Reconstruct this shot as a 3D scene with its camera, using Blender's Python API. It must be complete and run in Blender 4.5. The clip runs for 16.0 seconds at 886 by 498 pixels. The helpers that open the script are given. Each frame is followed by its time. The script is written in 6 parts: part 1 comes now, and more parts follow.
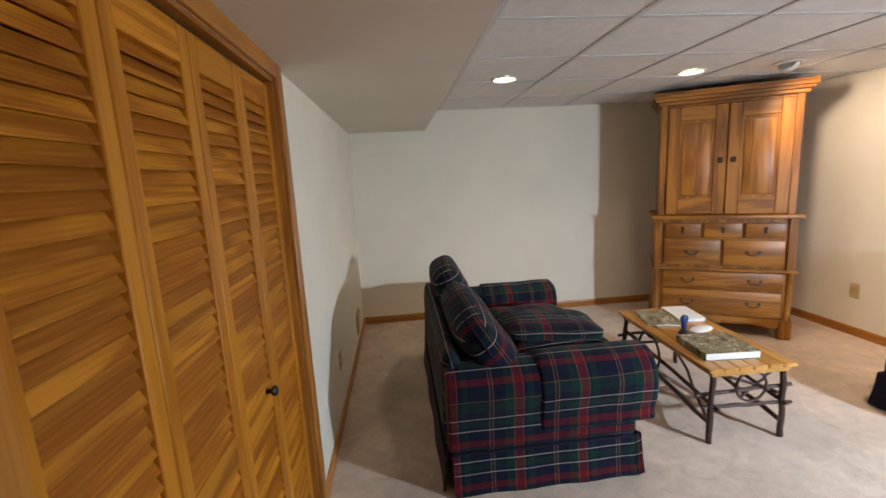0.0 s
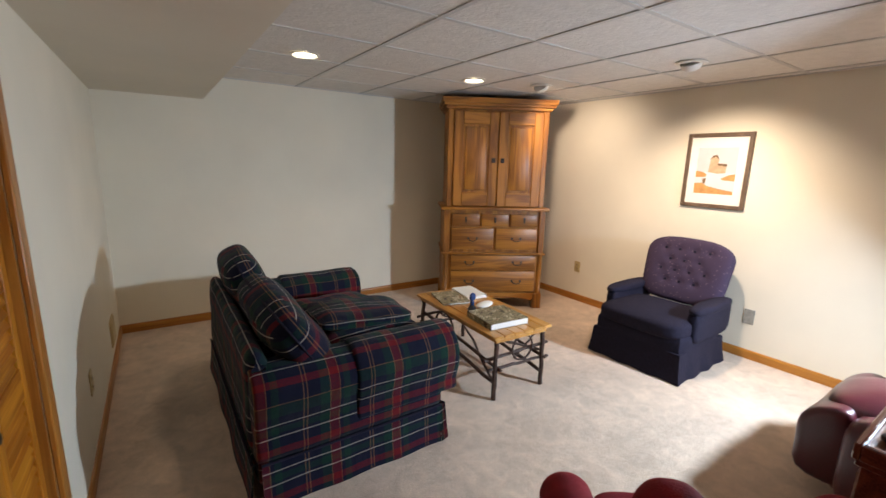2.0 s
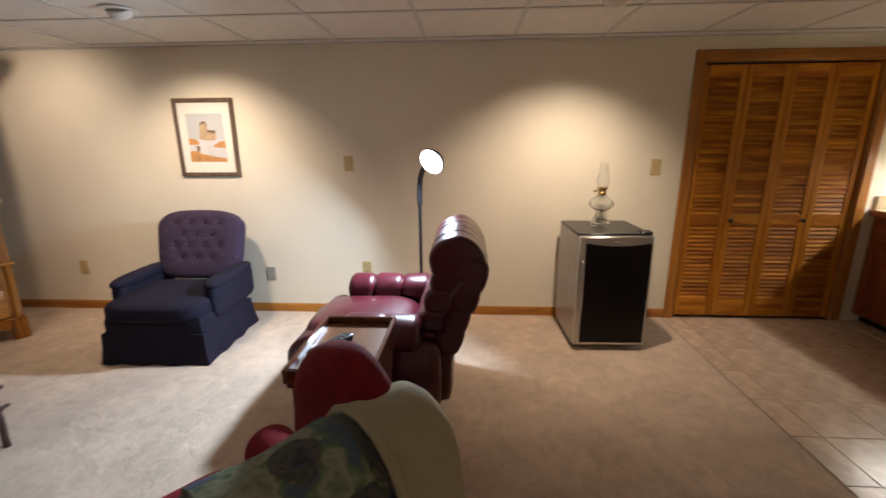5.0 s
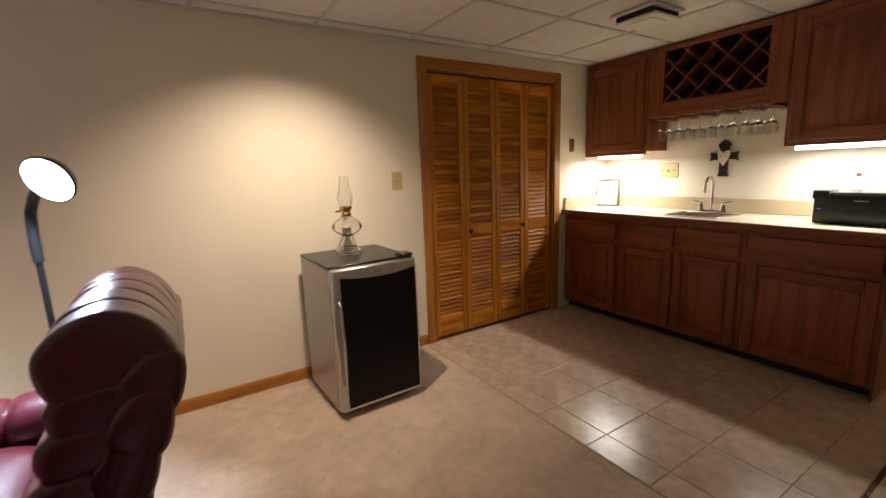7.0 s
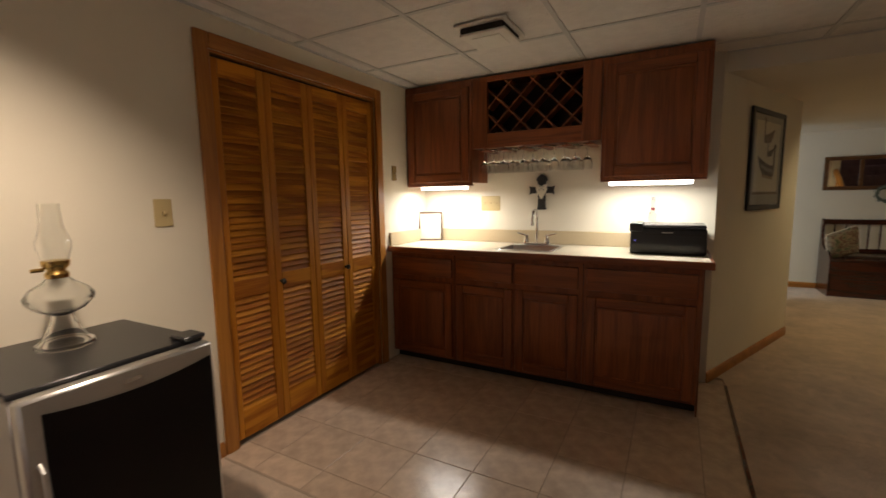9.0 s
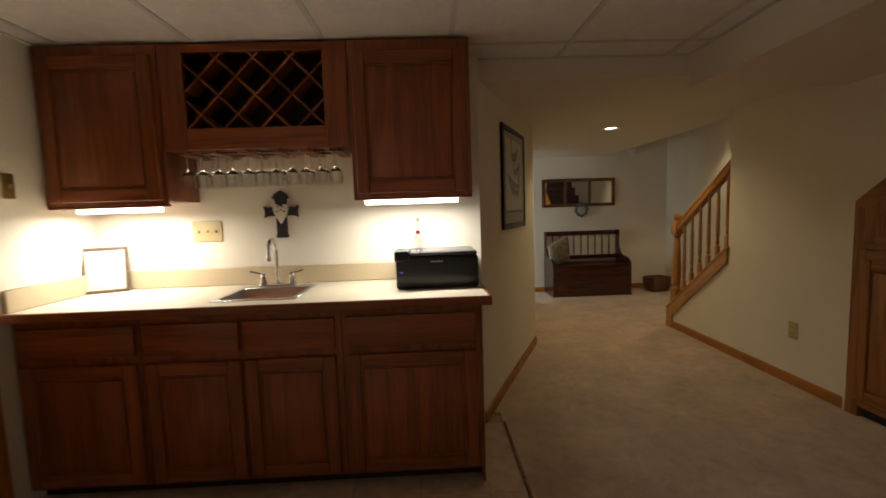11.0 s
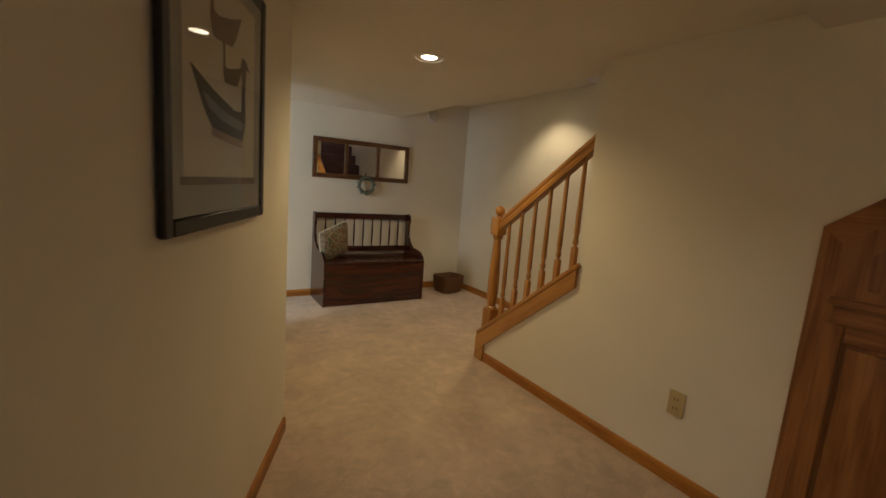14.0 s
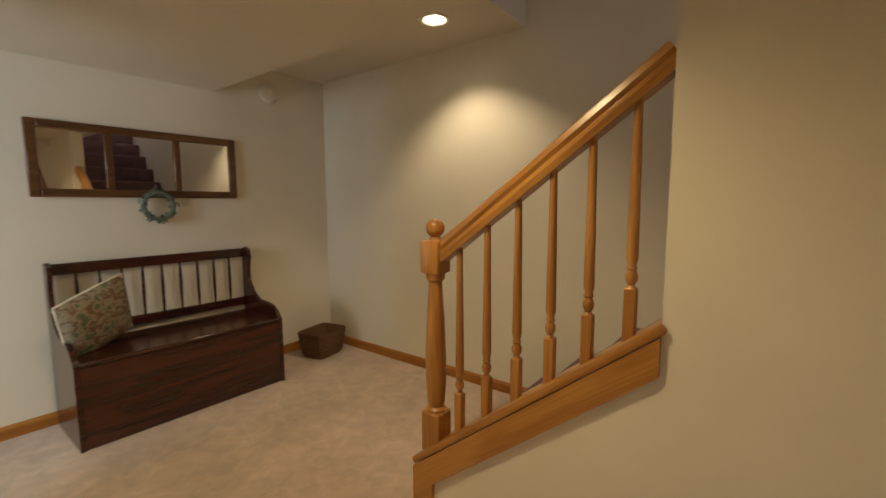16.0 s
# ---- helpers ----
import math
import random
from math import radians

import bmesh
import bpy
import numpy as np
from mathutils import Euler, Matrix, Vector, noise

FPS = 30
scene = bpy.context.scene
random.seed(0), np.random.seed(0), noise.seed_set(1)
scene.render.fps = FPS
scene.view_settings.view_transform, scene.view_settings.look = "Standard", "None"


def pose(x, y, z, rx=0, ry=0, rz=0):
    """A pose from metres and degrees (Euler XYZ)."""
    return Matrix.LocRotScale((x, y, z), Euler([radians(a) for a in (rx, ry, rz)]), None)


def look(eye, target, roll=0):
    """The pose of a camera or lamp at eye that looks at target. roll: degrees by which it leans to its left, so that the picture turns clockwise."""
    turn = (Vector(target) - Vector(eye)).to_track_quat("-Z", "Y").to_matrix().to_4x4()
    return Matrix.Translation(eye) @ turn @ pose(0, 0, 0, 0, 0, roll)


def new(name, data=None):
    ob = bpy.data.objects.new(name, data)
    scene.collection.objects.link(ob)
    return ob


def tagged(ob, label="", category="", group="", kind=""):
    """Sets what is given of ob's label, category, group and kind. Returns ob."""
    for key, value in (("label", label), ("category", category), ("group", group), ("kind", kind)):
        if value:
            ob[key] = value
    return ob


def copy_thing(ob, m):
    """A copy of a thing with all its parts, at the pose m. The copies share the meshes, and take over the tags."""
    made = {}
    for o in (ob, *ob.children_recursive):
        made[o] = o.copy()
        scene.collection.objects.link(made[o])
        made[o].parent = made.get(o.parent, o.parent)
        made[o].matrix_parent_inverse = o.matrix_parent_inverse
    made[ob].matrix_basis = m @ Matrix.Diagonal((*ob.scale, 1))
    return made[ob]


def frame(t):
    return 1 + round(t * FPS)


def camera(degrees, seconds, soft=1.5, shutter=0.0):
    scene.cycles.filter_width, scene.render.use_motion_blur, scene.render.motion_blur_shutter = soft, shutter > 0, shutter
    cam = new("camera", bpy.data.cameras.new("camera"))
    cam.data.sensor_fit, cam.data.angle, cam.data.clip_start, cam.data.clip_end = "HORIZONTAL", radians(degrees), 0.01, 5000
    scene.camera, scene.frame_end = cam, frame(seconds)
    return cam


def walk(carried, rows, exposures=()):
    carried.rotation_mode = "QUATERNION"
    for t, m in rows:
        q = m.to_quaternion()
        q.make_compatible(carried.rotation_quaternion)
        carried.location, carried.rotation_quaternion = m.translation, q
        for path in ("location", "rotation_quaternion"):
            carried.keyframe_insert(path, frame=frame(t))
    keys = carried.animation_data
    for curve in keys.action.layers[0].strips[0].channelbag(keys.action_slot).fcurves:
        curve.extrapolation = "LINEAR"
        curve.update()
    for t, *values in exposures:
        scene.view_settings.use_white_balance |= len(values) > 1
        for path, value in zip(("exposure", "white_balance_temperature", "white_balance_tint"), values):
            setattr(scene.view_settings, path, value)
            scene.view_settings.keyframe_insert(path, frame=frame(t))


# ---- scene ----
cam = camera(92.5, 16.0, shutter=0.3)
PATH = [
    (0, (-0.001, 0.079, 1.453), (0.192, 2.04, 1.113), -3.0),
    (0.5, (-0.085, 0.154, 1.448), (0.395, 2.06, 1.077), -1.2),
    (1, (-0.114, 0.176, 1.432), (0.628, 1.993, 1.048), 1.0),
    (1.5, (-0.115, 0.178, 1.424), (0.834, 1.894, 1.03), 1.8),
    (2, (-0.091, 0.16, 1.428), (1.01, 1.782, 1.03), 1.5),
    (2.5, (-0.041, 0.094, 1.421), (1.181, 1.63, 1.035), 0.7),
    (3, (0.024, 0.036, 1.423), (1.392, 1.444, 1.036), -0.0),
    (3.5, (0.101, -0.021, 1.421), (1.637, 1.193, 1.012), -0.5),
    (4, (0.18, -0.09, 1.415), (1.893, 0.844, 0.975), -0.5),
    (4.5, (0.261, -0.148, 1.407), (2.134, 0.372, 0.933), -0.3),
    (5, (0.333, -0.222, 1.381), (2.269, -0.107, 0.89), -0.4),
    (5.2, (0.367, -0.259, 1.362), (2.306, -0.282, 0.872), -0.7),
    (7.3, (1.188, -0.386, 1.242), (2.796, -1.528, 0.91), -2.4),
    (7.5, (1.276, -0.424, 1.244), (2.848, -1.62, 0.933), -2.6),
    (8, (1.447, -0.516, 1.235), (2.893, -1.87, 0.96), -2.2),
    (8.5, (1.624, -0.552, 1.241), (2.841, -2.116, 0.972), -1.6),
    (9, (1.733, -0.61, 1.237), (2.685, -2.351, 0.992), -0.9),
    (9.5, (1.784, -0.739, 1.244), (2.489, -2.596, 1.011), -1.0),
    (10, (1.81, -0.933, 1.248), (2.257, -2.871, 1.039), -1.4),
    (10.2, (1.807, -0.999, 1.245), (2.152, -2.96, 1.054), -1.7),
    (12.3, (1.772, -2.162, 1.272), (1.118, -4.045, 1.105), 1.3),
    (12.5, (1.741, -2.273, 1.275), (1.009, -4.126, 1.091), 2.1),
    (13, (1.628, -2.547, 1.272), (0.699, -4.304, 1.044), 3.1),
    (13.5, (1.448, -2.82, 1.282), (0.421, -4.515, 1.009), 4.1),
    (14, (1.272, -3.138, 1.263), (0.221, -4.813, 0.963), 4.5),
    (14.5, (1.08, -3.469, 1.222), (-0.049, -5.095, 0.932), 3.2),
    (15, (0.927, -3.802, 1.218), (-0.321, -5.344, 0.969), 2.1),
    (15.5, (0.75, -4.16, 1.191), (-0.642, -5.581, 0.985), 0.7),
    (16, (0.572, -4.502, 1.199), (-0.999, -5.721, 0.986), -0.2),
]
walk(cam, [(t, look(eye, target, roll)) for t, eye, target, roll in PATH],
     [(0, 0.1), (1.0, 0.11), (1.5, 0.06), (2.5, -0.2), (3.5, -0.46), (4.5, -0.54), (5.2, -0.52), (7.5, -0.47), (9.0, -0.85), (10.2, -0.8), (12.5, -1.0), (13.5, -0.85), (14.0, -0.38), (14.5, -0.13), (15.5, 0.1), (16, -0.05)])

# ---- world and lights ----
world = bpy.data.worlds.new("world")
scene.world = world
world.use_nodes = True
world.node_tree.nodes["Background"].inputs[0].default_value = (0.5, 0.6, 0.8, 1)
world.node_tree.nodes["Background"].inputs[1].default_value = 0.05

WARM = (1.0, 0.72, 0.42)
SOFTWARM = (1.0, 0.79, 0.61)
COOL = (0.64, 0.80, 1.0)


def lamp(name, kind, m, energy, color, size=0.05, spot=120, blend=0.4, size_y=None):
    data = bpy.data.lights.new(name, kind)
    data.energy, data.color = energy, color
    if kind == "SPOT":
        data.spot_size, data.spot_blend, data.shadow_soft_size = radians(spot), blend, size
    elif kind == "AREA":
        data.size = size
        data.shape = "DISK"
        if size_y:
            data.shape, data.size_y = "RECTANGLE", size_y
    else:
        data.shadow_soft_size = size
    ob = new(name, data)
    ob.matrix_world = m
    return ob


CEIL, HALL, SOFF = 2.07, 1.96, 1.89
CANS = [(0.763, 3.02), (2.07, 2.97)]
EYEBALLS = [(2.62, 2.78, 3.61, 3.0, 1.3), (2.72, 1.63, 3.61, 1.75, 0.66), (2.72, -0.95, 3.61, -0.85, 0.12)]
for x, y in CANS:
    lamp("can_light", "SPOT", look((x, y, CEIL - 0.02), (x, y, 0)), 14, SOFTWARM, 0.05, 125, 0.6)
for (x, y, tx, ty, tz), power in zip(EYEBALLS, (46, 122, 134)):
    lamp("eyeball_light", "SPOT", look((x + 0.04, y, CEIL - 0.06), (tx, ty, tz)), power, SOFTWARM, 0.035, 107, 1.0)
lamp("hall_can_light", "SPOT", look((0.071, -5.357, HALL - 0.02), (0.071, -5.357, 0)), 44, (1.0, 0.77, 0.41), 0.05, 150, 0.6)
lamp("stair_can_light", "SPOT", look((-1.33, -6.03, 2.212), (-1.33, -5.98, 0)), 30, (1.0, 0.80, 0.52), 0.03, 110, 0.6)
lamp("upstairs_light", "AREA", look((-1.2, -3.2, 4.3), (-1.2, -3.6, 0)), 10, (0.95, 0.88, 0.95), 0.7)
lamp("floor_lamp_light", "AREA", look((2.985, 0.03, 1.24), (2.985 - 0.58, 0.03 + 0.71, 1.24 - 0.60)), 70, COOL, 0.13).data.spread = radians(150)
lamp("cabinet_tube_light_a", "AREA", look((3.30, -3.52, 1.282), (3.30, -3.50, 0)), 12.5, (1.0, 0.95, 0.87), 0.40, size_y=0.04)
lamp("cabinet_tube_light_b", "AREA", look((1.88, -3.50, 1.282), (1.88, -3.50, 0)), 11.5, (1.0, 0.96, 0.88), 0.46, size_y=0.04)
lamp("hall_window_light", "AREA", look((2.52, -6.4, 1.35), (0, -7.3, 1.0)), 36, (0.75, 0.88, 1.0), 0.9, size_y=1.0)


# ---- materials ----
def mat(name, color, rough=0.6, metal=0.0, spec=0.5, var=0.08, scale=8.0, bump=0.05, bscale=60.0, coat=0.0, emit=None, estr=0.0, trans=0.0, rnd=0.0, stretch=(1, 1, 1)):
    m = bpy.data.materials.new(name)
    m.use_nodes = True
    nt = m.node_tree
    b = nt.nodes["Principled BSDF"]
    b.inputs["Roughness"].default_value = rough
    b.inputs["Metallic"].default_value = metal
    b.inputs["Specular IOR Level"].default_value = spec
    b.inputs["Coat Weight"].default_value = coat
    b.inputs["Transmission Weight"].default_value = trans
    b.inputs["Base Color"].default_value = (*color, 1)
    if emit:
        b.inputs["Emission Color"].default_value = (*emit, 1)
        b.inputs["Emission Strength"].default_value = estr
    tc = nt.nodes.new("ShaderNodeTexCoord")
    mp = nt.nodes.new("ShaderNodeMapping")
    mp.inputs["Scale"].default_value = stretch
    nt.links.new(tc.outputs["Object"], mp.inputs[0])
    if var:
        n1 = nt.nodes.new("ShaderNodeTexNoise")
        n1.inputs["Scale"].default_value, n1.inputs["Detail"].default_value = scale, 6
        nt.links.new(mp.outputs[0], n1.inputs["Vector"])
        ramp = nt.nodes.new("ShaderNodeMapRange")
        ramp.inputs["From Min"].default_value, ramp.inputs["From Max"].default_value = 0.3, 0.7
        ramp.inputs["To Min"].default_value, ramp.inputs["To Max"].default_value = 1 - var, 1 + var
        nt.links.new(n1.outputs[0], ramp.inputs[0])
        val = ramp.outputs[0]
        if rnd:
            info = nt.nodes.new("ShaderNodeObjectInfo")
            r2 = nt.nodes.new("ShaderNodeMapRange")
            r2.inputs["To Min"].default_value, r2.inputs["To Max"].default_value = 1 - rnd, 1 + rnd
            nt.links.new(info.outputs["Random"], r2.inputs[0])
            mul = nt.nodes.new("ShaderNodeMath")
            mul.operation = "MULTIPLY"
            nt.links.new(val, mul.inputs[0])
            nt.links.new(r2.outputs[0], mul.inputs[1])
            val = mul.outputs[0]
        hs = nt.nodes.new("ShaderNodeHueSaturation")
        hs.inputs["Color"].default_value = (*color, 1)
        nt.links.new(val, hs.inputs["Value"])
        nt.links.new(hs.outputs[0], b.inputs["Base Color"])
    if bump:
        n2 = nt.nodes.new("ShaderNodeTexNoise")
        n2.inputs["Scale"].default_value, n2.inputs["Detail"].default_value = bscale, 4
        nt.links.new(mp.outputs[0], n2.inputs["Vector"])
        bp = nt.nodes.new("ShaderNodeBump")
        bp.inputs["Strength"].default_value, bp.inputs["Distance"].default_value = bump, 0.01
        nt.links.new(n2.outputs[0], bp.inputs["Height"])
        nt.links.new(bp.outputs[0], b.inputs["Normal"])
    return m


def wood(name, light, dark, rough=0.4, axis=2, scale=1.0, rnd=0.0, coat=0.0, bump=0.08, soft=0.22, rake=0.0):
    """Grained wood, the grain along one axis of the object."""
    m = bpy.data.materials.new(name)
    m.use_nodes = True
    nt = m.node_tree
    N, L = nt.nodes.new, nt.links.new
    b = nt.nodes["Principled BSDF"]
    b.inputs["Roughness"].default_value = rough
    b.inputs["Coat Weight"].default_value = coat
    b.inputs["Coat Roughness"].default_value = 0.25
    tc, mp = N("ShaderNodeTexCoord"), N("ShaderNodeMapping")
    sc = [9.0 * scale] * 3
    sc[axis] = 0.9 * scale
    mp.inputs["Scale"].default_value = sc
    info = N("ShaderNodeObjectInfo")
    add = N("ShaderNodeVectorMath")
    add.operation = "MULTIPLY_ADD"
    comb = N("ShaderNodeCombineXYZ")
    for i in range(3):
        L(info.outputs["Random"], comb.inputs[i])
    L(comb.outputs[0], add.inputs[0])
    add.inputs[1].default_value = (7.3, 11.1, 5.7)
    rot = N("ShaderNodeMapping")
    rot.inputs["Rotation"].default_value = (-rake, 0, 0)
    L(tc.outputs["Object"], rot.inputs[0])
    L(rot.outputs[0], mp.inputs[0])
    L(mp.outputs[0], add.inputs[2])
    n1 = N("ShaderNodeTexNoise")
    n1.inputs["Scale"].default_value, n1.inputs["Detail"].default_value = 1.0, 3
    n1.inputs["Distortion"].default_value = 0.6
    L(add.outputs[0], n1.inputs["Vector"])
    # rings: bands of the soft noise
    m1 = N("ShaderNodeMath")
    m1.operation = "MULTIPLY"
    m1.inputs[1].default_value = 22.0
    L(n1.outputs[0], m1.inputs[0])
    m2 = N("ShaderNodeMath")
    m2.operation = "SINE"
    L(m1.outputs[0], m2.inputs[0])
    # fine pores
    mp2 = N("ShaderNodeMapping")
    s2 = [160.0 * scale] * 3
    s2[axis] = 5.0 * scale
    mp2.inputs["Scale"].default_value = s2
    L(rot.outputs[0], mp2.inputs[0])
    n2 = N("ShaderNodeTexNoise")
    n2.inputs["Scale"].default_value, n2.inputs["Detail"].default_value = 1.0, 2
    L(mp2.outputs[0], n2.inputs["Vector"])
    mix = N("ShaderNodeMath")
    mix.operation = "MULTIPLY_ADD"
    mix.inputs[1].default_value = soft
    L(m2.outputs[0], mix.inputs[0])
    L(n2.outputs[0], mix.inputs[2])
    ramp = N("ShaderNodeValToRGB")
    ramp.color_ramp.elements[0].position, ramp.color_ramp.elements[0].color = 0.1, (*dark, 1)
    ramp.color_ramp.elements[1].position, ramp.color_ramp.elements[1].color = 0.8, (*light, 1)
    L(mix.outputs[0], ramp.inputs[0])
    hs = N("ShaderNodeHueSaturation")
    L(ramp.outputs[0], hs.inputs["Color"])
    if rnd:
        r2 = N("ShaderNodeMapRange")
        r2.inputs["To Min"].default_value, r2.inputs["To Max"].default_value = 1 - rnd, 1 + rnd
        L(info.outputs["Random"], r2.inputs[0])
        L(r2.outputs[0], hs.inputs["Value"])
    L(hs.outputs[0], b.inputs["Base Color"])
    bp = N("ShaderNodeBump")
    bp.inputs["Strength"].default_value, bp.inputs["Distance"].default_value = bump, 0.004
    L(n2.outputs[0], bp.inputs["Height"])
    L(bp.outputs[0], b.inputs["Normal"])
    return m


M_WALL = mat("wall_paint", (0.78, 0.72, 0.59), 0.75, var=0.03, scale=2.5, bump=0.06, bscale=220)
M_SOFFIT = mat("soffit_paint", (0.72, 0.66, 0.55), 0.8, var=0.03, scale=2.0, bump=0.08, bscale=150)
M_TILEC = mat("ceiling_panel", (0.72, 0.69, 0.65), 0.9, var=0.05, scale=14, bump=0.5, bscale=45)
M_TBAR = mat("ceiling_grid_paint", (0.55, 0.54, 0.52), 0.5, var=0.02, bump=0)


def carpet_mat(name, color):
    """Cut pile: trodden patches, a mottle of brushed tufts, and fine fibre."""
    m = mat(name, color, 0.95, spec=0.08, var=0.14, scale=3.0, bump=0.0)
    nt = m.node_tree
    N, L = nt.nodes.new, nt.links.new
    b = nt.nodes["Principled BSDF"]
    b.inputs["Sheen Weight"].default_value = 0.2
    tc = N("ShaderNodeTexCoord")
    heights = []
    for scale, detail, low, high in ((13, 5, 0.87, 1.10), (240, 3, 0.80, 1.16)):
        n, r = N("ShaderNodeTexNoise"), N("ShaderNodeMapRange")
        n.inputs["Scale"].default_value, n.inputs["Detail"].default_value, n.inputs["Distortion"].default_value = scale, detail, 0.8
        r.inputs["From Min"].default_value, r.inputs["From Max"].default_value = 0.3, 0.7
        r.inputs["To Min"].default_value, r.inputs["To Max"].default_value = low, high
        L(tc.outputs["Object"], n.inputs["Vector"])
        L(n.outputs[0], r.inputs[0])
        link = b.inputs["Base Color"].links[0]
        sc = N("ShaderNodeVectorMath")
        sc.operation = "SCALE"
        L(link.from_socket, sc.inputs[0])
        L(r.outputs[0], sc.inputs["Scale"])
        L(sc.outputs[0], b.inputs["Base Color"])
        heights.append(n.outputs[0])
    b1, b2 = N("ShaderNodeBump"), N("ShaderNodeBump")
    b1.inputs["Strength"].default_value, b1.inputs["Distance"].default_value = 0.5, 0.012
    b2.inputs["Strength"].default_value, b2.inputs["Distance"].default_value = 0.8, 0.006
    L(heights[0], b1.inputs["Height"])
    L(heights[1], b2.inputs["Height"])
    L(b1.outputs[0], b2.inputs["Normal"])
    L(b2.outputs[0], b.inputs["Normal"])
    return m


M_CARPET = carpet_mat("beige_carpet", (0.63, 0.485, 0.365))
M_FLOORTILE = mat("floor_tile_glaze", (0.55, 0.42, 0.315), 0.22, var=0.17, scale=13, bump=0.14, bscale=26, rnd=0.06)
M_GROUT = mat("grout", (0.36, 0.28, 0.21), 0.9, var=0.1, bump=0.2)
M_TRIM_X = wood("honey_oak_trim_x", (0.46, 0.19, 0.03), (0.29, 0.10, 0.013), 0.38, 0)
M_TRIM_Y = wood("honey_oak_trim_y", (0.46, 0.19, 0.03), (0.29, 0.10, 0.013), 0.38, 1)
M_TRIM_Z = wood("honey_oak_trim_z", (0.46, 0.19, 0.03), (0.29, 0.10, 0.013), 0.38, 2)
M_PINE_Z = wood("pine_door_z", (0.54, 0.215, 0.020), (0.37, 0.125, 0.011), 0.42, 2, rnd=0.06, soft=0.25)
M_PINE_Y = wood("pine_door_y", (0.56, 0.225, 0.020), (0.31, 0.095, 0.008), 0.5, 1, rnd=0.16, soft=0.36)
for m in (M_PINE_Y, M_PINE_Z):
    m.node_tree.nodes["Principled BSDF"].inputs["Specular IOR Level"].default_value = 0.22
# near-black: shade painted inside openings; also the black toe kicks and ceiling cover
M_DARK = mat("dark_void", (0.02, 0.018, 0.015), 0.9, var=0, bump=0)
M_GLOW = mat("lamp_glow", (0.9, 0.85, 0.7), 0.5, var=0, bump=0, emit=(1.0, 0.86, 0.62), estr=14)
M_GLOWCOOL = mat("led_glow", (0.9, 0.9, 0.9), 0.5, var=0, bump=0, emit=(0.85, 0.93, 1.0), estr=25)
M_TUBE = mat("tube_glow", (0.9, 0.9, 0.9), 0.5, var=0, bump=0, emit=(1.0, 0.97, 0.88), estr=9)
M_WHITE = mat("white_enamel", (0.75, 0.72, 0.66), 0.4, var=0.02, bump=0)
M_PLATE = mat("ivory_plastic", (0.54, 0.42, 0.21), 0.4, var=0.02, bump=0)
M_BRASSPL = mat("antique_brass_plate", (0.40, 0.28, 0.10), 0.35, metal=0.8, var=0.05, bump=0)


# ---- mesh tools ----
def box(bm, x0, x1, y0, y1, z0, z1, bev=0.0, seg=1):
    r = bmesh.ops.create_cube(bm, size=1)
    for v in r["verts"]:
        v.co = Vector(((x0 + x1) / 2 + v.co.x * (x1 - x0), (y0 + y1) / 2 + v.co.y * (y1 - y0), (z0 + z1) / 2 + v.co.z * (z1 - z0)))
    if bev:
        es = {e for v in r["verts"] for e in v.link_edges}
        bmesh.ops.bevel(bm, geom=list(es), offset=bev, segments=seg, affect="EDGES", profile=0.5)
    return bm


def bbox(*a, **k):
    return box(bmesh.new(), *a, **k)


def moved(bm, m):
    bmesh.ops.transform(bm, matrix=m, verts=bm.verts)
    return bm


def cyl(bm, p, q, r, r2=None, n=14, caps=True):
    """A round bar from p to q."""
    p, q = Vector(p), Vector(q)
    d = q - p
    m = Matrix.Translation((p + q) / 2) @ d.to_track_quat("Z", "Y").to_matrix().to_4x4()
    bmesh.ops.create_cone(bm, cap_ends=caps, segments=n, radius1=r, radius2=r if r2 is None else r2, depth=d.length, matrix=m)
    return bm


def lathe(bm, prof, n=20, m=None, cap=True):
    """A turned shape about z from (radius, height) pairs."""
    m = m or Matrix()
    rings = []
    for r, z in prof:
        rings.append([bm.verts.new(m @ Vector((r * math.cos(2 * math.pi * i / n), r * math.sin(2 * math.pi * i / n), z))) for i in range(n)])
    for a, b in zip(rings, rings[1:]):
        for i in range(n):
            bm.faces.new((a[i], a[(i + 1) % n], b[(i + 1) % n], b[i]))
    if cap and prof[0][0] > 0.0005:
        bm.faces.new(rings[0][::-1])
    if cap and prof[-1][0] > 0.0005:
        bm.faces.new(rings[-1])
    return bm


def tube(bm, pts, r, n=8, closed=False, taper=None):
    """A round rod along points."""
    pts = [Vector(p) for p in pts]
    rings = []
    k = len(pts)
    up = None
    for i, p in enumerate(pts):
        a = pts[(i - 1) % k] if (closed or i) else p
        b = pts[(i + 1) % k] if (closed or i < k - 1) else p
        d = (b - a).normalized()
        if up is None:
            up = d.orthogonal().normalized()
        up = (up - d * up.dot(d)).normalized()
        s = d.cross(up)
        rr = r if taper is None else r * taper[i]
        rings.append([bm.verts.new(p + rr * (math.cos(2 * math.pi * j / n) * up + math.sin(2 * math.pi * j / n) * s)) for j in range(n)])
    pairs = list(zip(rings, rings[1:])) + ([(rings[-1], rings[0])] if closed else [])
    for a, b in pairs:
        for j in range(n):
            bm.faces.new((a[j], a[(j + 1) % n], b[(j + 1) % n], b[j]))
    if not closed:
        bm.faces.new(rings[0][::-1])
        bm.faces.new(rings[-1])
    return bm


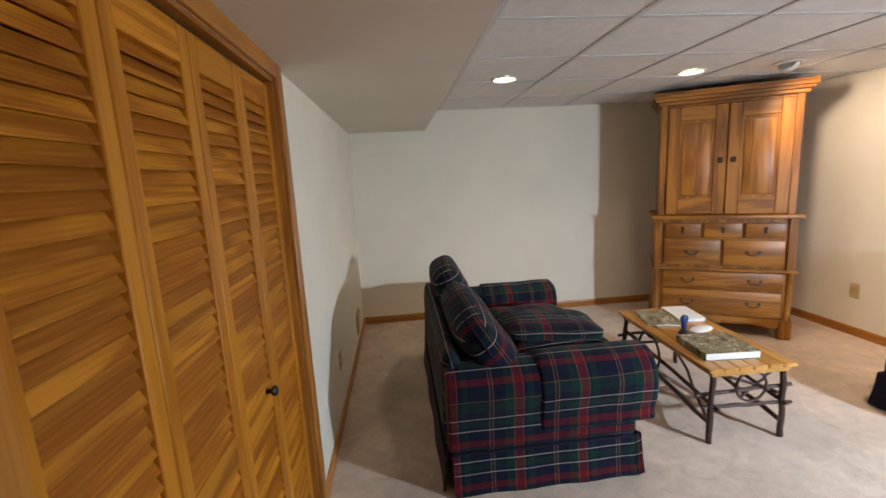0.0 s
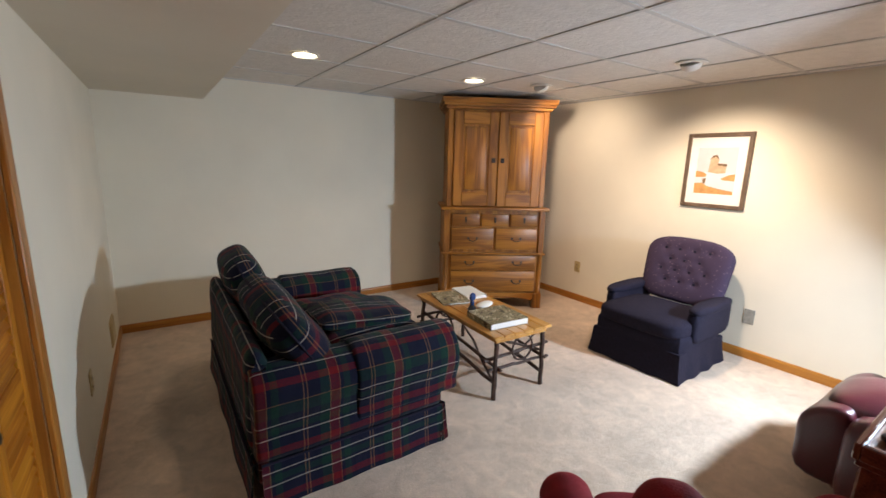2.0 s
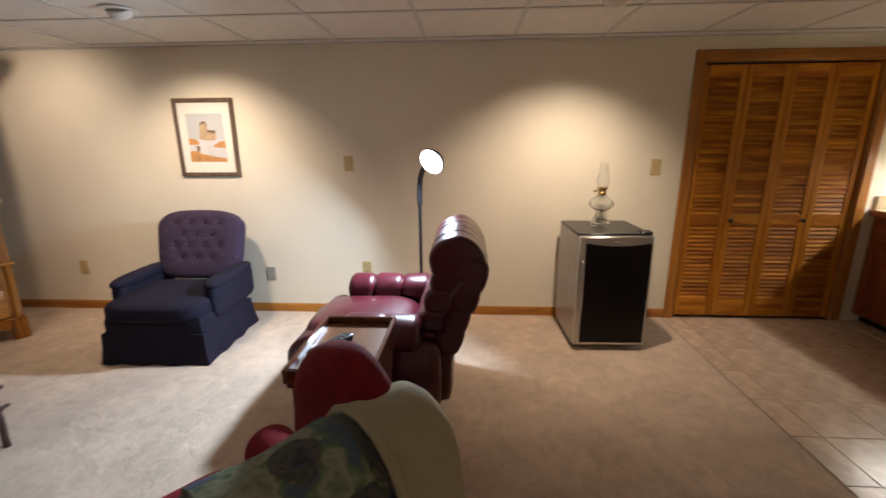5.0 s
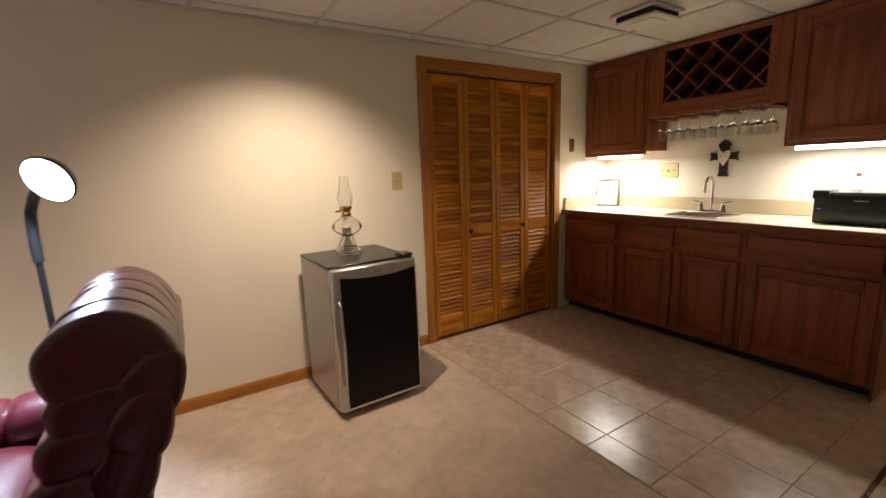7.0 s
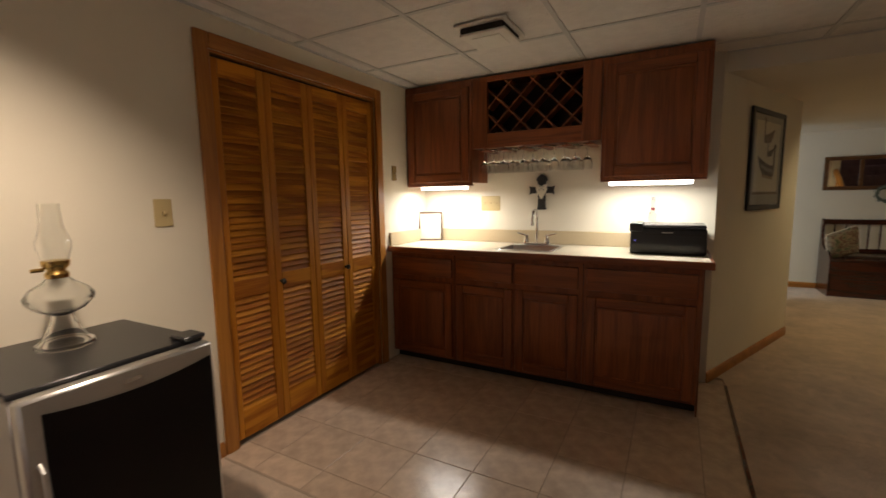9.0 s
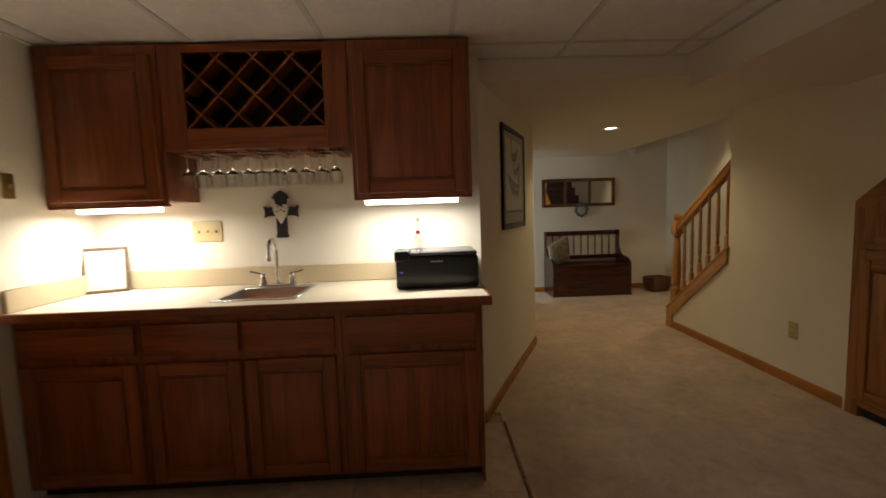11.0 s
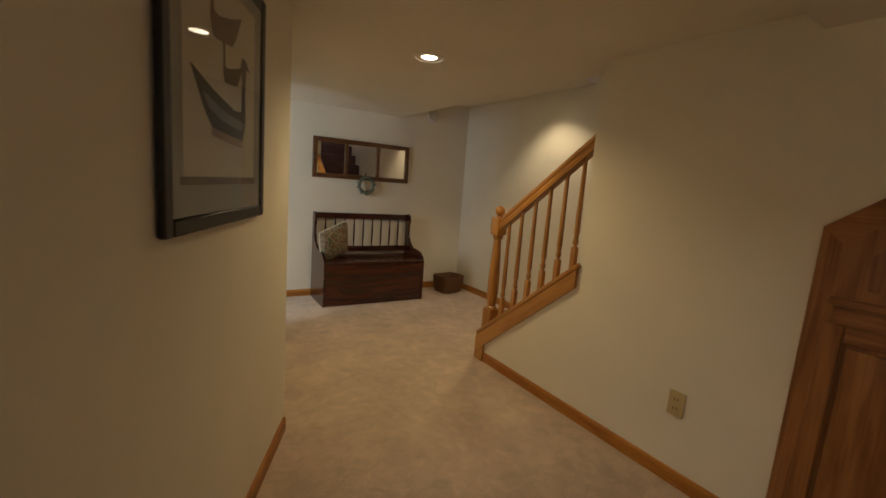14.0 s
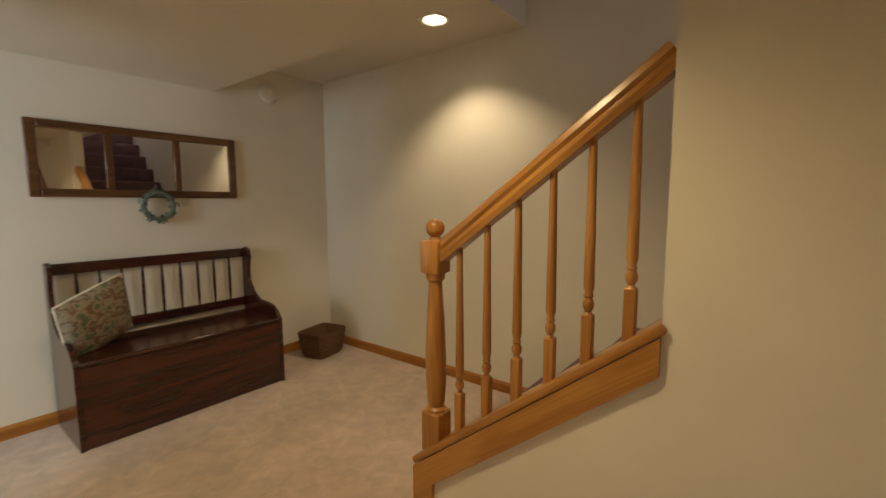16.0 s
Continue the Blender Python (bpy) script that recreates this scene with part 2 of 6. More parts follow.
def soft(bm, c, s, p=5.0, n=9, wob=0.0, seed=0.0, m=None, crown=0.0):
    """A padded block: a cube grid pulled to a rounded box of size s about c. crown: how far the top bulges."""
    m = m or Matrix()
    grid = {}
    faces = []
    for ax in range(3):
        for side in (-1, 1):
            idx = {}
            for i in range(n + 1):
                for j in range(n + 1):
                    u, v = 2 * i / n - 1, 2 * j / n - 1
                    q = [0, 0, 0]
                    q[ax], q[(ax + 1) % 3], q[(ax + 2) % 3] = side, u, v
                    key = tuple(round(t, 4) for t in q)
                    if key not in grid:
                        w = Vector([math.copysign(abs(t) ** 0.8, t) for t in q])
                        k = sum(abs(t) ** p for t in w) ** (1 / p)
                        w = w / k
                        if crown and w.z > 0:
                            w.z += crown * (1 - w.x * w.x) * (1 - w.y * w.y)
                        co = Vector((c[0] + w.x * s[0] / 2, c[1] + w.y * s[1] / 2, c[2] + w.z * s[2] / 2))
                        if wob:
                            co += wob * noise.noise_vector(co * 6 + Vector((seed, seed * 1.7, 0)))
                        grid[key] = bm.verts.new(m @ co)
                    idx[i, j] = grid[key]
            for i in range(n):
                for j in range(n):
                    f = (idx[i, j], idx[i + 1, j], idx[i + 1, j + 1], idx[i, j + 1])
                    faces.append(f if side > 0 else f[::-1])
    for f in faces:
        bm.faces.new(f)
    return bm


def extrude(bm, pts, axis, a, b):
    """A flat outline (pairs) drawn out along an axis from a to b. The pairs are the two other axes in x, y, z order."""
    def at(u, v, w):
        q = [u, v]
        q.insert(axis, w)
        return Vector(q)
    lo = [bm.verts.new(at(u, v, a)) for u, v in pts]
    hi = [bm.verts.new(at(u, v, b)) for u, v in pts]
    k = len(pts)
    for i in range(k):
        bm.faces.new((lo[i], lo[(i + 1) % k], hi[(i + 1) % k], hi[i]))
    bm.faces.new(lo[::-1])
    bm.faces.new(hi)
    bmesh.ops.recalc_face_normals(bm, faces=bm.faces[:])
    return bm


def smoothed(pts, k=4):
    """A closed outline of pairs, rounded through its points."""
    out = []
    n = len(pts)
    for i in range(n):
        p0, p1, p2, p3 = (Vector(pts[(i + j) % n]) for j in (-1, 0, 1, 2))
        for j in range(k):
            t = j / k
            out.append(0.5 * (2 * p1 + (p2 - p0) * t + (2 * p0 - 5 * p1 + 4 * p2 - p3) * t * t + (3 * p1 - p0 - 3 * p2 + p3) * t ** 3))
    return out


def puff(bm, prof, x0, x1, r=0.03, n=8, mid=3, wob=0.0, seed=0.0):
    """Padding: a closed (y, z) outline drawn out along x, its two ends rounded off by r. Carries its cloth lengths as UVs."""
    prof = [Vector(p) for p in prof]
    k = len(prof)
    area = sum(prof[i].x * prof[(i + 1) % k].y - prof[(i + 1) % k].x * prof[i].y for i in range(k))
    sg = 1 if area > 0 else -1
    nor = []
    for i in range(k):
        d = (prof[(i + 1) % k] - prof[i - 1]).normalized()
        nor.append(Vector((d.y, -d.x)) * sg)
    ends = [math.sin(math.pi / 2 * i / n) for i in range(n + 1)]
    rows = [(x0 + r * (1 - math.cos(math.pi / 2 * i / n)), r * (1 - ends[i])) for i in range(n + 1)]
    rows += [(x0 + r + (x1 - x0 - 2 * r) * i / (mid + 1), 0.0) for i in range(1, mid + 1)]
    rows += [(x1 - (a - x0), o) for a, o in rows[:n + 1][::-1]]
    uv = bm.loops.layers.uv.verify()
    rings = []
    for x, o in rows:
        ring = []
        for p, m in zip(prof, nor):
            q = p - m * o
            co = Vector((x, q.x, q.y))
            if wob:
                co += wob * noise.noise_vector(co * 7 + Vector((seed, seed * 1.7, 0)))
            ring.append(bm.verts.new(co))
        rings.append(ring)
    arc = [0.0]
    for i in range(k):
        arc.append(arc[-1] + (prof[(i + 1) % k] - prof[i]).length)
    for a, (ra, rb) in enumerate(zip(rings, rings[1:])):
        for i in range(k):
            f = bm.faces.new((ra[i], ra[(i + 1) % k], rb[(i + 1) % k], rb[i]))
            for lp, (u, w) in zip(f.loops, ((rows[a][0], arc[i]), (rows[a][0], arc[i + 1]), (rows[a + 1][0], arc[i + 1]), (rows[a + 1][0], arc[i]))):
                lp[uv].uv = (u, w)
    for ring in (rings[0], rings[-1]):
        f = bm.faces.new(ring)
        for lp in f.loops:
            lp[uv].uv = (lp.vert.co.y, lp.vert.co.z)
    return bm


def face_uv(bm, off=0.0):
    """Cloth lengths as UVs, each face by the plane that it lies nearest to."""
    uv = bm.loops.layers.uv.verify()
    bm.normal_update()
    for f in bm.faces:
        a = max(range(3), key=lambda i: abs(f.normal[i]))
        i, j = [(1, 2), (0, 2), (0, 1)][a]
        for lp in f.loops:
            lp[uv].uv = (lp.vert.co[i] + off, lp.vert.co[j] + off * 0.7)
    return bm


def mesh_ob(name, bm, material, smooth=None):
    me = bpy.data.meshes.new(name)
    bmesh.ops.recalc_face_normals(bm, faces=bm.faces[:])
    bm.to_mesh(me)
    bm.free()
    if material:
        me.materials.append(material)
    if smooth:
        me.shade_smooth()
        me.set_sharp_from_angle(angle=radians(smooth))
    return new(name, me)


def thing(name, label, category, m=None, group="", kind=""):
    e = tagged(new(name), label, category, group, kind)
    e.matrix_world = m or Matrix()
    return e


def part(name, bm, material, parent, label="", smooth=40):
    ob = mesh_ob(name, bm, material, smooth)
    ob.parent = parent
    if label:
        ob["label"] = label
    return ob


def again(ob, parent, m=None):
    """Another part on the same mesh, at m under its parent."""
    o = bpy.data.objects.new(ob.name, ob.data)
    scene.collection.objects.link(o)
    o.parent = parent
    if m is not None:
        o.matrix_local = m
    return o


def structure(name, bm, material, label, category, smooth=None):
    return tagged(mesh_ob(name, bm, material, smooth), label, category, kind="structure")


# ---- the shell ----
XE, YN, XW, YK = 3.61, 4.29, -0.43, -3.755
XS, XF, YB = -0.617, -1.72, -7.55
TOP = 2.35


def wall_y(bm, x0, x1, y0, y1, z1, holes=()):
    """A wall along y with holes (y0, y1, z0, z1)."""
    cuts = sorted(holes)
    y = y0
    for a, b, c, d in cuts:
        box(bm, x0, x1, y, a, 0, z1)
        if c > 0:
            box(bm, x0, x1, a, b, 0, c)
        box(bm, x0, x1, a, b, d, z1)
        y = b
    box(bm, x0, x1, y, y1, 0, z1)
    return bm


LD = (0.535, 1.775, 0.0, 1.835)      # west closet opening
KD = (-3.065, -1.862, 0.0, 1.915)   # kitchen closet opening
structure("wall_east", wall_y(bmesh.new(), XE, XE + 0.12, YK - 0.12, YN + 0.12, TOP, [KD]), M_WALL, "cream painted plaster wall", "wall")
structure("wall_north", bbox(XW - 0.12, XE, YN, YN + 0.12, 0, TOP), M_WALL, "cream painted plaster wall", "wall")
structure("wall_west", wall_y(bmesh.new(), XW - 0.12, XW, -2.2, YN, TOP, [LD]), M_WALL, "cream painted plaster wall with a closet opening", "wall")
structure("wall_jog", bbox(XS - 0.12, XW - 0.12, -2.3, -2.2, 0, TOP), M_WALL, "cream painted plaster wall", "wall")
structure("wall_kitchen", bbox(1.508, XE, YK - 0.12, YK, 0, TOP), M_WALL, "cream painted plaster wall behind the counter", "wall")
bm = extrude(bmesh.new(), [(1.508, -3.755), (1.508, -3.875), (1.04, -5.17), (0.851, -5.17)], 2, 0, TOP)
structure("wall_angled", bm, M_WALL, "cream painted plaster wall set at an angle", "wall")
structure("wall_hall_return", bbox(1.04, 2.6, -5.17, -5.05, 0, TOP), M_WALL, "cream painted plaster wall", "wall")
structure("wall_hall_side", wall_y(bmesh.new(), 0.851, 0.97, YB, -5.17, HALL + 0.01, [(-7.49, -6.72, 0.0, 1.88)]), M_WALL, "painted plaster wall with a doorway", "wall")
structure("wall_bench", bbox(XF - 0.12, 2.72, YB - 0.12, YB, 0, TOP), M_WALL, "pale painted plaster wall behind the bench", "wall")
bm = wall_y(bmesh.new(), 2.6, 2.72, YB, -5.05, TOP, [(-6.95, -5.85, 0.75, 1.9)])
structure("wall_hall_east", bm, M_WALL, "painted plaster wall with a window", "wall")
structure("wall_stair_far", bbox(XF - 0.12, XF, YB, -1.6, 0, 4.4), M_WALL, "cream painted plaster wall along the stairs", "wall")
SLOPE = 0.80
KNEE0, KNEE1 = -5.565, -4.71


def rake(y):
    return 0.20 + SLOPE * (y - KNEE0)


# low wall beside the stairs and the full wall that follows it
bm = extrude(bmesh.new(), [(KNEE0 + 0.02, 0), (KNEE1, 0), (KNEE1, rake(KNEE1) - 0.06), (KNEE0 + 0.02, rake(KNEE0) - 0.05)], 0, XS - 0.11, XS)
structure("wall_stair_low", bm, M_WALL, "low sloping plaster wall under the stair rail", "wall")
SD0, SD1 = -3.69, -2.75
bm = extrude(bmesh.new(), [(KNEE1, 0), (SD0 + 0.03, 0), (SD0 + 0.03, 1.18), (SD1 - 0.03, 1.18 + 0.77 * (SD1 - SD0 - 0.06)), (SD1 - 0.03, 0), (-2.2, 0), (-2.2, 4.4), (KNEE1, 4.4)], 0, XS - 0.11, XS)
structure("wall_stair", bm, M_WALL, "cream painted plaster wall with a cupboard under the stairs", "wall")
structure("wall_stair_top", bbox(XF, XS - 0.11, -1.7, -1.6, 0, 4.4), M_WALL, "painted plaster wall at the head of the stairs", "wall")
# floors
structure("floor", bbox(XF - 0.12, XE + 0.7, YB - 0.12, YN + 0.12, -0.12, -0.012), M_GROUT, "floor slab", "floor")
bm = bmesh.new()
TX0, TY1 = 1.40, -1.775
for a, b, c, d in ((XF, TX0, YB, YN), (TX0, XE, TY1, YN), (TX0, 2.6, YB, YK - 0.12)):
    r = bmesh.ops.create_grid(bm, x_segments=2, y_segments=2, size=0.5)
    for v in r["verts"]:
        v.co = Vector(((a + b) / 2 + v.co.x * (b - a), (c + d) / 2 + v.co.y * (d - c), 0))
g = bmesh.ops.extrude_face_region(bm, geom=bm.faces[:])
for v in g["geom"]:
    if isinstance(v, bmesh.types.BMVert):
        v.co.z = -0.011
structure("carpet", bm, M_CARPET, "beige cut-pile carpet over the whole floor", "carpet")

# ceilings
bm = bmesh.new()
GX = [0.44 + 0.61 * i for i in range(6)]
GY = [-3.58 + 0.61 * i for i in range(14)]
X0, X1, Y0, Y1 = 0.30, XE, -3.80, YN
xs, ys = [X0] + GX + [X1], [Y0] + GY + [Y1]
for i in range(len(xs) - 1):
    for j in range(len(ys) - 1):
        box(bm, xs[i] + 0.011, xs[i + 1] - 0.011, ys[j] + 0.011, ys[j + 1] - 0.011, CEIL + 0.006, CEIL + 0.02)
structure("ceiling", bm, M_TILEC, "suspended ceiling of textured off-white square panels", "ceiling")
bm = bmesh.new()
for x in GX + [X0 + 0.008, X1 - 0.008]:
    box(bm, x - 0.012, x + 0.012, Y0, Y1, CEIL, CEIL + 0.03)
for y in GY + [Y0 + 0.008, Y1 - 0.008]:
    box(bm, X0, X1, y - 0.012, y + 0.012, CEIL + 0.0015, CEIL + 0.028)
structure("ceiling_grid", bm, M_TBAR, "pale metal grid bars of the suspended ceiling", "ceiling")
structure("ceiling_soffit", bbox(XS, X0, -3.80, YN, SOFF, 2.3), M_SOFFIT, "boxed-in painted soffit along the closet wall", "ceiling")
structure("ceiling_hall", bbox(-0.825, 2.6, YB, -3.80, HALL, 2.3), M_SOFFIT, "low painted plaster hall ceiling", "ceiling")
bm = bmesh.new()
for a in ((XF, -1.40, YB, -5.68), (-1.26, -0.825, YB, -5.68), (-1.40, -1.26, YB, -6.10), (-1.40, -1.26, -5.96, -5.68)):
    box(bm, *a, 2.2, 2.3)
structure("ceiling_stair_foot", bm, M_SOFFIT, "painted plaster ceiling at the foot of the stairs", "ceiling")
structure("ceiling_stairwell", bbox(XF, XS, -5.8, -1.6, 4.4, 4.5), M_SOFFIT, "ceiling above the stairwell", "ceiling")
structure("wall_stairwell_head", bbox(XF, XS, -5.80, -5.68, 2.3, 4.4), M_SOFFIT, "painted plaster face above the stairs", "wall")
structure("ceiling_cover", bbox(X0, XE + 0.12, -3.8, YN + 0.12, 2.30, 2.40), M_DARK, "floor structure above the suspended ceiling", "ceiling")


def baseboard(name, p, q, n):
    """An oak baseboard from p to q; n is the way into the room."""
    p, q, n = Vector((*p, 0)), Vector((*q, 0)), Vector((*n, 0)).normalized()
    d = (q - p)
    bm = bmesh.new()
    prof = [(0, 0), (0.012, 0), (0.012, 0.052), (0.007, 0.066), (0, 0.07)]
    a = [bm.verts.new(p + n * u + Vector((0, 0, w))) for u, w in prof]
    b = [bm.verts.new(q + n * u + Vector((0, 0, w))) for u, w in prof]
    for i in range(5):
        bm.faces.new((a[i], a[(i + 1) % 5], b[(i + 1) % 5], b[i]))
    bm.faces.new(a)
    bm.faces.new(b)
    structure(name, bm, M_TRIM_Y if abs(d.y) > abs(d.x) else M_TRIM_X, "honey oak baseboard", "baseboard")


baseboard("baseboard_1", (XE, -1.79), (XE, YN), (-1, 0))
baseboard("baseboard_2", (XW, YN), (XE, YN), (0, -1))
baseboard("baseboard_3", (XW, 1.86), (XW, YN), (1, 0))
baseboard("baseboard_4", (1.508, -3.755), (0.851, -5.17), (-0.907, 0.421))
baseboard("baseboard_5", (XF, YB), (0.84, YB), (0, 1))
baseboard("baseboard_6", (XF, YB), (XF, -5.6), (1, 0))
baseboard("baseboard_7", (XS, -5.46), (XS, SD0 - 0.03), (1, 0))


# ---- materials of the things ----
M_OAK = wood("armoire_oak", (0.40, 0.158, 0.020), (0.18, 0.060, 0.007), 0.42, 2, coat=0.06, soft=0.32, rnd=0.05)
M_OAKX = wood("armoire_oak_x", (0.40, 0.158, 0.020), (0.18, 0.060, 0.007), 0.42, 0, coat=0.06, soft=0.32, rnd=0.05)
M_CAB = wood("cabinet_oak", (0.31, 0.090, 0.024), (0.16, 0.042, 0.012), 0.36, 2, rnd=0.05)
M_CABX = wood("cabinet_oak_x", (0.31, 0.090, 0.024), (0.16, 0.042, 0.012), 0.36, 0, rnd=0.05)
M_CUP = wood("cupboard_oak", (0.36, 0.15, 0.045), (0.18, 0.065, 0.018), 0.36, 2, rnd=0.04)
M_CUPY = wood("cupboard_oak_y", (0.36, 0.15, 0.045), (0.18, 0.065, 0.018), 0.36, 1, rnd=0.04)
M_RAIL = wood("stair_oak", (0.50, 0.24, 0.055), (0.33, 0.135, 0.025), 0.28, 2, coat=0.3)
M_RAILY = wood("stair_oak_y", (0.50, 0.24, 0.055), (0.33, 0.135, 0.025), 0.28, 1, coat=0.3, rake=math.atan(0.77))
M_BENCH = wood("bench_mahogany", (0.075, 0.017, 0.008), (0.022, 0.006, 0.004), 0.22, 0, coat=0.3)
M_TABLE = wood("table_pine", (0.62, 0.31, 0.075), (0.42, 0.18, 0.035), 0.3, 1, rnd=0.06, coat=0.3)
M_TWIG = mat("twig_bark", (0.05, 0.023, 0.015), 0.55, var=0.35, scale=40, bump=0.5, bscale=90)
M_CHERRY = wood("endtable_cherry", (0.16, 0.045, 0.02), (0.06, 0.015, 0.008), 0.16, 0, coat=0.5)
M_TRAY = wood("tray_oak", (0.24, 0.105, 0.045), (0.14, 0.055, 0.024), 0.32, 0, coat=0.3)
# also the armchair's lower half, darkened for the lack of light there
M_NAVY = mat("navy_upholstery", (0.013, 0.011, 0.023), 0.9, spec=0.2, var=0.25, scale=60, bump=0.4, bscale=300)
M_LEATHER = mat("burgundy_leather", (0.068, 0.006, 0.012), 0.31, spec=0.6, var=0.12, scale=12, bump=0.12, bscale=120, coat=0.15)
M_VELVET = mat("red_velvet", (0.20, 0.010, 0.016), 0.85, spec=0.25, var=0.18, scale=30, bump=0.25, bscale=260)
M_BLACK = mat("black_plastic", (0.012, 0.012, 0.014), 0.32, var=0.05, bump=0.02)
M_BLACKGL = mat("black_glass_door", (0.005, 0.004, 0.004), 0.22, spec=0.2, var=0, bump=0)
M_STEEL = mat("brushed_steel", (0.55, 0.54, 0.52), 0.33, metal=0.9, var=0.06, scale=40, bump=0.03, stretch=(1, 1, 20))
M_CHROME = mat("chrome", (0.75, 0.75, 0.75), 0.08, metal=1.0, var=0, bump=0)
M_IRON = mat("dark_iron", (0.05, 0.045, 0.04), 0.4, metal=0.7, var=0.1, bump=0.05)
M_BRASS = mat("brass", (0.62, 0.42, 0.14), 0.22, metal=1.0, var=0.05, bump=0)
M_GLASS = mat("clear_glass", (0.97, 0.98, 0.97), 0.02, var=0, bump=0, trans=1.0)
M_COUNTER = mat("cream_laminate", (0.66, 0.58, 0.44), 0.35, var=0.04, scale=120, bump=0.02)
M_SPLASH = mat("tan_laminate", (0.52, 0.42, 0.27), 0.4, var=0.04, scale=120, bump=0.02)
M_MIRROR = mat("mirror_silver", (0.9, 0.9, 0.9), 0.015, metal=1.0, var=0, bump=0)
M_PAPER = mat("cream_paper", (0.78, 0.72, 0.58), 0.8, var=0.03, bump=0)
M_MATB = mat("white_mat_board", (0.80, 0.77, 0.70), 0.85, var=0.01, bump=0)
M_BLUE = mat("blue_enamel", (0.02, 0.05, 0.16), 0.2, var=0.1, bump=0)
M_STAIRCARPET = mat("mauve_stair_carpet", (0.24, 0.15, 0.15), 0.95, spec=0.1, var=0.15, scale=10, bump=0.8, bscale=380)
M_WICKER = mat("wicker", (0.17, 0.082, 0.034), 0.7, var=0.3, scale=50, bump=0.6, bscale=80, stretch=(1, 1, 3))
M_WREATH = mat("wreath_leaf", (0.13, 0.15, 0.11), 0.8, var=0.3, scale=50, bump=0.2, rnd=0.2)
M_MIRRORF = wood("mirror_frame_oak", (0.17, 0.075, 0.024), (0.085, 0.033, 0.011), 0.35, 0)
M_FRAMEBR = wood("picture_frame_walnut", (0.17, 0.11, 0.07), (0.085, 0.055, 0.035), 0.4, 2)
M_FRAMEBK = mat("black_frame_lacquer", (0.006, 0.005, 0.005), 0.4, var=0.1, bump=0.02)
M_BROWN = mat("brown_ink", (0.16, 0.10, 0.055), 0.8, var=0.3, scale=40, bump=0)
M_GREY = mat("grey_ink", (0.28, 0.27, 0.24), 0.8, var=0.2, scale=40, bump=0)
M_SKY = mat("print_sky", (0.50, 0.52, 0.53), 0.8, var=0.06, bump=0)
M_ORANGE = mat("print_field", (0.52, 0.26, 0.09), 0.8, var=0.2, scale=30, bump=0)
M_SNOW = mat("print_snow", (0.58, 0.58, 0.60), 0.8, var=0.05, bump=0)
M_HUT = mat("print_hut", (0.45, 0.32, 0.20), 0.8, var=0.15, scale=40, bump=0)
M_LINEN = mat("striped_linen", (0.60, 0.56, 0.48), 0.9, var=0.05, bump=0.2)
M_RED = mat("red_foil", (0.16, 0.006, 0.008), 0.4, var=0, bump=0)


def ramp_mat(name, stops, scale, rough, tex="noise", bump=0.2):
    """Cloth or print in several colours: cloudy patches, or sharp-edged flecks."""
    m = bpy.data.materials.new(name)
    m.use_nodes = True
    nt = m.node_tree
    N, L = nt.nodes.new, nt.links.new
    b = nt.nodes["Principled BSDF"]
    b.inputs["Roughness"].default_value = rough
    b.inputs["Specular IOR Level"].default_value = 0.2
    tc = N("ShaderNodeTexCoord")
    r = N("ShaderNodeValToRGB")
    r.color_ramp.interpolation = "LINEAR" if tex == "noise" and scale < 15 else "CONSTANT"
    e = r.color_ramp.elements
    while len(e) < len(stops):
        e.new(0.5)
    for i, (p, c) in enumerate(stops):
        e[i].position, e[i].color = p, (*c, 1)
    n = N("ShaderNodeTexVoronoi" if tex == "patches" else "ShaderNodeTexNoise")
    n.inputs["Scale"].default_value = scale
    L(tc.outputs["Object"], n.inputs["Vector"])
    if tex == "patches":
        s = N("ShaderNodeSeparateXYZ")
        L(n.outputs["Color"], s.inputs[0])
        L(s.outputs[0], r.inputs[0])
    else:
        n.inputs["Detail"].default_value = 6
        n.inputs["Roughness"].default_value = 0.62
        L(n.outputs[0], r.inputs[0])
    L(r.outputs[0], b.inputs["Base Color"])
    weave = N("ShaderNodeTexNoise")
    weave.inputs["Scale"].default_value = 320
    L(tc.outputs["Object"], weave.inputs["Vector"])
    bp = N("ShaderNodeBump")
    bp.inputs["Strength"].default_value, bp.inputs["Distance"].default_value = bump, 0.004
    L(weave.outputs[0], bp.inputs["Height"])
    L(bp.outputs[0], b.inputs["Normal"])
    return m


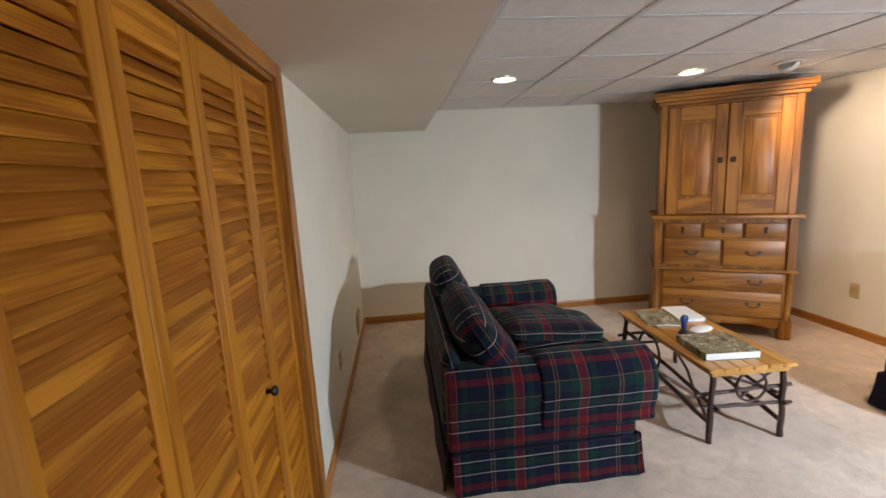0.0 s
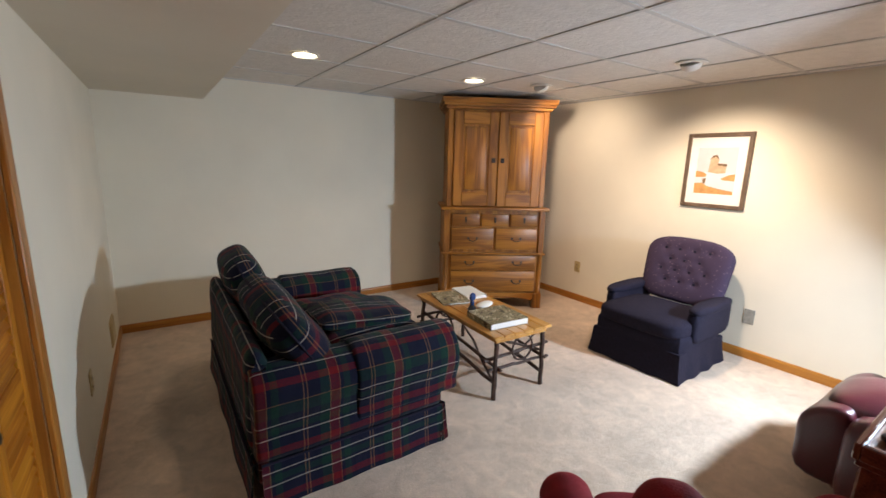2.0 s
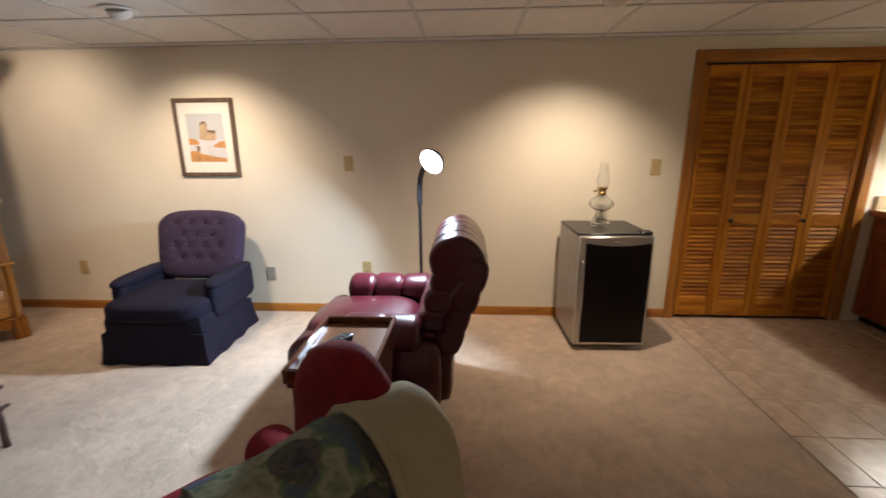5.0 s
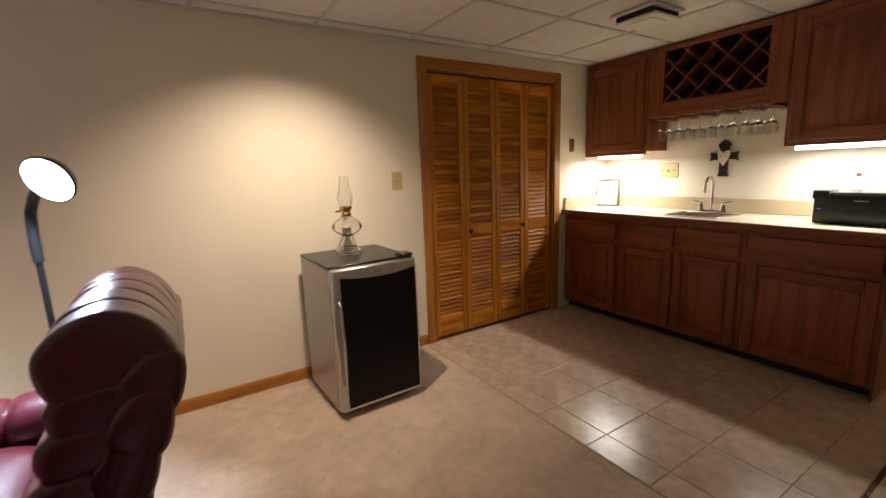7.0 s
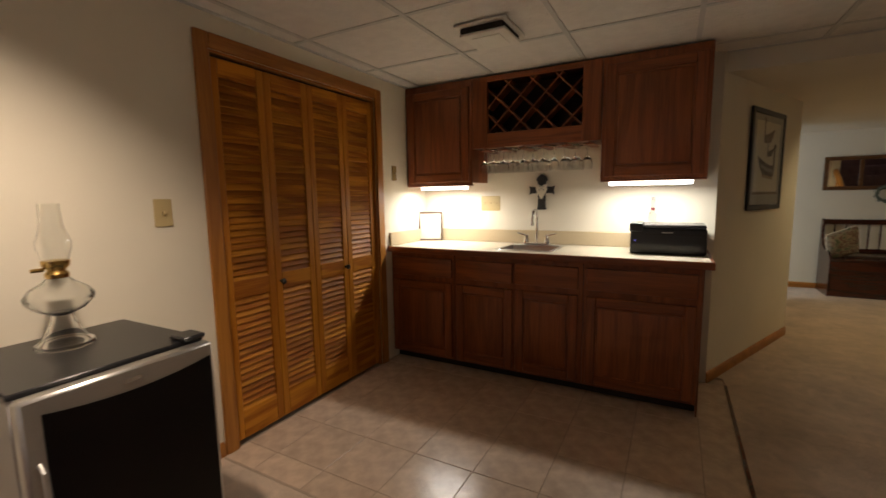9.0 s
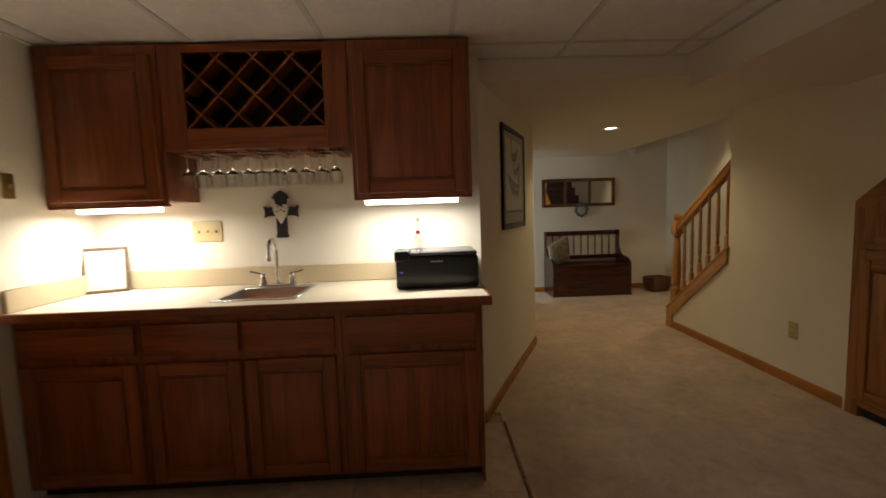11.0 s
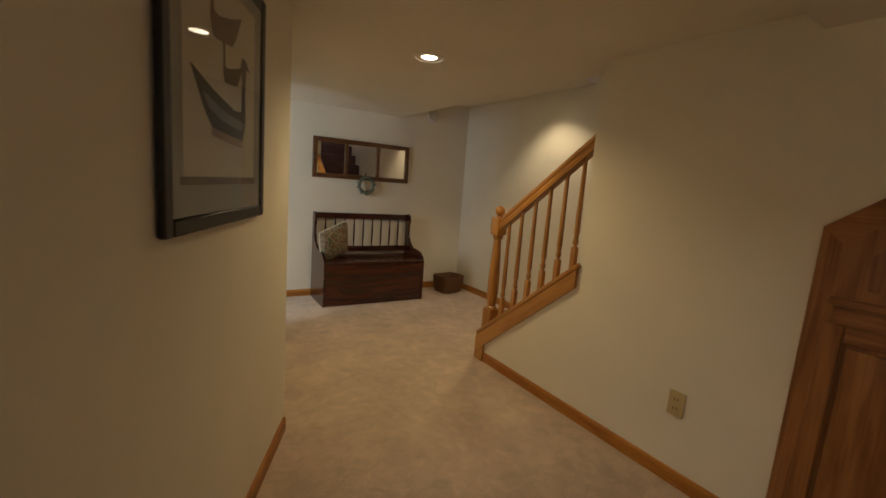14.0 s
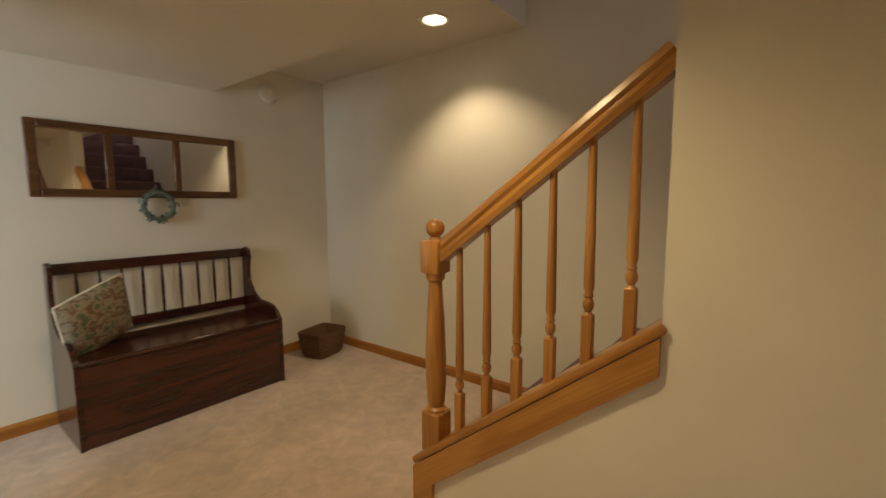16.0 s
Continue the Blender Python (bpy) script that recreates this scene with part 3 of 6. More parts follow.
def plaid_mat(name, warp, weft, period):
    """Woven plaid: warp bands along u crossed by weft bands along v, with a fine twill and soft creases."""
    m = bpy.data.materials.new(name)
    m.use_nodes = True
    nt = m.node_tree
    N, L = nt.nodes.new, nt.links.new
    b = nt.nodes["Principled BSDF"]
    b.inputs["Roughness"].default_value = 0.9
    b.inputs["Specular IOR Level"].default_value = 0.15
    b.inputs["Sheen Weight"].default_value = 0.05
    tc, sep = N("ShaderNodeTexCoord"), N("ShaderNodeSeparateXYZ")
    L(tc.outputs["UV"], sep.inputs[0])
    cols = []
    for axis, stops in ((0, warp), (1, weft)):
        mul, fr, r = N("ShaderNodeMath"), N("ShaderNodeMath"), N("ShaderNodeValToRGB")
        mul.operation, fr.operation = "MULTIPLY", "FRACT"
        mul.inputs[1].default_value = 1 / period
        L(sep.outputs[axis], mul.inputs[0])
        L(mul.outputs[0], fr.inputs[0])
        r.color_ramp.interpolation = "CONSTANT"
        e = r.color_ramp.elements
        while len(e) < len(stops):
            e.new(0.5)
        for k, (p, c) in enumerate(stops):
            e[k].position, e[k].color = p, (*c, 1)
        L(fr.outputs[0], r.inputs[0])
        cols.append(r.outputs[0])
    # twill: which thread lies on top changes in fine diagonals, broken up by slubs
    tw = N("ShaderNodeTexNoise")
    tw.inputs["Scale"].default_value, tw.inputs["Detail"].default_value = 240, 2
    L(tc.outputs["UV"], tw.inputs["Vector"])
    rg = N("ShaderNodeMapRange")
    rg.inputs["From Min"].default_value, rg.inputs["From Max"].default_value = 0.35, 0.65
    rg.inputs["To Min"].default_value, rg.inputs["To Max"].default_value = 0.25, 0.75
    L(tw.outputs[0], rg.inputs[0])
    mix = N("ShaderNodeMix")
    mix.data_type = "RGBA"
    L(rg.outputs[0], mix.inputs["Factor"])
    L(cols[0], mix.inputs["A"])
    L(cols[1], mix.inputs["B"])
    L(mix.outputs["Result"], b.inputs["Base Color"])
    crease = N("ShaderNodeTexNoise")
    crease.inputs["Scale"].default_value, crease.inputs["Detail"].default_value = 9, 3
    L(tc.outputs["Object"], crease.inputs["Vector"])
    b1, b2 = N("ShaderNodeBump"), N("ShaderNodeBump")
    b1.inputs["Strength"].default_value, b1.inputs["Distance"].default_value = 0.5, 0.03
    b2.inputs["Strength"].default_value, b2.inputs["Distance"].default_value = 0.35, 0.003
    L(crease.outputs[0], b1.inputs["Height"])
    L(tw.outputs[0], b2.inputs["Height"])
    L(b1.outputs[0], b2.inputs["Normal"])
    L(b2.outputs[0], b.inputs["Normal"])
    return m


NV, GR, MA, CR, TA = (0.006, 0.007, 0.020), (0.006, 0.028, 0.019), (0.125, 0.006, 0.009), (0.46, 0.42, 0.37), (0.20, 0.10, 0.042)
M_PLAID = plaid_mat("plaid_upholstery",
                    [(0.0, NV), (0.12, TA), (0.135, NV), (0.17, TA), (0.185, NV), (0.36, GR), (0.50, TA), (0.51, MA), (0.64, TA), (0.65, NV), (0.70, GR), (0.80, NV)],
                    [(0.0, NV), (0.10, MA), (0.20, NV), (0.34, CR), (0.356, NV), (0.40, GR), (0.50, NV), (0.54, CR), (0.556, NV), (0.68, GR), (0.86, TA), (0.872, NV)], 0.30)
M_THROW = ramp_mat("tapestry_throw", [(0.0, (0.05, 0.05, 0.05)), (0.40, (0.075, 0.085, 0.10)), (0.46, (0.12, 0.11, 0.09)), (0.52, (0.07, 0.08, 0.075)), (0.58, (0.17, 0.15, 0.10)), (0.66, (0.10, 0.10, 0.085))], 26, 0.9, tex="noise")
M_THROWG = ramp_mat("throw_motif", [(0.0, (0.07, 0.09, 0.16)), (0.40, (0.09, 0.12, 0.16)), (0.46, (0.14, 0.19, 0.09)), (0.52, (0.32, 0.33, 0.25)), (0.60, (0.17, 0.20, 0.13))], 12, 0.9, tex="noise")
M_THROWB = ramp_mat("throw_reverse", [(0.0, (0.34, 0.28, 0.17)), (0.42, (0.42, 0.36, 0.23)), (0.62, (0.50, 0.43, 0.29))], 4, 0.9, tex="noise")
M_CUSHION = ramp_mat("tapestry_cushion", [(0.0, (0.30, 0.28, 0.20)), (0.40, (0.12, 0.155, 0.095)), (0.46, (0.38, 0.33, 0.24)), (0.54, (0.16, 0.085, 0.065)), (0.60, (0.32, 0.29, 0.21))], 14.9, 0.9, tex="noise")
M_COVER = ramp_mat("book_cover_print", [(0.0, (0.05, 0.04, 0.03)), (0.42, (0.30, 0.26, 0.16)), (0.5, (0.12, 0.10, 0.05)), (0.55, (0.55, 0.50, 0.36)), (0.62, (0.18, 0.09, 0.04))], 22, 0.35, tex="noise", bump=0.0)


# ---- doors and trim ----
def casing(name, x, side, y0, y1, z1, w=0.068):
    """Oak casing round an opening in a wall along y; side: the way into the room."""
    t = thing(name, "honey oak door casing on the wall", "door casing", kind="structure")
    a, b = (x, x + side * 0.018) if side > 0 else (x + side * 0.018, x)
    part("side_board", bbox(a, b, y0 - w, y0, 0, z1 + w, 0.004), M_TRIM_Z, t)
    part("side_board", bbox(a, b, y1, y1 + w, 0, z1 + w, 0.004), M_TRIM_Z, t)
    part("head_board", bbox(a, b, y0, y1, z1, z1 + w, 0.004), M_TRIM_Y, t)
    c, d = (x - 0.11, x) if side > 0 else (x, x + 0.11)
    part("jamb", bbox(c, d, y0 - 0.001, y0 + 0.012, 0, z1), M_TRIM_Z, t)
    part("jamb", bbox(c, d, y1 - 0.012, y1 + 0.001, 0, z1), M_TRIM_Z, t)
    part("head_jamb", bbox(c, d, y0 + 0.012, y1 - 0.012, z1 - 0.012, z1), M_TRIM_Y, t)
    part("track", bbox((c + d) / 2 - 0.02, (c + d) / 2 + 0.02, y0 + 0.012, y1 - 0.012, z1 - 0.03, z1 - 0.012), M_IRON, t, "dark metal sliding track")


def bifold(name, x, side, y0, y1, ztop, knobs):
    """Four louvred pine panels in an opening; x is their face, side the way into the room."""
    t = thing(name, "closed bifold closet door of louvred honey pine", "closet door")
    w = (y1 - y0) / 4
    th = 0.028
    st = 0.042
    z0 = 0.015
    mid0, mid1 = 0.745, 0.835
    lo0, up1 = 0.165, ztop - 0.085
    bm = bmesh.new()
    sl = w - 2 * st - 0.004
    box(bm, -0.0035, 0.0035, -sl / 2, sl / 2, -0.0225, 0.0225, 0.002)
    moved(bm, Matrix.Rotation(radians(-26 * side), 4, "Y"))
    slat = None
    for k in range(4):
        a, b = y0 + k * w + 0.0015, y0 + (k + 1) * w - 0.0015
        xa, xb = (x - th, x) if side > 0 else (x, x + th)
        e = part("panel", bbox(xa, xb, a, a + st, z0, ztop, 0.003), M_PINE_Z, t)
        part("stile", bbox(xa, xb, b - st, b, z0, ztop, 0.003), M_PINE_Z, e)
        part("top_rail", bbox(xa, xb, a + st, b - st, up1, ztop, 0.002), M_PINE_Y, e)
        part("mid_rail", bbox(xa, xb, a + st, b - st, mid0, mid1, 0.002), M_PINE_Y, e)
        part("bottom_rail", bbox(xa, xb, a + st, b - st, z0, lo0, 0.002), M_PINE_Y, e)
        for s0, s1 in ((lo0, mid0), (mid1, up1)):
            n = int((s1 - s0) / 0.033)
            for i in range(n + 1):
                z = s0 + 0.012 + i * (s1 - s0 - 0.024) / n
                m = Matrix.Translation(((xa + xb) / 2, (a + b) / 2, z))
                if slat is None:
                    slat = part("slat", bm, M_PINE_Y, e, smooth=None)
                    slat.matrix_local = m
                else:
                    again(slat, e, m)
    for y, z in knobs:
        m = Matrix.Translation((x, y, z)) @ Matrix.Rotation(radians(90 * side), 4, "Y")
        part("knob", lathe(bmesh.new(), [(0.008, 0), (0.007, 0.014), (0.015, 0.02), (0.017, 0.027), (0.012, 0.034), (0.0, 0.036)], 14, m), M_IRON, t, "small dark metal knob")


casing("door_casing_1", XW, 1, LD[0], LD[1], LD[3])
bifold("bifold_closet_door", XW - 0.02, 1, LD[0] + 0.013, LD[1] - 0.013, LD[3] - 0.025, [(1.36, 0.82), (0.87, 0.82)])
casing("door_casing_2", XE, -1, KD[0], KD[1], KD[3])
bifold("bifold_closet_door", XE + 0.015, -1, KD[0] + 0.013, KD[1] - 0.013, KD[3] - 0.025, [(-2.20, 0.79), (-2.725, 0.79)])
for nm, x0, x1, o in (("closet_shell_1", XW - 0.72, XW - 0.12, LD), ("closet_shell_2", XE + 0.12, XE + 0.72, KD)):
    bm = bmesh.new()
    far = (x0 - 0.05, x0) if x0 < 0 else (x1, x1 + 0.05)
    box(bm, *far, o[0] - 0.1, o[1] + 0.1, 0, 2.3)
    box(bm, x0, x1, o[0] - 0.15, o[0] - 0.1, 0, 2.3)
    box(bm, x0, x1, o[1] + 0.1, o[1] + 0.15, 0, 2.3)
    box(bm, x0, x1, o[0] - 0.1, o[1] + 0.1, 2.25, 2.3)
    structure(nm, bm, M_WALL, "plain walls inside the closet", "closet wall")
# casing at the end of the bench wall
structure("door_casing_3", bbox(0.833, 0.851, YB, -7.49, 0, 1.88, 0.003), M_TRIM_Z, "honey oak door casing on the wall", "door casing")
structure("door_casing_4", bbox(0.833, 0.851, -6.72, -6.65, 0, 1.88, 0.003), M_TRIM_Z, "honey oak door casing on the wall", "door casing")
structure("door_casing_5", bbox(0.833, 0.851, YB, -6.65, 1.88, 1.95, 0.003), M_TRIM_Y, "honey oak door casing on the wall", "door casing")


# ---- lights and plates ----
def downlight(x, y, z, r=0.075, deep=0.0):
    t = thing("recessed_ceiling_light", "lit recessed ceiling light with a white trim ring", "ceiling light", Matrix.Translation((x, y, z)), group="recessed ceiling lights")
    part("trim_ring", lathe(bmesh.new(), [(r + 0.018, 0.001), (r + 0.018, -0.004), (r + 0.002, -0.007), (r, -0.003), (r - 0.004, 0.004)], 28, cap=False), M_WHITE, t)
    if deep:
        part("can", lathe(bmesh.new(), [(r - 0.004, 0.0), (r - 0.006, deep + 0.006), (r + 0.001, deep + 0.006), (r + 0.001, 0.0)], 28, cap=False), M_WHITE, t)
    part("lens", lathe(bmesh.new(), [(r - 0.006, deep + 0.003), (r * 0.6, deep), (0.0, deep - 0.001)], 28), M_GLOW, t, "glowing lamp face")


for x, y in CANS:
    downlight(x, y, CEIL)
downlight(0.071, -5.357, HALL)
downlight(-1.33, -6.03, 2.2, 0.066, 0.038)
for x, y, tx, ty, tz in EYEBALLS:
    t = thing("eyeball_ceiling_light", "white swivelling eyeball spotlight set in the ceiling", "ceiling light", Matrix.Translation((x, y, CEIL)), group="eyeball ceiling lights")
    part("trim_ring", lathe(bmesh.new(), [(0.088, 0.001), (0.088, -0.005), (0.066, -0.009), (0.062, -0.002)], 28), M_WHITE, t)
    d = (Vector((tx, ty, tz)) - Vector((x, y, CEIL))).to_track_quat("Z", "Y").to_matrix().to_4x4()
    ball = part("eyeball", lathe(bmesh.new(), [(0.061, 0.0), (0.060, 0.014), (0.053, 0.032), (0.046, 0.041), (0.038, 0.036), (0.034, 0.015)], 24, d @ Matrix.Translation((0, 0, -0.004))), M_WHITE, t)
    part("bulb", lathe(bmesh.new(), [(0.034, 0.020), (0.02, 0.024), (0.0, 0.025)], 20, d), M_GLOW, ball, "glowing bulb face")


def wall_plate(name, label, m, w=0.072, h=0.115, kind="outlet", mtl=None, gangs=1):
    """A plate in the local xz plane, facing -y."""
    t = thing(name, label, "outlet" if kind == "outlet" else "switch" if kind == "switch" else "wall plate", m)
    part("plate", bbox(-w / 2, w / 2, -0.006, 0, -h / 2, h / 2, 0.002), mtl or M_PLATE, t)
    for g in range(gangs):
        gx = (g - (gangs - 1) / 2) * 0.046
        if kind == "outlet":
            for s in (-1, 1):
                s1 = part("socket", moved(bbox(-0.017, 0.017, -0.009, -0.006, -0.014, 0.014, 0.003), Matrix.Translation((gx, 0, s * 0.021))), M_PLATE, t)
                part("slot", moved(bbox(-0.008, -0.005, -0.0095, -0.009, -0.006, 0.006), Matrix.Translation((gx, 0, s * 0.021))), M_BLACK, s1)
                part("slot", moved(bbox(0.005, 0.008, -0.0095, -0.009, -0.006, 0.006), Matrix.Translation((gx, 0, s * 0.021))), M_BLACK, s1)
        elif kind == "switch":
            part("toggle", moved(bbox(-0.006, 0.006, -0.018, -0.006, -0.012, 0.004, 0.002), Matrix.Translation((gx, 0, 0.004))), M_PLATE, t)
    return t


EASTF, WESTF = Matrix.Rotation(radians(-90), 4, "Z"), Matrix.Rotation(radians(90), 4, "Z")


def on_east(y, z):
    return Matrix.Translation((XE, y, z)) @ EASTF


wall_plate("wall_outlet", "ivory duplex wall outlet above the baseboard", on_east(3.026, 0.37))
wall_plate("wall_outlet", "ivory duplex wall outlet above the baseboard", on_east(0.594, 0.383))
wall_plate("wall_jack_plate", "blank grey wall plate in the armchair's shadow", on_east(1.40, 0.33), kind="blank", mtl=M_GREY)
wall_plate("light_switch", "ivory light switch on the cream wall", on_east(0.694, 1.222), kind="switch")
wall_plate("light_switch", "ivory light switch beside the closet door", on_east(-1.61, 1.188), kind="switch")
wall_plate("brass_wall_plate", "small brass switch plate beside the cabinets", on_east(-3.287, 1.417), 0.055, 0.11, "switch", M_BRASSPL)
wall_plate("triple_switch", "ivory plate with three light switches", Matrix.Translation((3.015, YK, 1.178)) @ Matrix.Rotation(radians(180), 4, "Z"), 0.16, 0.115, "switch", gangs=3)
wall_plate("wall_outlet", "ivory duplex wall outlet above the baseboard", Matrix.Translation((XS, -4.074, 0.372)) @ WESTF)
wall_plate("wall_outlet", "ivory duplex wall outlet above the baseboard", Matrix.Translation((XW, 2.62, 0.36)) @ WESTF)
t = thing("floor_register", "ivory slotted air register low on the wall", "air vent", Matrix.Translation((XW, 3.72, 0.23)) @ WESTF)
part("frame", bbox(-0.11, 0.11, -0.008, 0, -0.09, 0.09, 0.003), M_PLATE, t)
for i in range(9):
    part("slat", bbox(-0.095, 0.095, -0.014, -0.008, -0.075 + i * 0.0175, -0.064 + i * 0.0175, 0.001), M_PLATE, t)
t = thing("exhaust_vent", "white square exhaust vent hanging below the ceiling", "air vent", Matrix.Translation((2.595, -2.72, CEIL)))
part("frame", bbox(-0.135, 0.135, -0.145, 0.145, -0.012, 0.0, 0.003), M_WHITE, t)
# solid block, coloured near-black for the shade between frame and cover
part("throat", bbox(-0.11, 0.11, -0.12, 0.12, -0.035, -0.012), M_DARK, t, "near-black block painted as the shaded throat")
part("cover", bbox(-0.12, 0.12, -0.13, 0.11, -0.048, -0.035, 0.004), M_WHITE, t)
part("cover_panel", bbox(-0.075, 0.075, -0.085, 0.065, -0.052, -0.048, 0.003), M_WHITE, t)
t = thing("wall_detector", "round white detector high on the wall", "smoke detector", Matrix.Translation((-1.22, YB, 2.03)) @ Matrix.Rotation(radians(-90), 4, "X"))
part("base", lathe(bmesh.new(), [(0.075, 0), (0.075, 0.012), (0.066, 0.03), (0.03, 0.036), (0, 0.036)], 26), M_SOFFIT, t)
part("sensor", lathe(bmesh.new(), [(0.02, 0.036), (0.02, 0.042), (0, 0.043)], 16), M_WHITE, t)


# ---- sofa ----
def sofa():
    t = thing("loveseat", "navy, green and maroon plaid loveseat with rolled arms", "sofa")
    y0, y1, xb, xf = 1.81, 3.30, 0.145, 1.06
    part("base", face_uv(bbox(xb + 0.01, xf - 0.02, y0 + 0.02, y1 - 0.02, 0.09, 0.36, 0.02, 2)), M_PLAID, t)

    def skirt(a, b, out):
        """A hanging cloth panel from a to b that flares a little towards the floor."""
        a, b, out = Vector((*a, 0)), Vector((*b, 0)), Vector((*out, 0))
        bm = bmesh.new()
        n = 14
        rows = []
        for k, (z, f) in enumerate(((0.205, 0.004), (0.19, 0.012), (0.10, 0.018), (0.006, 0.03))):
            row = []
            for side in (0.0, -0.008):
                for i in range(n + 1):
                    w = 0.0016 * k * math.sin(i * 1.3 + a.x * 5)
                    row.append(bm.verts.new(a.lerp(b, i / n) + out * (f + w + side) + Vector((0, 0, z))))
            rows.append(row)
        m = n + 1
        for ra, rb in zip(rows, rows[1:]):
            for i in range(n):
                bm.faces.new((ra[i], ra[i + 1], rb[i + 1], rb[i]))
                bm.faces.new((ra[m + i], rb[m + i], rb[m + i + 1], ra[m + i + 1]))
            bm.faces.new((ra[0], rb[0], rb[m], ra[m]))
            bm.faces.new((ra[n], ra[m + n], rb[m + n], rb[n]))
        for row in (rows[0], rows[-1]):
            for i in range(n):
                bm.faces.new((row[i], row[i + 1], row[m + i + 1], row[m + i]))
        part("skirt", face_uv(bm), M_PLAID, t)
        part("welt", tube(bmesh.new(), [a + out * 0.012 + Vector((0, 0, 0.206)), b + out * 0.012 + Vector((0, 0, 0.206))], 0.006, 8), M_NAVY, t, "dark corded welt")
    skirt((xb + 0.02, y0), (xf - 0.03, y0), (0, -1))
    skirt((xf - 0.02, y0 + 0.03), (xf - 0.02, y1 - 0.03), (1, 0))
    skirt((xf - 0.03, y1), (xb + 0.02, y1), (0, 1))
    skirt((xb, y1 - 0.02), (xb, y0 + 0.02), (-1, 0))
    bm = bmesh.new()
    for (ax, ay), (bx, by) in (((xf - 0.035, y0 - 0.022), (xf + 0.012, y0 - 0.008)), ((xf + 0.012, y0 - 0.008), (xf - 0.003, y0 + 0.05))):
        vs = [bm.verts.new(p) for p in ((ax, ay + 0.015, 0.20), (bx - 0.012, by + 0.012, 0.20), (bx + 0.012, by - 0.01, 0.006), (ax + 0.006, ay - 0.012, 0.006))]
        bm.faces.new(vs)
    bmesh.ops.solidify(bm, geom=bm.faces[:], thickness=0.006)
    part("corner_pleat", face_uv(bm), M_PLAID, t)
    # rolled arms: a flat outer side that turns over into a round top
    for yo, s in ((y0, 1), (y1, -1)):
        roll = [(0.0, 0.21), (-0.004, 0.33), (-0.022, 0.42), (-0.024, 0.50), (0.01, 0.565), (0.075, 0.598), (0.15, 0.592), (0.215, 0.55), (0.24, 0.48), (0.225, 0.42), (0.20, 0.36), (0.20, 0.21)]
        prof = smoothed([(yo + s * y, z) for y, z in roll], 4)
        arm = part("arm", puff(bmesh.new(), prof, xb + 0.005, xf - 0.02, 0.018, 3, 8, 0.004, yo), M_PLAID, t)
        # fitted sleeve over the front of the roll
        over = [(-0.010, 0.275), (-0.014, 0.34), (-0.034, 0.42), (-0.036, 0.51), (0.004, 0.578), (0.072, 0.612), (0.155, 0.606), (0.225, 0.56), (0.252, 0.48), (0.236, 0.41), (0.22, 0.375), (0.10, 0.30)]
        part("arm_cover", puff(bmesh.new(), smoothed([(yo + s * y, z) for y, z in over], 4), 0.575, 1.135, 0.022, 4, 6, 0.006, yo + 3), M_PLAID, arm)
    # low back slab behind the cushions
    back = smoothed([(xb, 0.21), (xb - 0.004, 0.45), (xb - 0.002, 0.60), (xb + 0.02, 0.655), (xb + 0.055, 0.655), (xb + 0.09, 0.60), (xb + 0.15, 0.40), (xb + 0.16, 0.21)], 3)
    ob = part("back", moved(puff(bmesh.new(), [(-x, z) for x, z in back], y0 + 0.05, y1 - 0.03, 0.07, 6, 8, 0.004), Matrix.Rotation(radians(90), 4, "Z")), M_PLAID, t)
    for i, (m, size, p) in enumerate(((pose(0.375, 2.22, 0.63, 7, 0, 5) @ pose(0, 0, 0, 0, -34, 0), (0.22, 0.74, 0.44), 3.0), (pose(0.33, 2.88, 0.665, 3, 0, -2) @ pose(0, 0, 0, 0, -22, 0), (0.22, 0.58, 0.47), 3.2))):
        bm = soft(bmesh.new(), (0, 0, 0), size, p, 16, 0.014, i * 5.0)
        ob = part("back_cushion", face_uv(bm), M_PLAID, t)
        ob.matrix_local = m
        part("piping", tube(bmesh.new(), [(0.0, size[1] / 2 * 0.985 * math.copysign(abs(math.cos(a)) ** 0.55, math.cos(a)), size[2] / 2 * 0.985 * math.copysign(abs(math.sin(a)) ** 0.55, math.sin(a))) for a in [k * 2 * math.pi / 40 for k in range(40)]], 0.006, 6, closed=True), M_NAVY, ob, "dark corded edge")
    for i, yc in enumerate((2.30, 2.81)):
        bm = soft(bmesh.new(), (0.68, yc, 0.39), (0.76, 0.52, 0.15), 4.6, 14, 0.010, i * 3.0 + 1, crown=0.12)
        part("seat_cushion", face_uv(bm), M_PLAID, t)
    # loose pillows with pinched edges, stacked flat on the seat
    for i, (m, w, d, h) in enumerate(((pose(0.77, 2.245, 0.535, -3, 0, 3), 0.52, 0.46, 0.11), (pose(0.775, 2.25, 0.618, -2, 2, -6), 0.50, 0.40, 0.085), (pose(0.80, 2.66, 0.515, -2, 3, 10), 0.56, 0.40, 0.10))):
        bm = soft(bmesh.new(), (0, 0, 0), (w, d, h), 9, 18, 0.0, i)
        for v in bm.verts:
            u, q = abs(v.co.x) / (w / 2), abs(v.co.y) / (d / 2)
            v.co.z *= max(0.30, (1 - min(1, u) ** 6) * (1 - min(1, q) ** 6)) ** 0.5
            v.co += 0.016 * noise.noise_vector(v.co * 7 + Vector((i * 9.0, 2, 5)))
        ob = part("loose_pillow", face_uv(bm, 0.09 + i * 0.13), M_PLAID, t)
        ob.matrix_local = m


sofa()


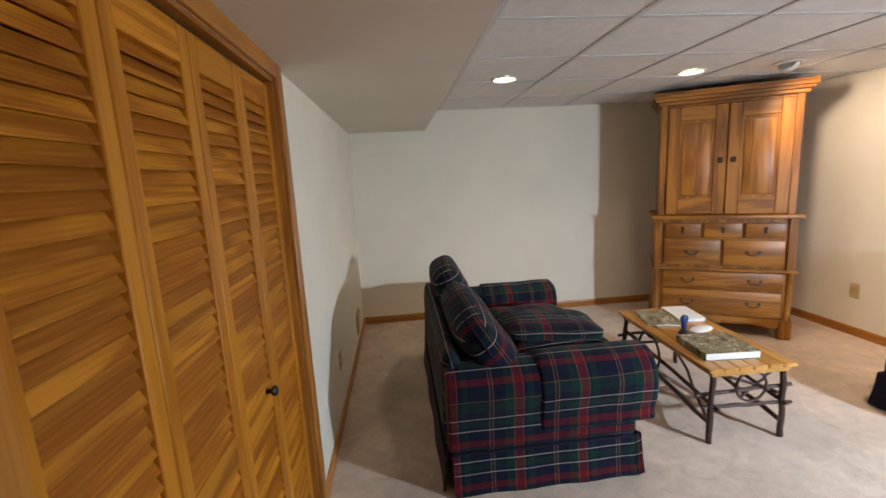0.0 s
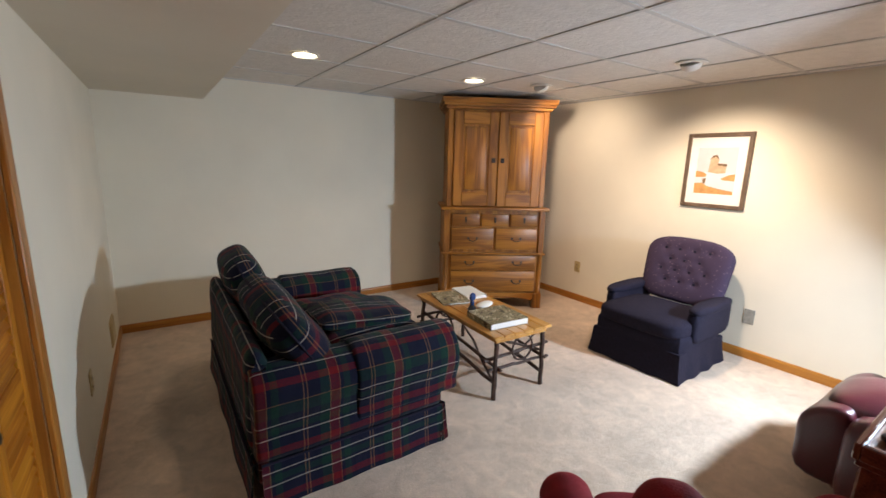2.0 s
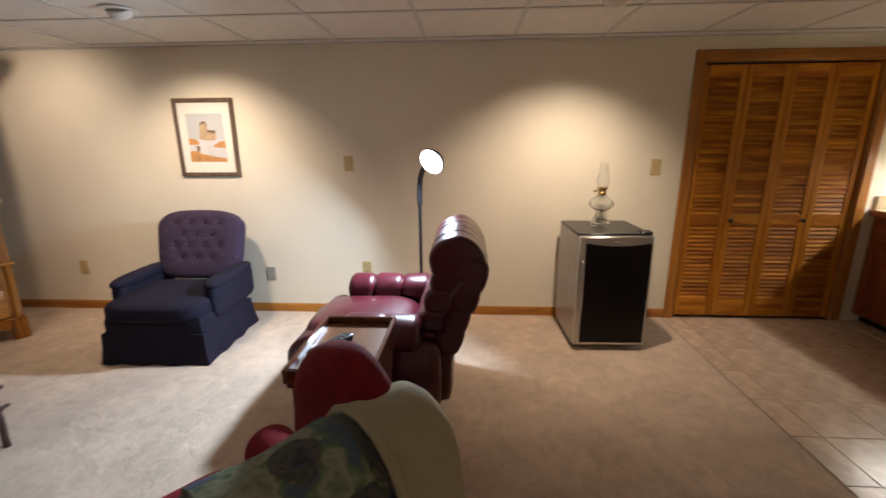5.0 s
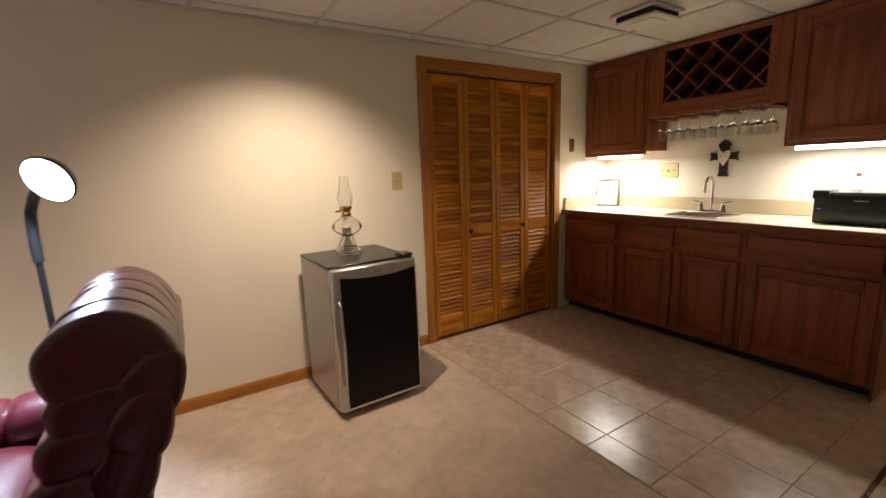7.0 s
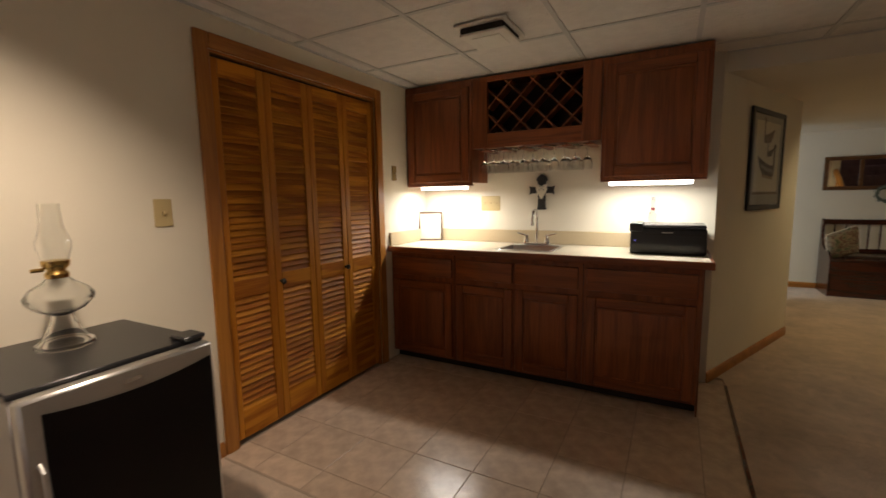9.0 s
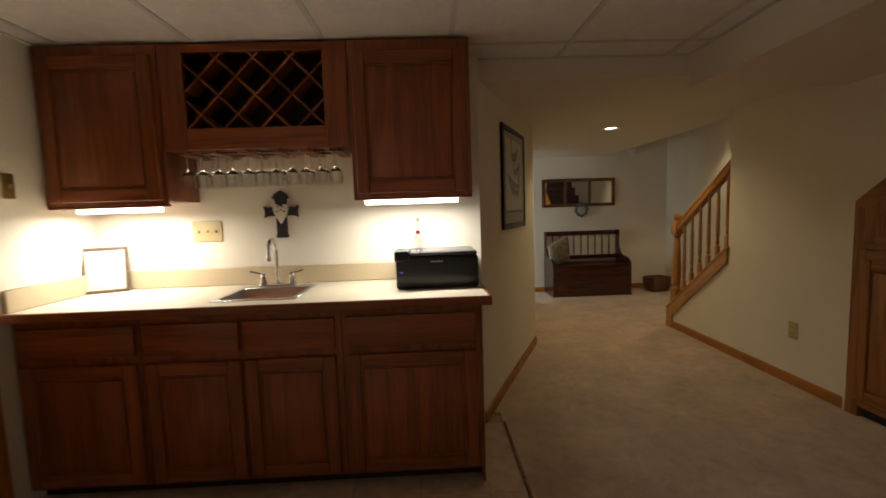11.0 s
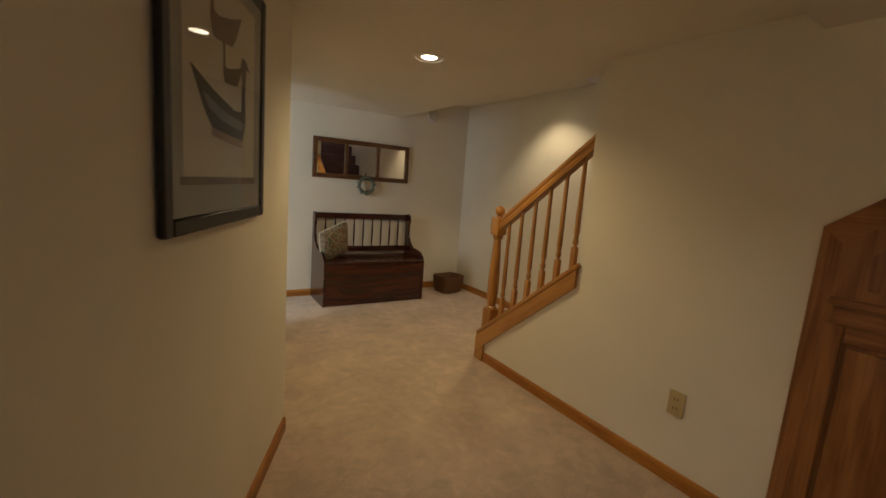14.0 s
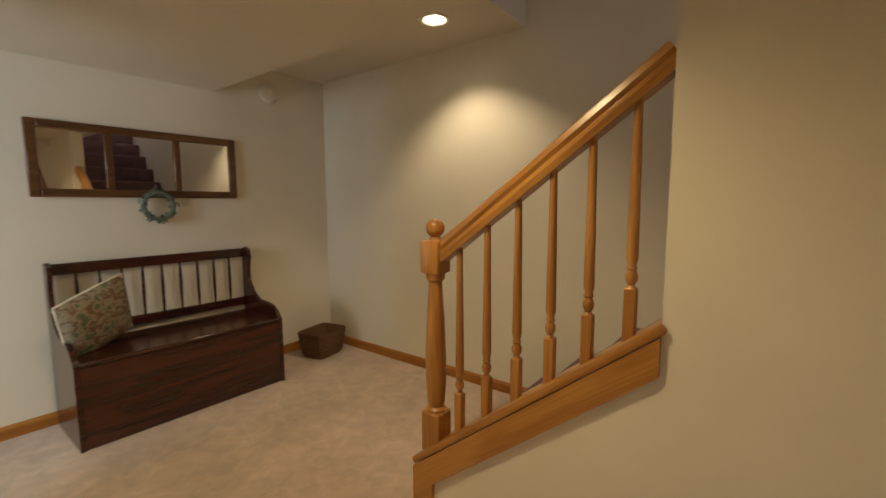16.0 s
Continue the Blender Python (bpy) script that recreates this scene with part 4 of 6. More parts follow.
# ---- armoire ----
def armoire():
    t = thing("armoire", "tall honey oak armoire with paneled doors and drawers", "armoire", pose(2.615, 3.26, 0, 0, 0, -30))
    W, D, ZW, ZT = 0.495, 0.55, 1.02, 1.93
    lower = part("lower_case", bbox(-W, W, 0.02, D, 0.10, ZW - 0.03, 0.004), M_OAK, t)
    for sx in (-1, 1):
        for y in (0.0, D - 0.07):
            part("foot", bbox(sx * (W + 0.012) - (0.09 if sx > 0 else 0), sx * (W + 0.012) + (0.09 if sx < 0 else 0), y, y + 0.075, 0, 0.16, 0.006), M_OAK, t)
        part("corner_column", lathe(bmesh.new(), [(0.027, 0.16), (0.027, 0.18), (0.021, 0.19), (0.024, 0.36), (0.021, 0.53), (0.027, 0.54), (0.027, 0.56)], 16, Matrix.Translation((sx * (W - 0.022), 0.018, 0))), M_OAK, t)
        part("corner_post", bbox(sx * W - (0.055 if sx > 0 else 0), sx * W + (0.055 if sx < 0 else 0), -0.004, 0.03, 0.57, ZW - 0.03, 0.004), M_OAK, t)
    # curved apron
    pts = [(-W + 0.05, 0.165)] + [(x, 0.085 + 0.045 * (1 - (x / (W - 0.09)) ** 2)) for x in [(-W + 0.09) + i * (2 * W - 0.18) / 12 for i in range(13)]] + [(W - 0.05, 0.165)]
    bm = bmesh.new()
    extrude(bm, pts, 1, 0.004, 0.022)
    part("apron", bm, M_OAKX, t)
    part("waist_moulding", bbox(-W - 0.03, W + 0.03, -0.028, D, ZW - 0.03, ZW, 0.008, 2), M_OAKX, t)
    part("ledge", bbox(-W - 0.02, W + 0.02, -0.016, D, 0.555, 0.575, 0.006), M_OAKX, t)

    def pull(parent, x, z, y):
        bm = tube(bmesh.new(), [(x - 0.042, y, z + 0.008), (x - 0.042, y - 0.014, z + 0.006), (x - 0.03, y - 0.022, z - 0.012), (x, y - 0.024, z - 0.018), (x + 0.03, y - 0.022, z - 0.012), (x + 0.042, y - 0.014, z + 0.006), (x + 0.042, y, z + 0.008)], 0.0045, 8)
        for s in (-1, 1):
            cyl(bm, (x + s * 0.042, y + 0.001, z + 0.008), (x + s * 0.042, y - 0.005, z + 0.008), 0.011, n=10)
        part("pull", bm, M_IRON, parent, "dark iron bail pull")

    def drawer(x0, x1, z0, z1, pulls):
        d = part("drawer", bbox(x0, x1, -0.006, 0.02, z0, z1, 0.006, 2), M_OAKX, t)
        for x in pulls:
            pull(d, x, (z0 + z1) / 2, -0.006)

    a = W - 0.065
    for i in range(3):
        x0 = -a + i * 2 * a / 3 + 0.012
        x1 = -a + (i + 1) * 2 * a / 3 - 0.012
        d = part("drawer", bbox(x0, x1, -0.006, 0.02, 0.835, 0.955, 0.005, 2), M_OAKX, t)
        xc = (x0 + x1) / 2
        bm = cyl(bmesh.new(), (xc, -0.004, 0.915), (xc, -0.016, 0.915), 0.012, n=12)
        box(bm, xc - 0.008, xc + 0.008, -0.018, -0.010, 0.872, 0.91, 0.003)
        part("drop_pull", bm, M_IRON, d, "dark iron drop pull")
    drawer(-a + 0.008, -0.012, 0.605, 0.815, [-a / 2])
    drawer(0.012, a - 0.008, 0.605, 0.815, [a / 2])
    part("divider", bbox(-a, a, -0.002, 0.02, 0.820, 0.830), M_OAKX, t)
    drawer(-a + 0.008, a - 0.008, 0.40, 0.545, [-a * 0.55, a * 0.55])
    drawer(-a + 0.008, a - 0.008, 0.18, 0.385, [-a * 0.55, a * 0.55])
    # upper case
    U = W - 0.02
    part("upper_case", bbox(-U, U, 0.045, D - 0.01, ZW, ZT, 0.004), M_OAK, t)
    for s in (-1, 1):
        part("upper_post", bbox(s * U - (0.05 if s > 0 else 0), s * U + (0.05 if s < 0 else 0), 0.03, 0.05, ZW, ZT, 0.004), M_OAK, t)
    for s in (-1, 1):
        x0, x1 = (-U + 0.055, -0.004) if s < 0 else (0.004, U - 0.055)
        d = part("door", bbox(x0, x1, 0.024, 0.044, ZW + 0.008, ZT - 0.03, 0.004), M_OAK, t)
        sw, z0, z1 = 0.085, ZW + 0.008, ZT - 0.03
        part("stile", bbox(x0, x0 + sw, 0.012, 0.026, z0, z1, 0.005), M_OAK, d)
        part("stile", bbox(x1 - sw, x1, 0.012, 0.026, z0, z1, 0.005), M_OAK, d)
        part("rail", bbox(x0 + sw, x1 - sw, 0.012, 0.026, z0, z0 + 0.13, 0.005), M_OAKX, d)
        part("rail", bbox(x0 + sw, x1 - sw, 0.012, 0.026, z1 - 0.11, z1, 0.005), M_OAKX, d)
        part("raised_panel", bbox(x0 + sw + 0.022, x1 - sw - 0.022, 0.014, 0.03, z0 + 0.155, z1 - 0.135, 0.010, 2), M_OAK, d)
        xk = x1 - 0.04 if s < 0 else x0 + 0.04
        bm = bbox(xk - 0.018, xk + 0.018, 0.006, 0.013, 1.44, 1.485, 0.003)
        cyl(bm, (xk, 0.008, 1.462), (xk, -0.012, 1.462), 0.009, n=12)
        part("latch_pull", bm, M_IRON, d, "dark iron latch pull")
    bm = bmesh.new()
    prof = [(0.0, 0.0), (0.018, 0.004), (0.022, 0.03), (0.045, 0.055), (0.06, 0.085), (0.062, 0.10), (0.0, 0.10)]
    # cornice on the front and both sides
    for k, (o, z) in enumerate(prof[:-1]):
        o2, z2 = prof[k + 1]
        if z2 > z + 1e-5:
            a0, a1 = max(o, o2), max(o, o2)
            box(bm, -U - a0, U + a0, 0.035 - a1, D - 0.01, ZT - 0.01 + z, ZT - 0.01 + z2, 0.002)
    part("cornice", bm, M_OAKX, t, "stepped oak cornice")


armoire()


# ---- twig coffee table and what lies on it ----
def coffee_table():
    t = thing("coffee_table", "rustic coffee table with pine slat top on bark twig legs", "table", pose(1.742, 2.395, 0, 0, 0, -2.0))
    for i in range(6):
        x = -0.237 + i * 0.079
        part("top_slat", bbox(x + 0.002, x + 0.077, -0.484, 0.484, 0.404, 0.424, 0.004), M_TABLE, t)
    for s in (-1, 1):
        part("edge_batten", bbox(-0.21, 0.21, s * 0.455 - 0.012, s * 0.455 + 0.012, 0.375, 0.405, 0.003), M_TABLE, t)
        part("edge_batten", bbox(s * 0.195 - 0.012, s * 0.195 + 0.012, -0.44, 0.44, 0.375, 0.405, 0.003), M_TABLE, t)

    def twig(name, p, q, r=0.012, seed=0.0, label=""):
        p, q = Vector(p), Vector(q)
        n = 9
        pts = [p.lerp(q, i / (n - 1)) + 0.007 * noise.noise_vector(p * 3 + Vector((i * 0.9, seed, 0))) for i in range(n)]
        tap = [1 + 0.18 * noise.noise(Vector((i * 1.7, seed * 3.1, 2))) for i in range(n)]
        part(name, tube(bmesh.new(), pts, r, 8, taper=tap), M_TWIG, t, label)
    sd = 1
    for sx in (-1, 1):
        for sy in (-1, 1):
            twig("leg", (sx * 0.198, sy * 0.452, 0.0), (sx * 0.192, sy * 0.448, 0.40), 0.015, sd)
            sd += 1
    for sy in (-1, 1):
        twig("end_rail", (-0.25, sy * 0.43 + 0.015, 0.255), (0.25, sy * 0.43 - 0.005, 0.285), 0.011, sd)
        twig("end_rail", (-0.24, sy * 0.43 - 0.015, 0.20), (0.25, sy * 0.43 - 0.015, 0.19), 0.010, sd + 1)
        twig("brace", (-0.17, sy * 0.43 + 0.02, 0.38), (0.24, sy * 0.43 + 0.02, 0.215), 0.009, sd + 2)
        twig("brace", (0.17, sy * 0.43 + 0.03, 0.34), (0.0, sy * 0.43 + 0.03, 0.21), 0.007, sd + 4)
        ring = [(0.02 + 0.082 * math.cos(a), sy * 0.43 - 0.02, 0.30 + 0.082 * math.sin(a)) for a in [i * 2 * math.pi / 26 for i in range(26)]]
        part("ring", tube(bmesh.new(), ring, 0.007, 8, closed=True), M_TWIG, t, "bent twig hoop")
        sd += 5
    for sx in (-1, 1):
        twig("side_rail", (sx * 0.185 + 0.01, -0.48, 0.20), (sx * 0.185 + 0.01, 0.48, 0.275), 0.011, sd)
        twig("side_rail", (sx * 0.185 - 0.012, -0.46, 0.11), (sx * 0.185 - 0.012, 0.48, 0.20), 0.012, sd + 1)
        ring = [(sx * 0.185 - 0.02, 0.12 + 0.12 * math.cos(a), 0.265 + 0.12 * math.sin(a)) for a in [i * 2 * math.pi / 30 for i in range(30)]]
        part("ring", tube(bmesh.new(), ring, 0.008, 8, closed=True), M_TWIG, t, "bent twig hoop")
        sd += 4
    part("cross_stretcher", tube(bmesh.new(), [(-0.185, -0.43, 0.10), (-0.05, -0.1, 0.12), (0.06, 0.12, 0.12), (0.185, 0.43, 0.10)], 0.009, 8), M_TWIG, t)


coffee_table()


def book(name, label, m, w, d, h, cover):
    t = thing(name, label, "book", m)
    part("page_block", bbox(-w / 2 + 0.004, w / 2 - 0.004, -d / 2 + 0.004, d / 2 - 0.003, 0.003, h - 0.003, 0.001), M_MATB, t, "white page block")
    part("cover", bbox(-w / 2, w / 2, -d / 2, d / 2, h - 0.003, h, 0.001), cover, t)
    part("back_cover", bbox(-w / 2, w / 2, -d / 2, d / 2, 0, 0.003, 0.001), cover, t)
    part("spine", bbox(-w / 2 - 0.002, -w / 2 + 0.003, -d / 2, d / 2, 0.0005, h - 0.0005, 0.001), cover, t)


book("picture_book", "thick hardcover book with a woodland photograph cover", pose(1.70, 2.14, 0.424, 0, 0, -5), 0.295, 0.275, 0.042, M_COVER)
book("picture_book", "thin glossy magazine with a printed cover", pose(1.69, 2.66, 0.424, 0, 0, -14), 0.22, 0.29, 0.014, M_COVER)
book("picture_book", "white softcover book lying on the table", pose(1.885, 2.69, 0.424, 0, 0, -8), 0.17, 0.26, 0.022, M_MATB)
t = thing("blue_ornament", "small dark blue enamel ornament with a round head", "ornament", pose(1.672, 2.376, 0.424))
part("base", lathe(bmesh.new(), [(0.03, 0), (0.032, 0.012), (0.02, 0.03), (0.012, 0.04)], 18), M_BLACK, t)
part("stem", lathe(bmesh.new(), [(0.012, 0.035), (0.016, 0.055), (0.012, 0.07)], 14), M_BLUE, t)
part("head", soft(bmesh.new(), (0, 0, 0.095), (0.05, 0.03, 0.06), 2.2, 8), M_BLUE, t)
t = thing("folded_napkin", "crumpled white cloth beside the book", "napkin", pose(1.80, 2.40, 0.424, 0, 0, 20))
part("cloth", soft(bmesh.new(), (0, 0, 0.014), (0.16, 0.09, 0.028), 2.6, 10, 0.012, 4.0), M_MATB, t)


# ---- navy armchair ----
def armchair():
    t = thing("armchair", "navy upholstered swivel armchair with a button-tufted back", "armchair", pose(2.70, 1.775, 0, 0, 0, -88))
    # local: x across (chair's own right is -x), y into the chair's back
    w, d = 0.33, 0.66
    part("base", soft(bmesh.new(), (0, d / 2, 0.22), (2 * w, d, 0.20), 12, 6), M_NAVY, t)
    bm = bmesh.new()
    ring = []
    for k, (z, f) in enumerate(((0.205, 0.0), (0.10, 0.010), (0.004, 0.028))):
        row = []
        loop = [(-w, 0.0), (w, 0.0), (w, d), (-w, d)]
        for i in range(4):
            a, b = Vector(loop[i]), Vector(loop[(i + 1) % 4])
            for j in range(10):
                p = a.lerp(b, j / 10)
                c = Vector((0, d / 2))
                o = (p - c).normalized() * (f + 0.006 * k * math.sin(j * 2.1 + i))
                row.append(bm.verts.new((p.x + o.x, p.y + o.y, z)))
        ring.append(row)
    for a, b in zip(ring, ring[1:]):
        for i in range(40):
            bm.faces.new((a[i], a[(i + 1) % 40], b[(i + 1) % 40], b[i]))
    bm.faces.new(ring[0])
    bm.faces.new(ring[-1])
    part("skirt", bm, M_NAVY, t, "gathered navy skirt")
    part("seat_cushion", soft(bmesh.new(), (0, 0.26, 0.345), (2 * w - 0.02, 0.60, 0.13), 5, 12, crown=0.25), M_NAVY, t)
    for s in (-1, 1):
        a = part("arm", soft(bmesh.new(), (s * (w - 0.02), 0.43, 0.36), (0.09, 0.56, 0.24), 6, 8), M_NAVY, t)
        part("arm_pad", soft(bmesh.new(), (s * (w - 0.015), 0.42, 0.475), (0.12, 0.56, 0.075), 3, 10), M_NAVY, a)
    m = Matrix.Translation((0, 0.60, 0.40)) @ Matrix.Rotation(radians(-16), 4, "X")
    bm = bmesh.new()
    soft(bm, (0, 0, 0.235), (2 * w - 0.04, 0.15, 0.50), 5.0, 34)
    buttons = [(x + (0.055 if r % 2 else 0.0), 0.40 - r * 0.085) for r in range(4) for x in ((-0.165, -0.055, 0.055, 0.165) if r % 2 == 0 else (-0.165, -0.055, 0.055))]
    for v in bm.verts:
        v.co.x *= 0.95 + 0.09 * min(1.0, max(0.0, v.co.z / 0.40)) - 0.10 * max(0, (v.co.z - 0.38) / 0.11) ** 2
        v.co.z += 0.018 * (1 - (v.co.x / 0.31) ** 2) * max(0.0, (v.co.z - 0.30) / 0.18)
        if v.co.y < 0.0:
            for bx, bz in buttons:
                r2 = (v.co.x - bx) ** 2 + (v.co.z - bz) ** 2
                v.co.y += 0.030 * math.exp(-math.sqrt(r2 + 0.00004) / 0.022)
    back = part("backrest", moved(bm, m), M_NAVYD, t, "navy back with small woven flecks")
    for bx, bz in buttons:
        part("button", moved(soft(bmesh.new(), (bx, -0.058, bz), (0.02, 0.012, 0.02), 2.2, 4), m), M_NAVY, back)


# flecked cloth of the armchair back, its navy lightened for the light on it
M_NAVYD = ramp_mat("navy_flecked", [(0.0, (0.048, 0.032, 0.060)), (0.972, (0.12, 0.08, 0.10))], 130, 0.9, tex="patches", bump=0.3)
armchair()


# ---- recliner ----
def recliner():
    t = thing("recliner", "burgundy leather recliner with padded channels, leaning back", "recliner", pose(2.52, 0.16, 0, 0, 0, 0))
    # local: faces +y
    part("base", soft(bmesh.new(), (0, 0.08, 0.19), (0.60, 0.66, 0.26), 9, 8), M_LEATHER, t)
    for x in (-0.24, 0.24):
        for y in (-0.16, 0.30):
            part("foot", lathe(bmesh.new(), [(0.026, 0.0), (0.03, 0.07)], 12, Matrix.Translation((x, y, 0))), M_BLACK, t)
    part("seat_cushion", soft(bmesh.new(), (0, 0.18, 0.385), (0.53, 0.60, 0.19), 4, 12, 0.008, 1.0, crown=0.3), M_LEATHER, t)
    rest = smoothed([(0.36, 0.10), (0.50, 0.12), (0.525, 0.25), (0.515, 0.36), (0.46, 0.43), (0.38, 0.45), (0.34, 0.40), (0.34, 0.20)], 3)
    part("footrest", puff(bmesh.new(), rest, -0.31, 0.31, 0.03, 6, 8, 0.009, 2.0), M_LEATHER, t)
    for s in (-1, 1):
        a = part("arm", soft(bmesh.new(), (s * 0.325, 0.05, 0.27), (0.14, 0.62, 0.42), 6, 8), M_LEATHER, t)
        for i, (yc, w) in enumerate(((0.265, 0.17), (0.10, 0.19), (-0.07, 0.19)) if s > 0 else ((0.10, 0.22), (-0.07, 0.19))):
            prof = smoothed([(s * 0.325 + 0.105 * math.cos(b), 0.495 + 0.088 * math.sin(b)) for b in [k * 2 * math.pi / 10 for k in range(10)]], 3)
            bm = puff(bmesh.new(), [(-x, z) for x, z in prof], yc - w / 2, yc + w / 2, 0.045, 6, 2, 0.004, i * 1.3)
            part("arm_pad", moved(bm, Matrix.Rotation(radians(90), 4, "Z")), M_LEATHER, a)
    # back: a leaning slab, with a gathered cushion in front and a channelled head roll
    slab = smoothed([(-0.30, 0.12), (-0.315, 0.33), (-0.365, 0.47), (-0.425, 0.64), (-0.475, 0.78), (-0.455, 0.86), (-0.40, 0.87), (-0.34, 0.76), (-0.28, 0.62), (-0.24, 0.47), (-0.18, 0.33), (-0.16, 0.14)], 3)
    back = part("backrest", puff(bmesh.new(), slab, -0.315, 0.315, 0.035, 5, 6, 0.005, 1.0), M_LEATHER, t)
    for i, (ya, za) in enumerate(((-0.13, 0.42), (-0.165, 0.53), (-0.205, 0.64), (-0.24, 0.735))):
        pad = smoothed([(ya - 0.10, za - 0.055), (ya + 0.01, za - 0.062), (ya + 0.035, za), (ya, za + 0.06), (ya - 0.11, za + 0.065), (ya - 0.13, za)], 3)
        part("back_pad", puff(bmesh.new(), pad, -0.308, 0.308, 0.03, 6, 8, 0.007, i * 2.3), M_LEATHER, back)
        gat = smoothed([(ya - 0.245, za - 0.075), (ya - 0.19, za - 0.088), (ya - 0.13, za), (ya - 0.20, za + 0.088), (ya - 0.272, za + 0.07), (ya - 0.272, za)], 3)
        part("rear_pad", puff(bmesh.new(), [(y + 0.035, z + 0.03) for y, z in gat], -0.316, 0.316, 0.02, 5, 8, 0.010, i * 1.7), M_LEATHER, back)
    roll = [(-0.34, 0.775), (-0.235, 0.765), (-0.205, 0.82), (-0.212, 0.89), (-0.265, 0.945), (-0.345, 0.965), (-0.42, 0.93), (-0.468, 0.85), (-0.472, 0.76), (-0.44, 0.72)]
    head = part("head_roll", puff(bmesh.new(), smoothed([(y * 0.94 - 0.02, z * 0.97 + 0.02) for y, z in roll], 3), -0.30, 0.30, 0.06, 6, 5), M_LEATHER, back)
    for i in range(5):
        w = 0.12
        part("channel_pad", puff(bmesh.new(), smoothed(roll, 4), -0.30 + i * w - 0.008, -0.30 + (i + 1) * w + 0.008, 0.024, 6, 3, 0.006, i * 3.0), M_LEATHER, head)
    part("lever", cyl(bmesh.new(), (-0.41, 0.12, 0.26), (-0.425, 0.24, 0.29), 0.012, n=10), M_BLACK, t, "black recline lever")


recliner()


# ---- end table, remote ----
def end_table():
    t = thing("end_table", "dark cherry end table with a raised tray rim", "end table")
    x0, x1, y0, y1 = 1.575, 2.045, 0.085, 0.40
    part("body", bbox(x0 + 0.025, x1 - 0.025, y0 + 0.02, y1 - 0.02, 0.10, 0.585, 0.004), M_CHERRY, t)
    part("top", bbox(x0 + 0.018, x1 - 0.018, y0 + 0.018, y1 - 0.018, 0.588, 0.612, 0.002), M_TRAY, t, "lighter worn wood tray bottom")
    for a in ((x0, x1, y0, y0 + 0.018), (x0, x1, y1 - 0.018, y1), (x0, x0 + 0.018, y0 + 0.018, y1 - 0.018), (x1 - 0.018, x1, y0 + 0.018, y1 - 0.018)):
        part("rim", bbox(*a, 0.588, 0.642, 0.004), M_CHERRY, t)
    part("moulding", bbox(x0 + 0.012, x1 - 0.012, y0 + 0.008, y1 - 0.008, 0.565, 0.588, 0.004), M_CHERRY, t)
    for x in (x0 + 0.03, x1 - 0.08):
        for y in (y0 + 0.025, y1 - 0.075):
            part("foot", bbox(x, x + 0.05, y, y + 0.05, 0, 0.11, 0.004), M_CHERRY, t)
    d = part("door", bbox(x0 + 0.06, x1 - 0.06, y1 - 0.022, y1 - 0.012, 0.14, 0.53, 0.004), M_CHERRY, t)
    part("knob", cyl(bmesh.new(), (x0 + 0.09, y1 - 0.012, 0.36), (x0 + 0.09, y1 + 0.008, 0.36), 0.011, n=12), M_BRASS, d)


end_table()
t = thing("remote_control", "black remote control lying on the end table", "remote control", pose(1.80, 0.30, 0.612, 0, 0, -32))
b = part("body", soft(bmesh.new(), (0, 0, 0.013), (0.21, 0.048, 0.026), 5, 8), M_BLACK, t)
for i in range(8):
    for j in range(3):
        part("button", soft(bmesh.new(), (-0.08 + i * 0.02, -0.014 + j * 0.014, 0.026), (0.009, 0.008, 0.005), 3, 3), M_GREY, b)


# ---- floor lamp ----
def floor_lamp():
    t = thing("floor_lamp", "black gooseneck floor lamp, switched on", "floor lamp", pose(3.12, 0.095, 0))
    part("base", lathe(bmesh.new(), [(0.13, 0), (0.13, 0.018), (0.115, 0.03), (0.03, 0.036), (0.016, 0.06)], 28), M_BLACK, t)
    part("pole", cyl(bmesh.new(), (0, 0, 0.03), (0, 0, 1.0), 0.011), M_BLACK, t)
    part("collar", cyl(bmesh.new(), (0, 0, 0.97), (0, 0, 1.03), 0.017), M_BLACK, t)
    part("gooseneck", tube(bmesh.new(), [(0, 0, 1.0), (0.005, 0, 1.08), (0.005, -0.005, 1.15), (-0.01, -0.025, 1.205), (-0.045, -0.05, 1.235), (-0.075, -0.07, 1.245)], 0.018, 10), M_BLACK, t)
    ax = Vector((-0.70, 0.45, -0.38)).normalized()
    m = Matrix.Translation((-0.095, -0.09, 1.262)) @ ax.to_track_quat("Z", "Y").to_matrix().to_4x4()
    h = part("head", lathe(bmesh.new(), [(0.0, -0.055), (0.035, -0.052), (0.07, -0.03), (0.086, 0.0), (0.084, 0.006)], 26, m), M_BLACK, t)
    part("diffuser", lathe(bmesh.new(), [(0.083, 0.004), (0.06, 0.018), (0.03, 0.024), (0.0, 0.025)], 26, m), M_GLOWCOOL, h, "glowing cool white diffuser")


floor_lamp()


# ---- wing chair with throw ----
WING = pose(0.627, 0.008, 0, 0, 0, -39.0)


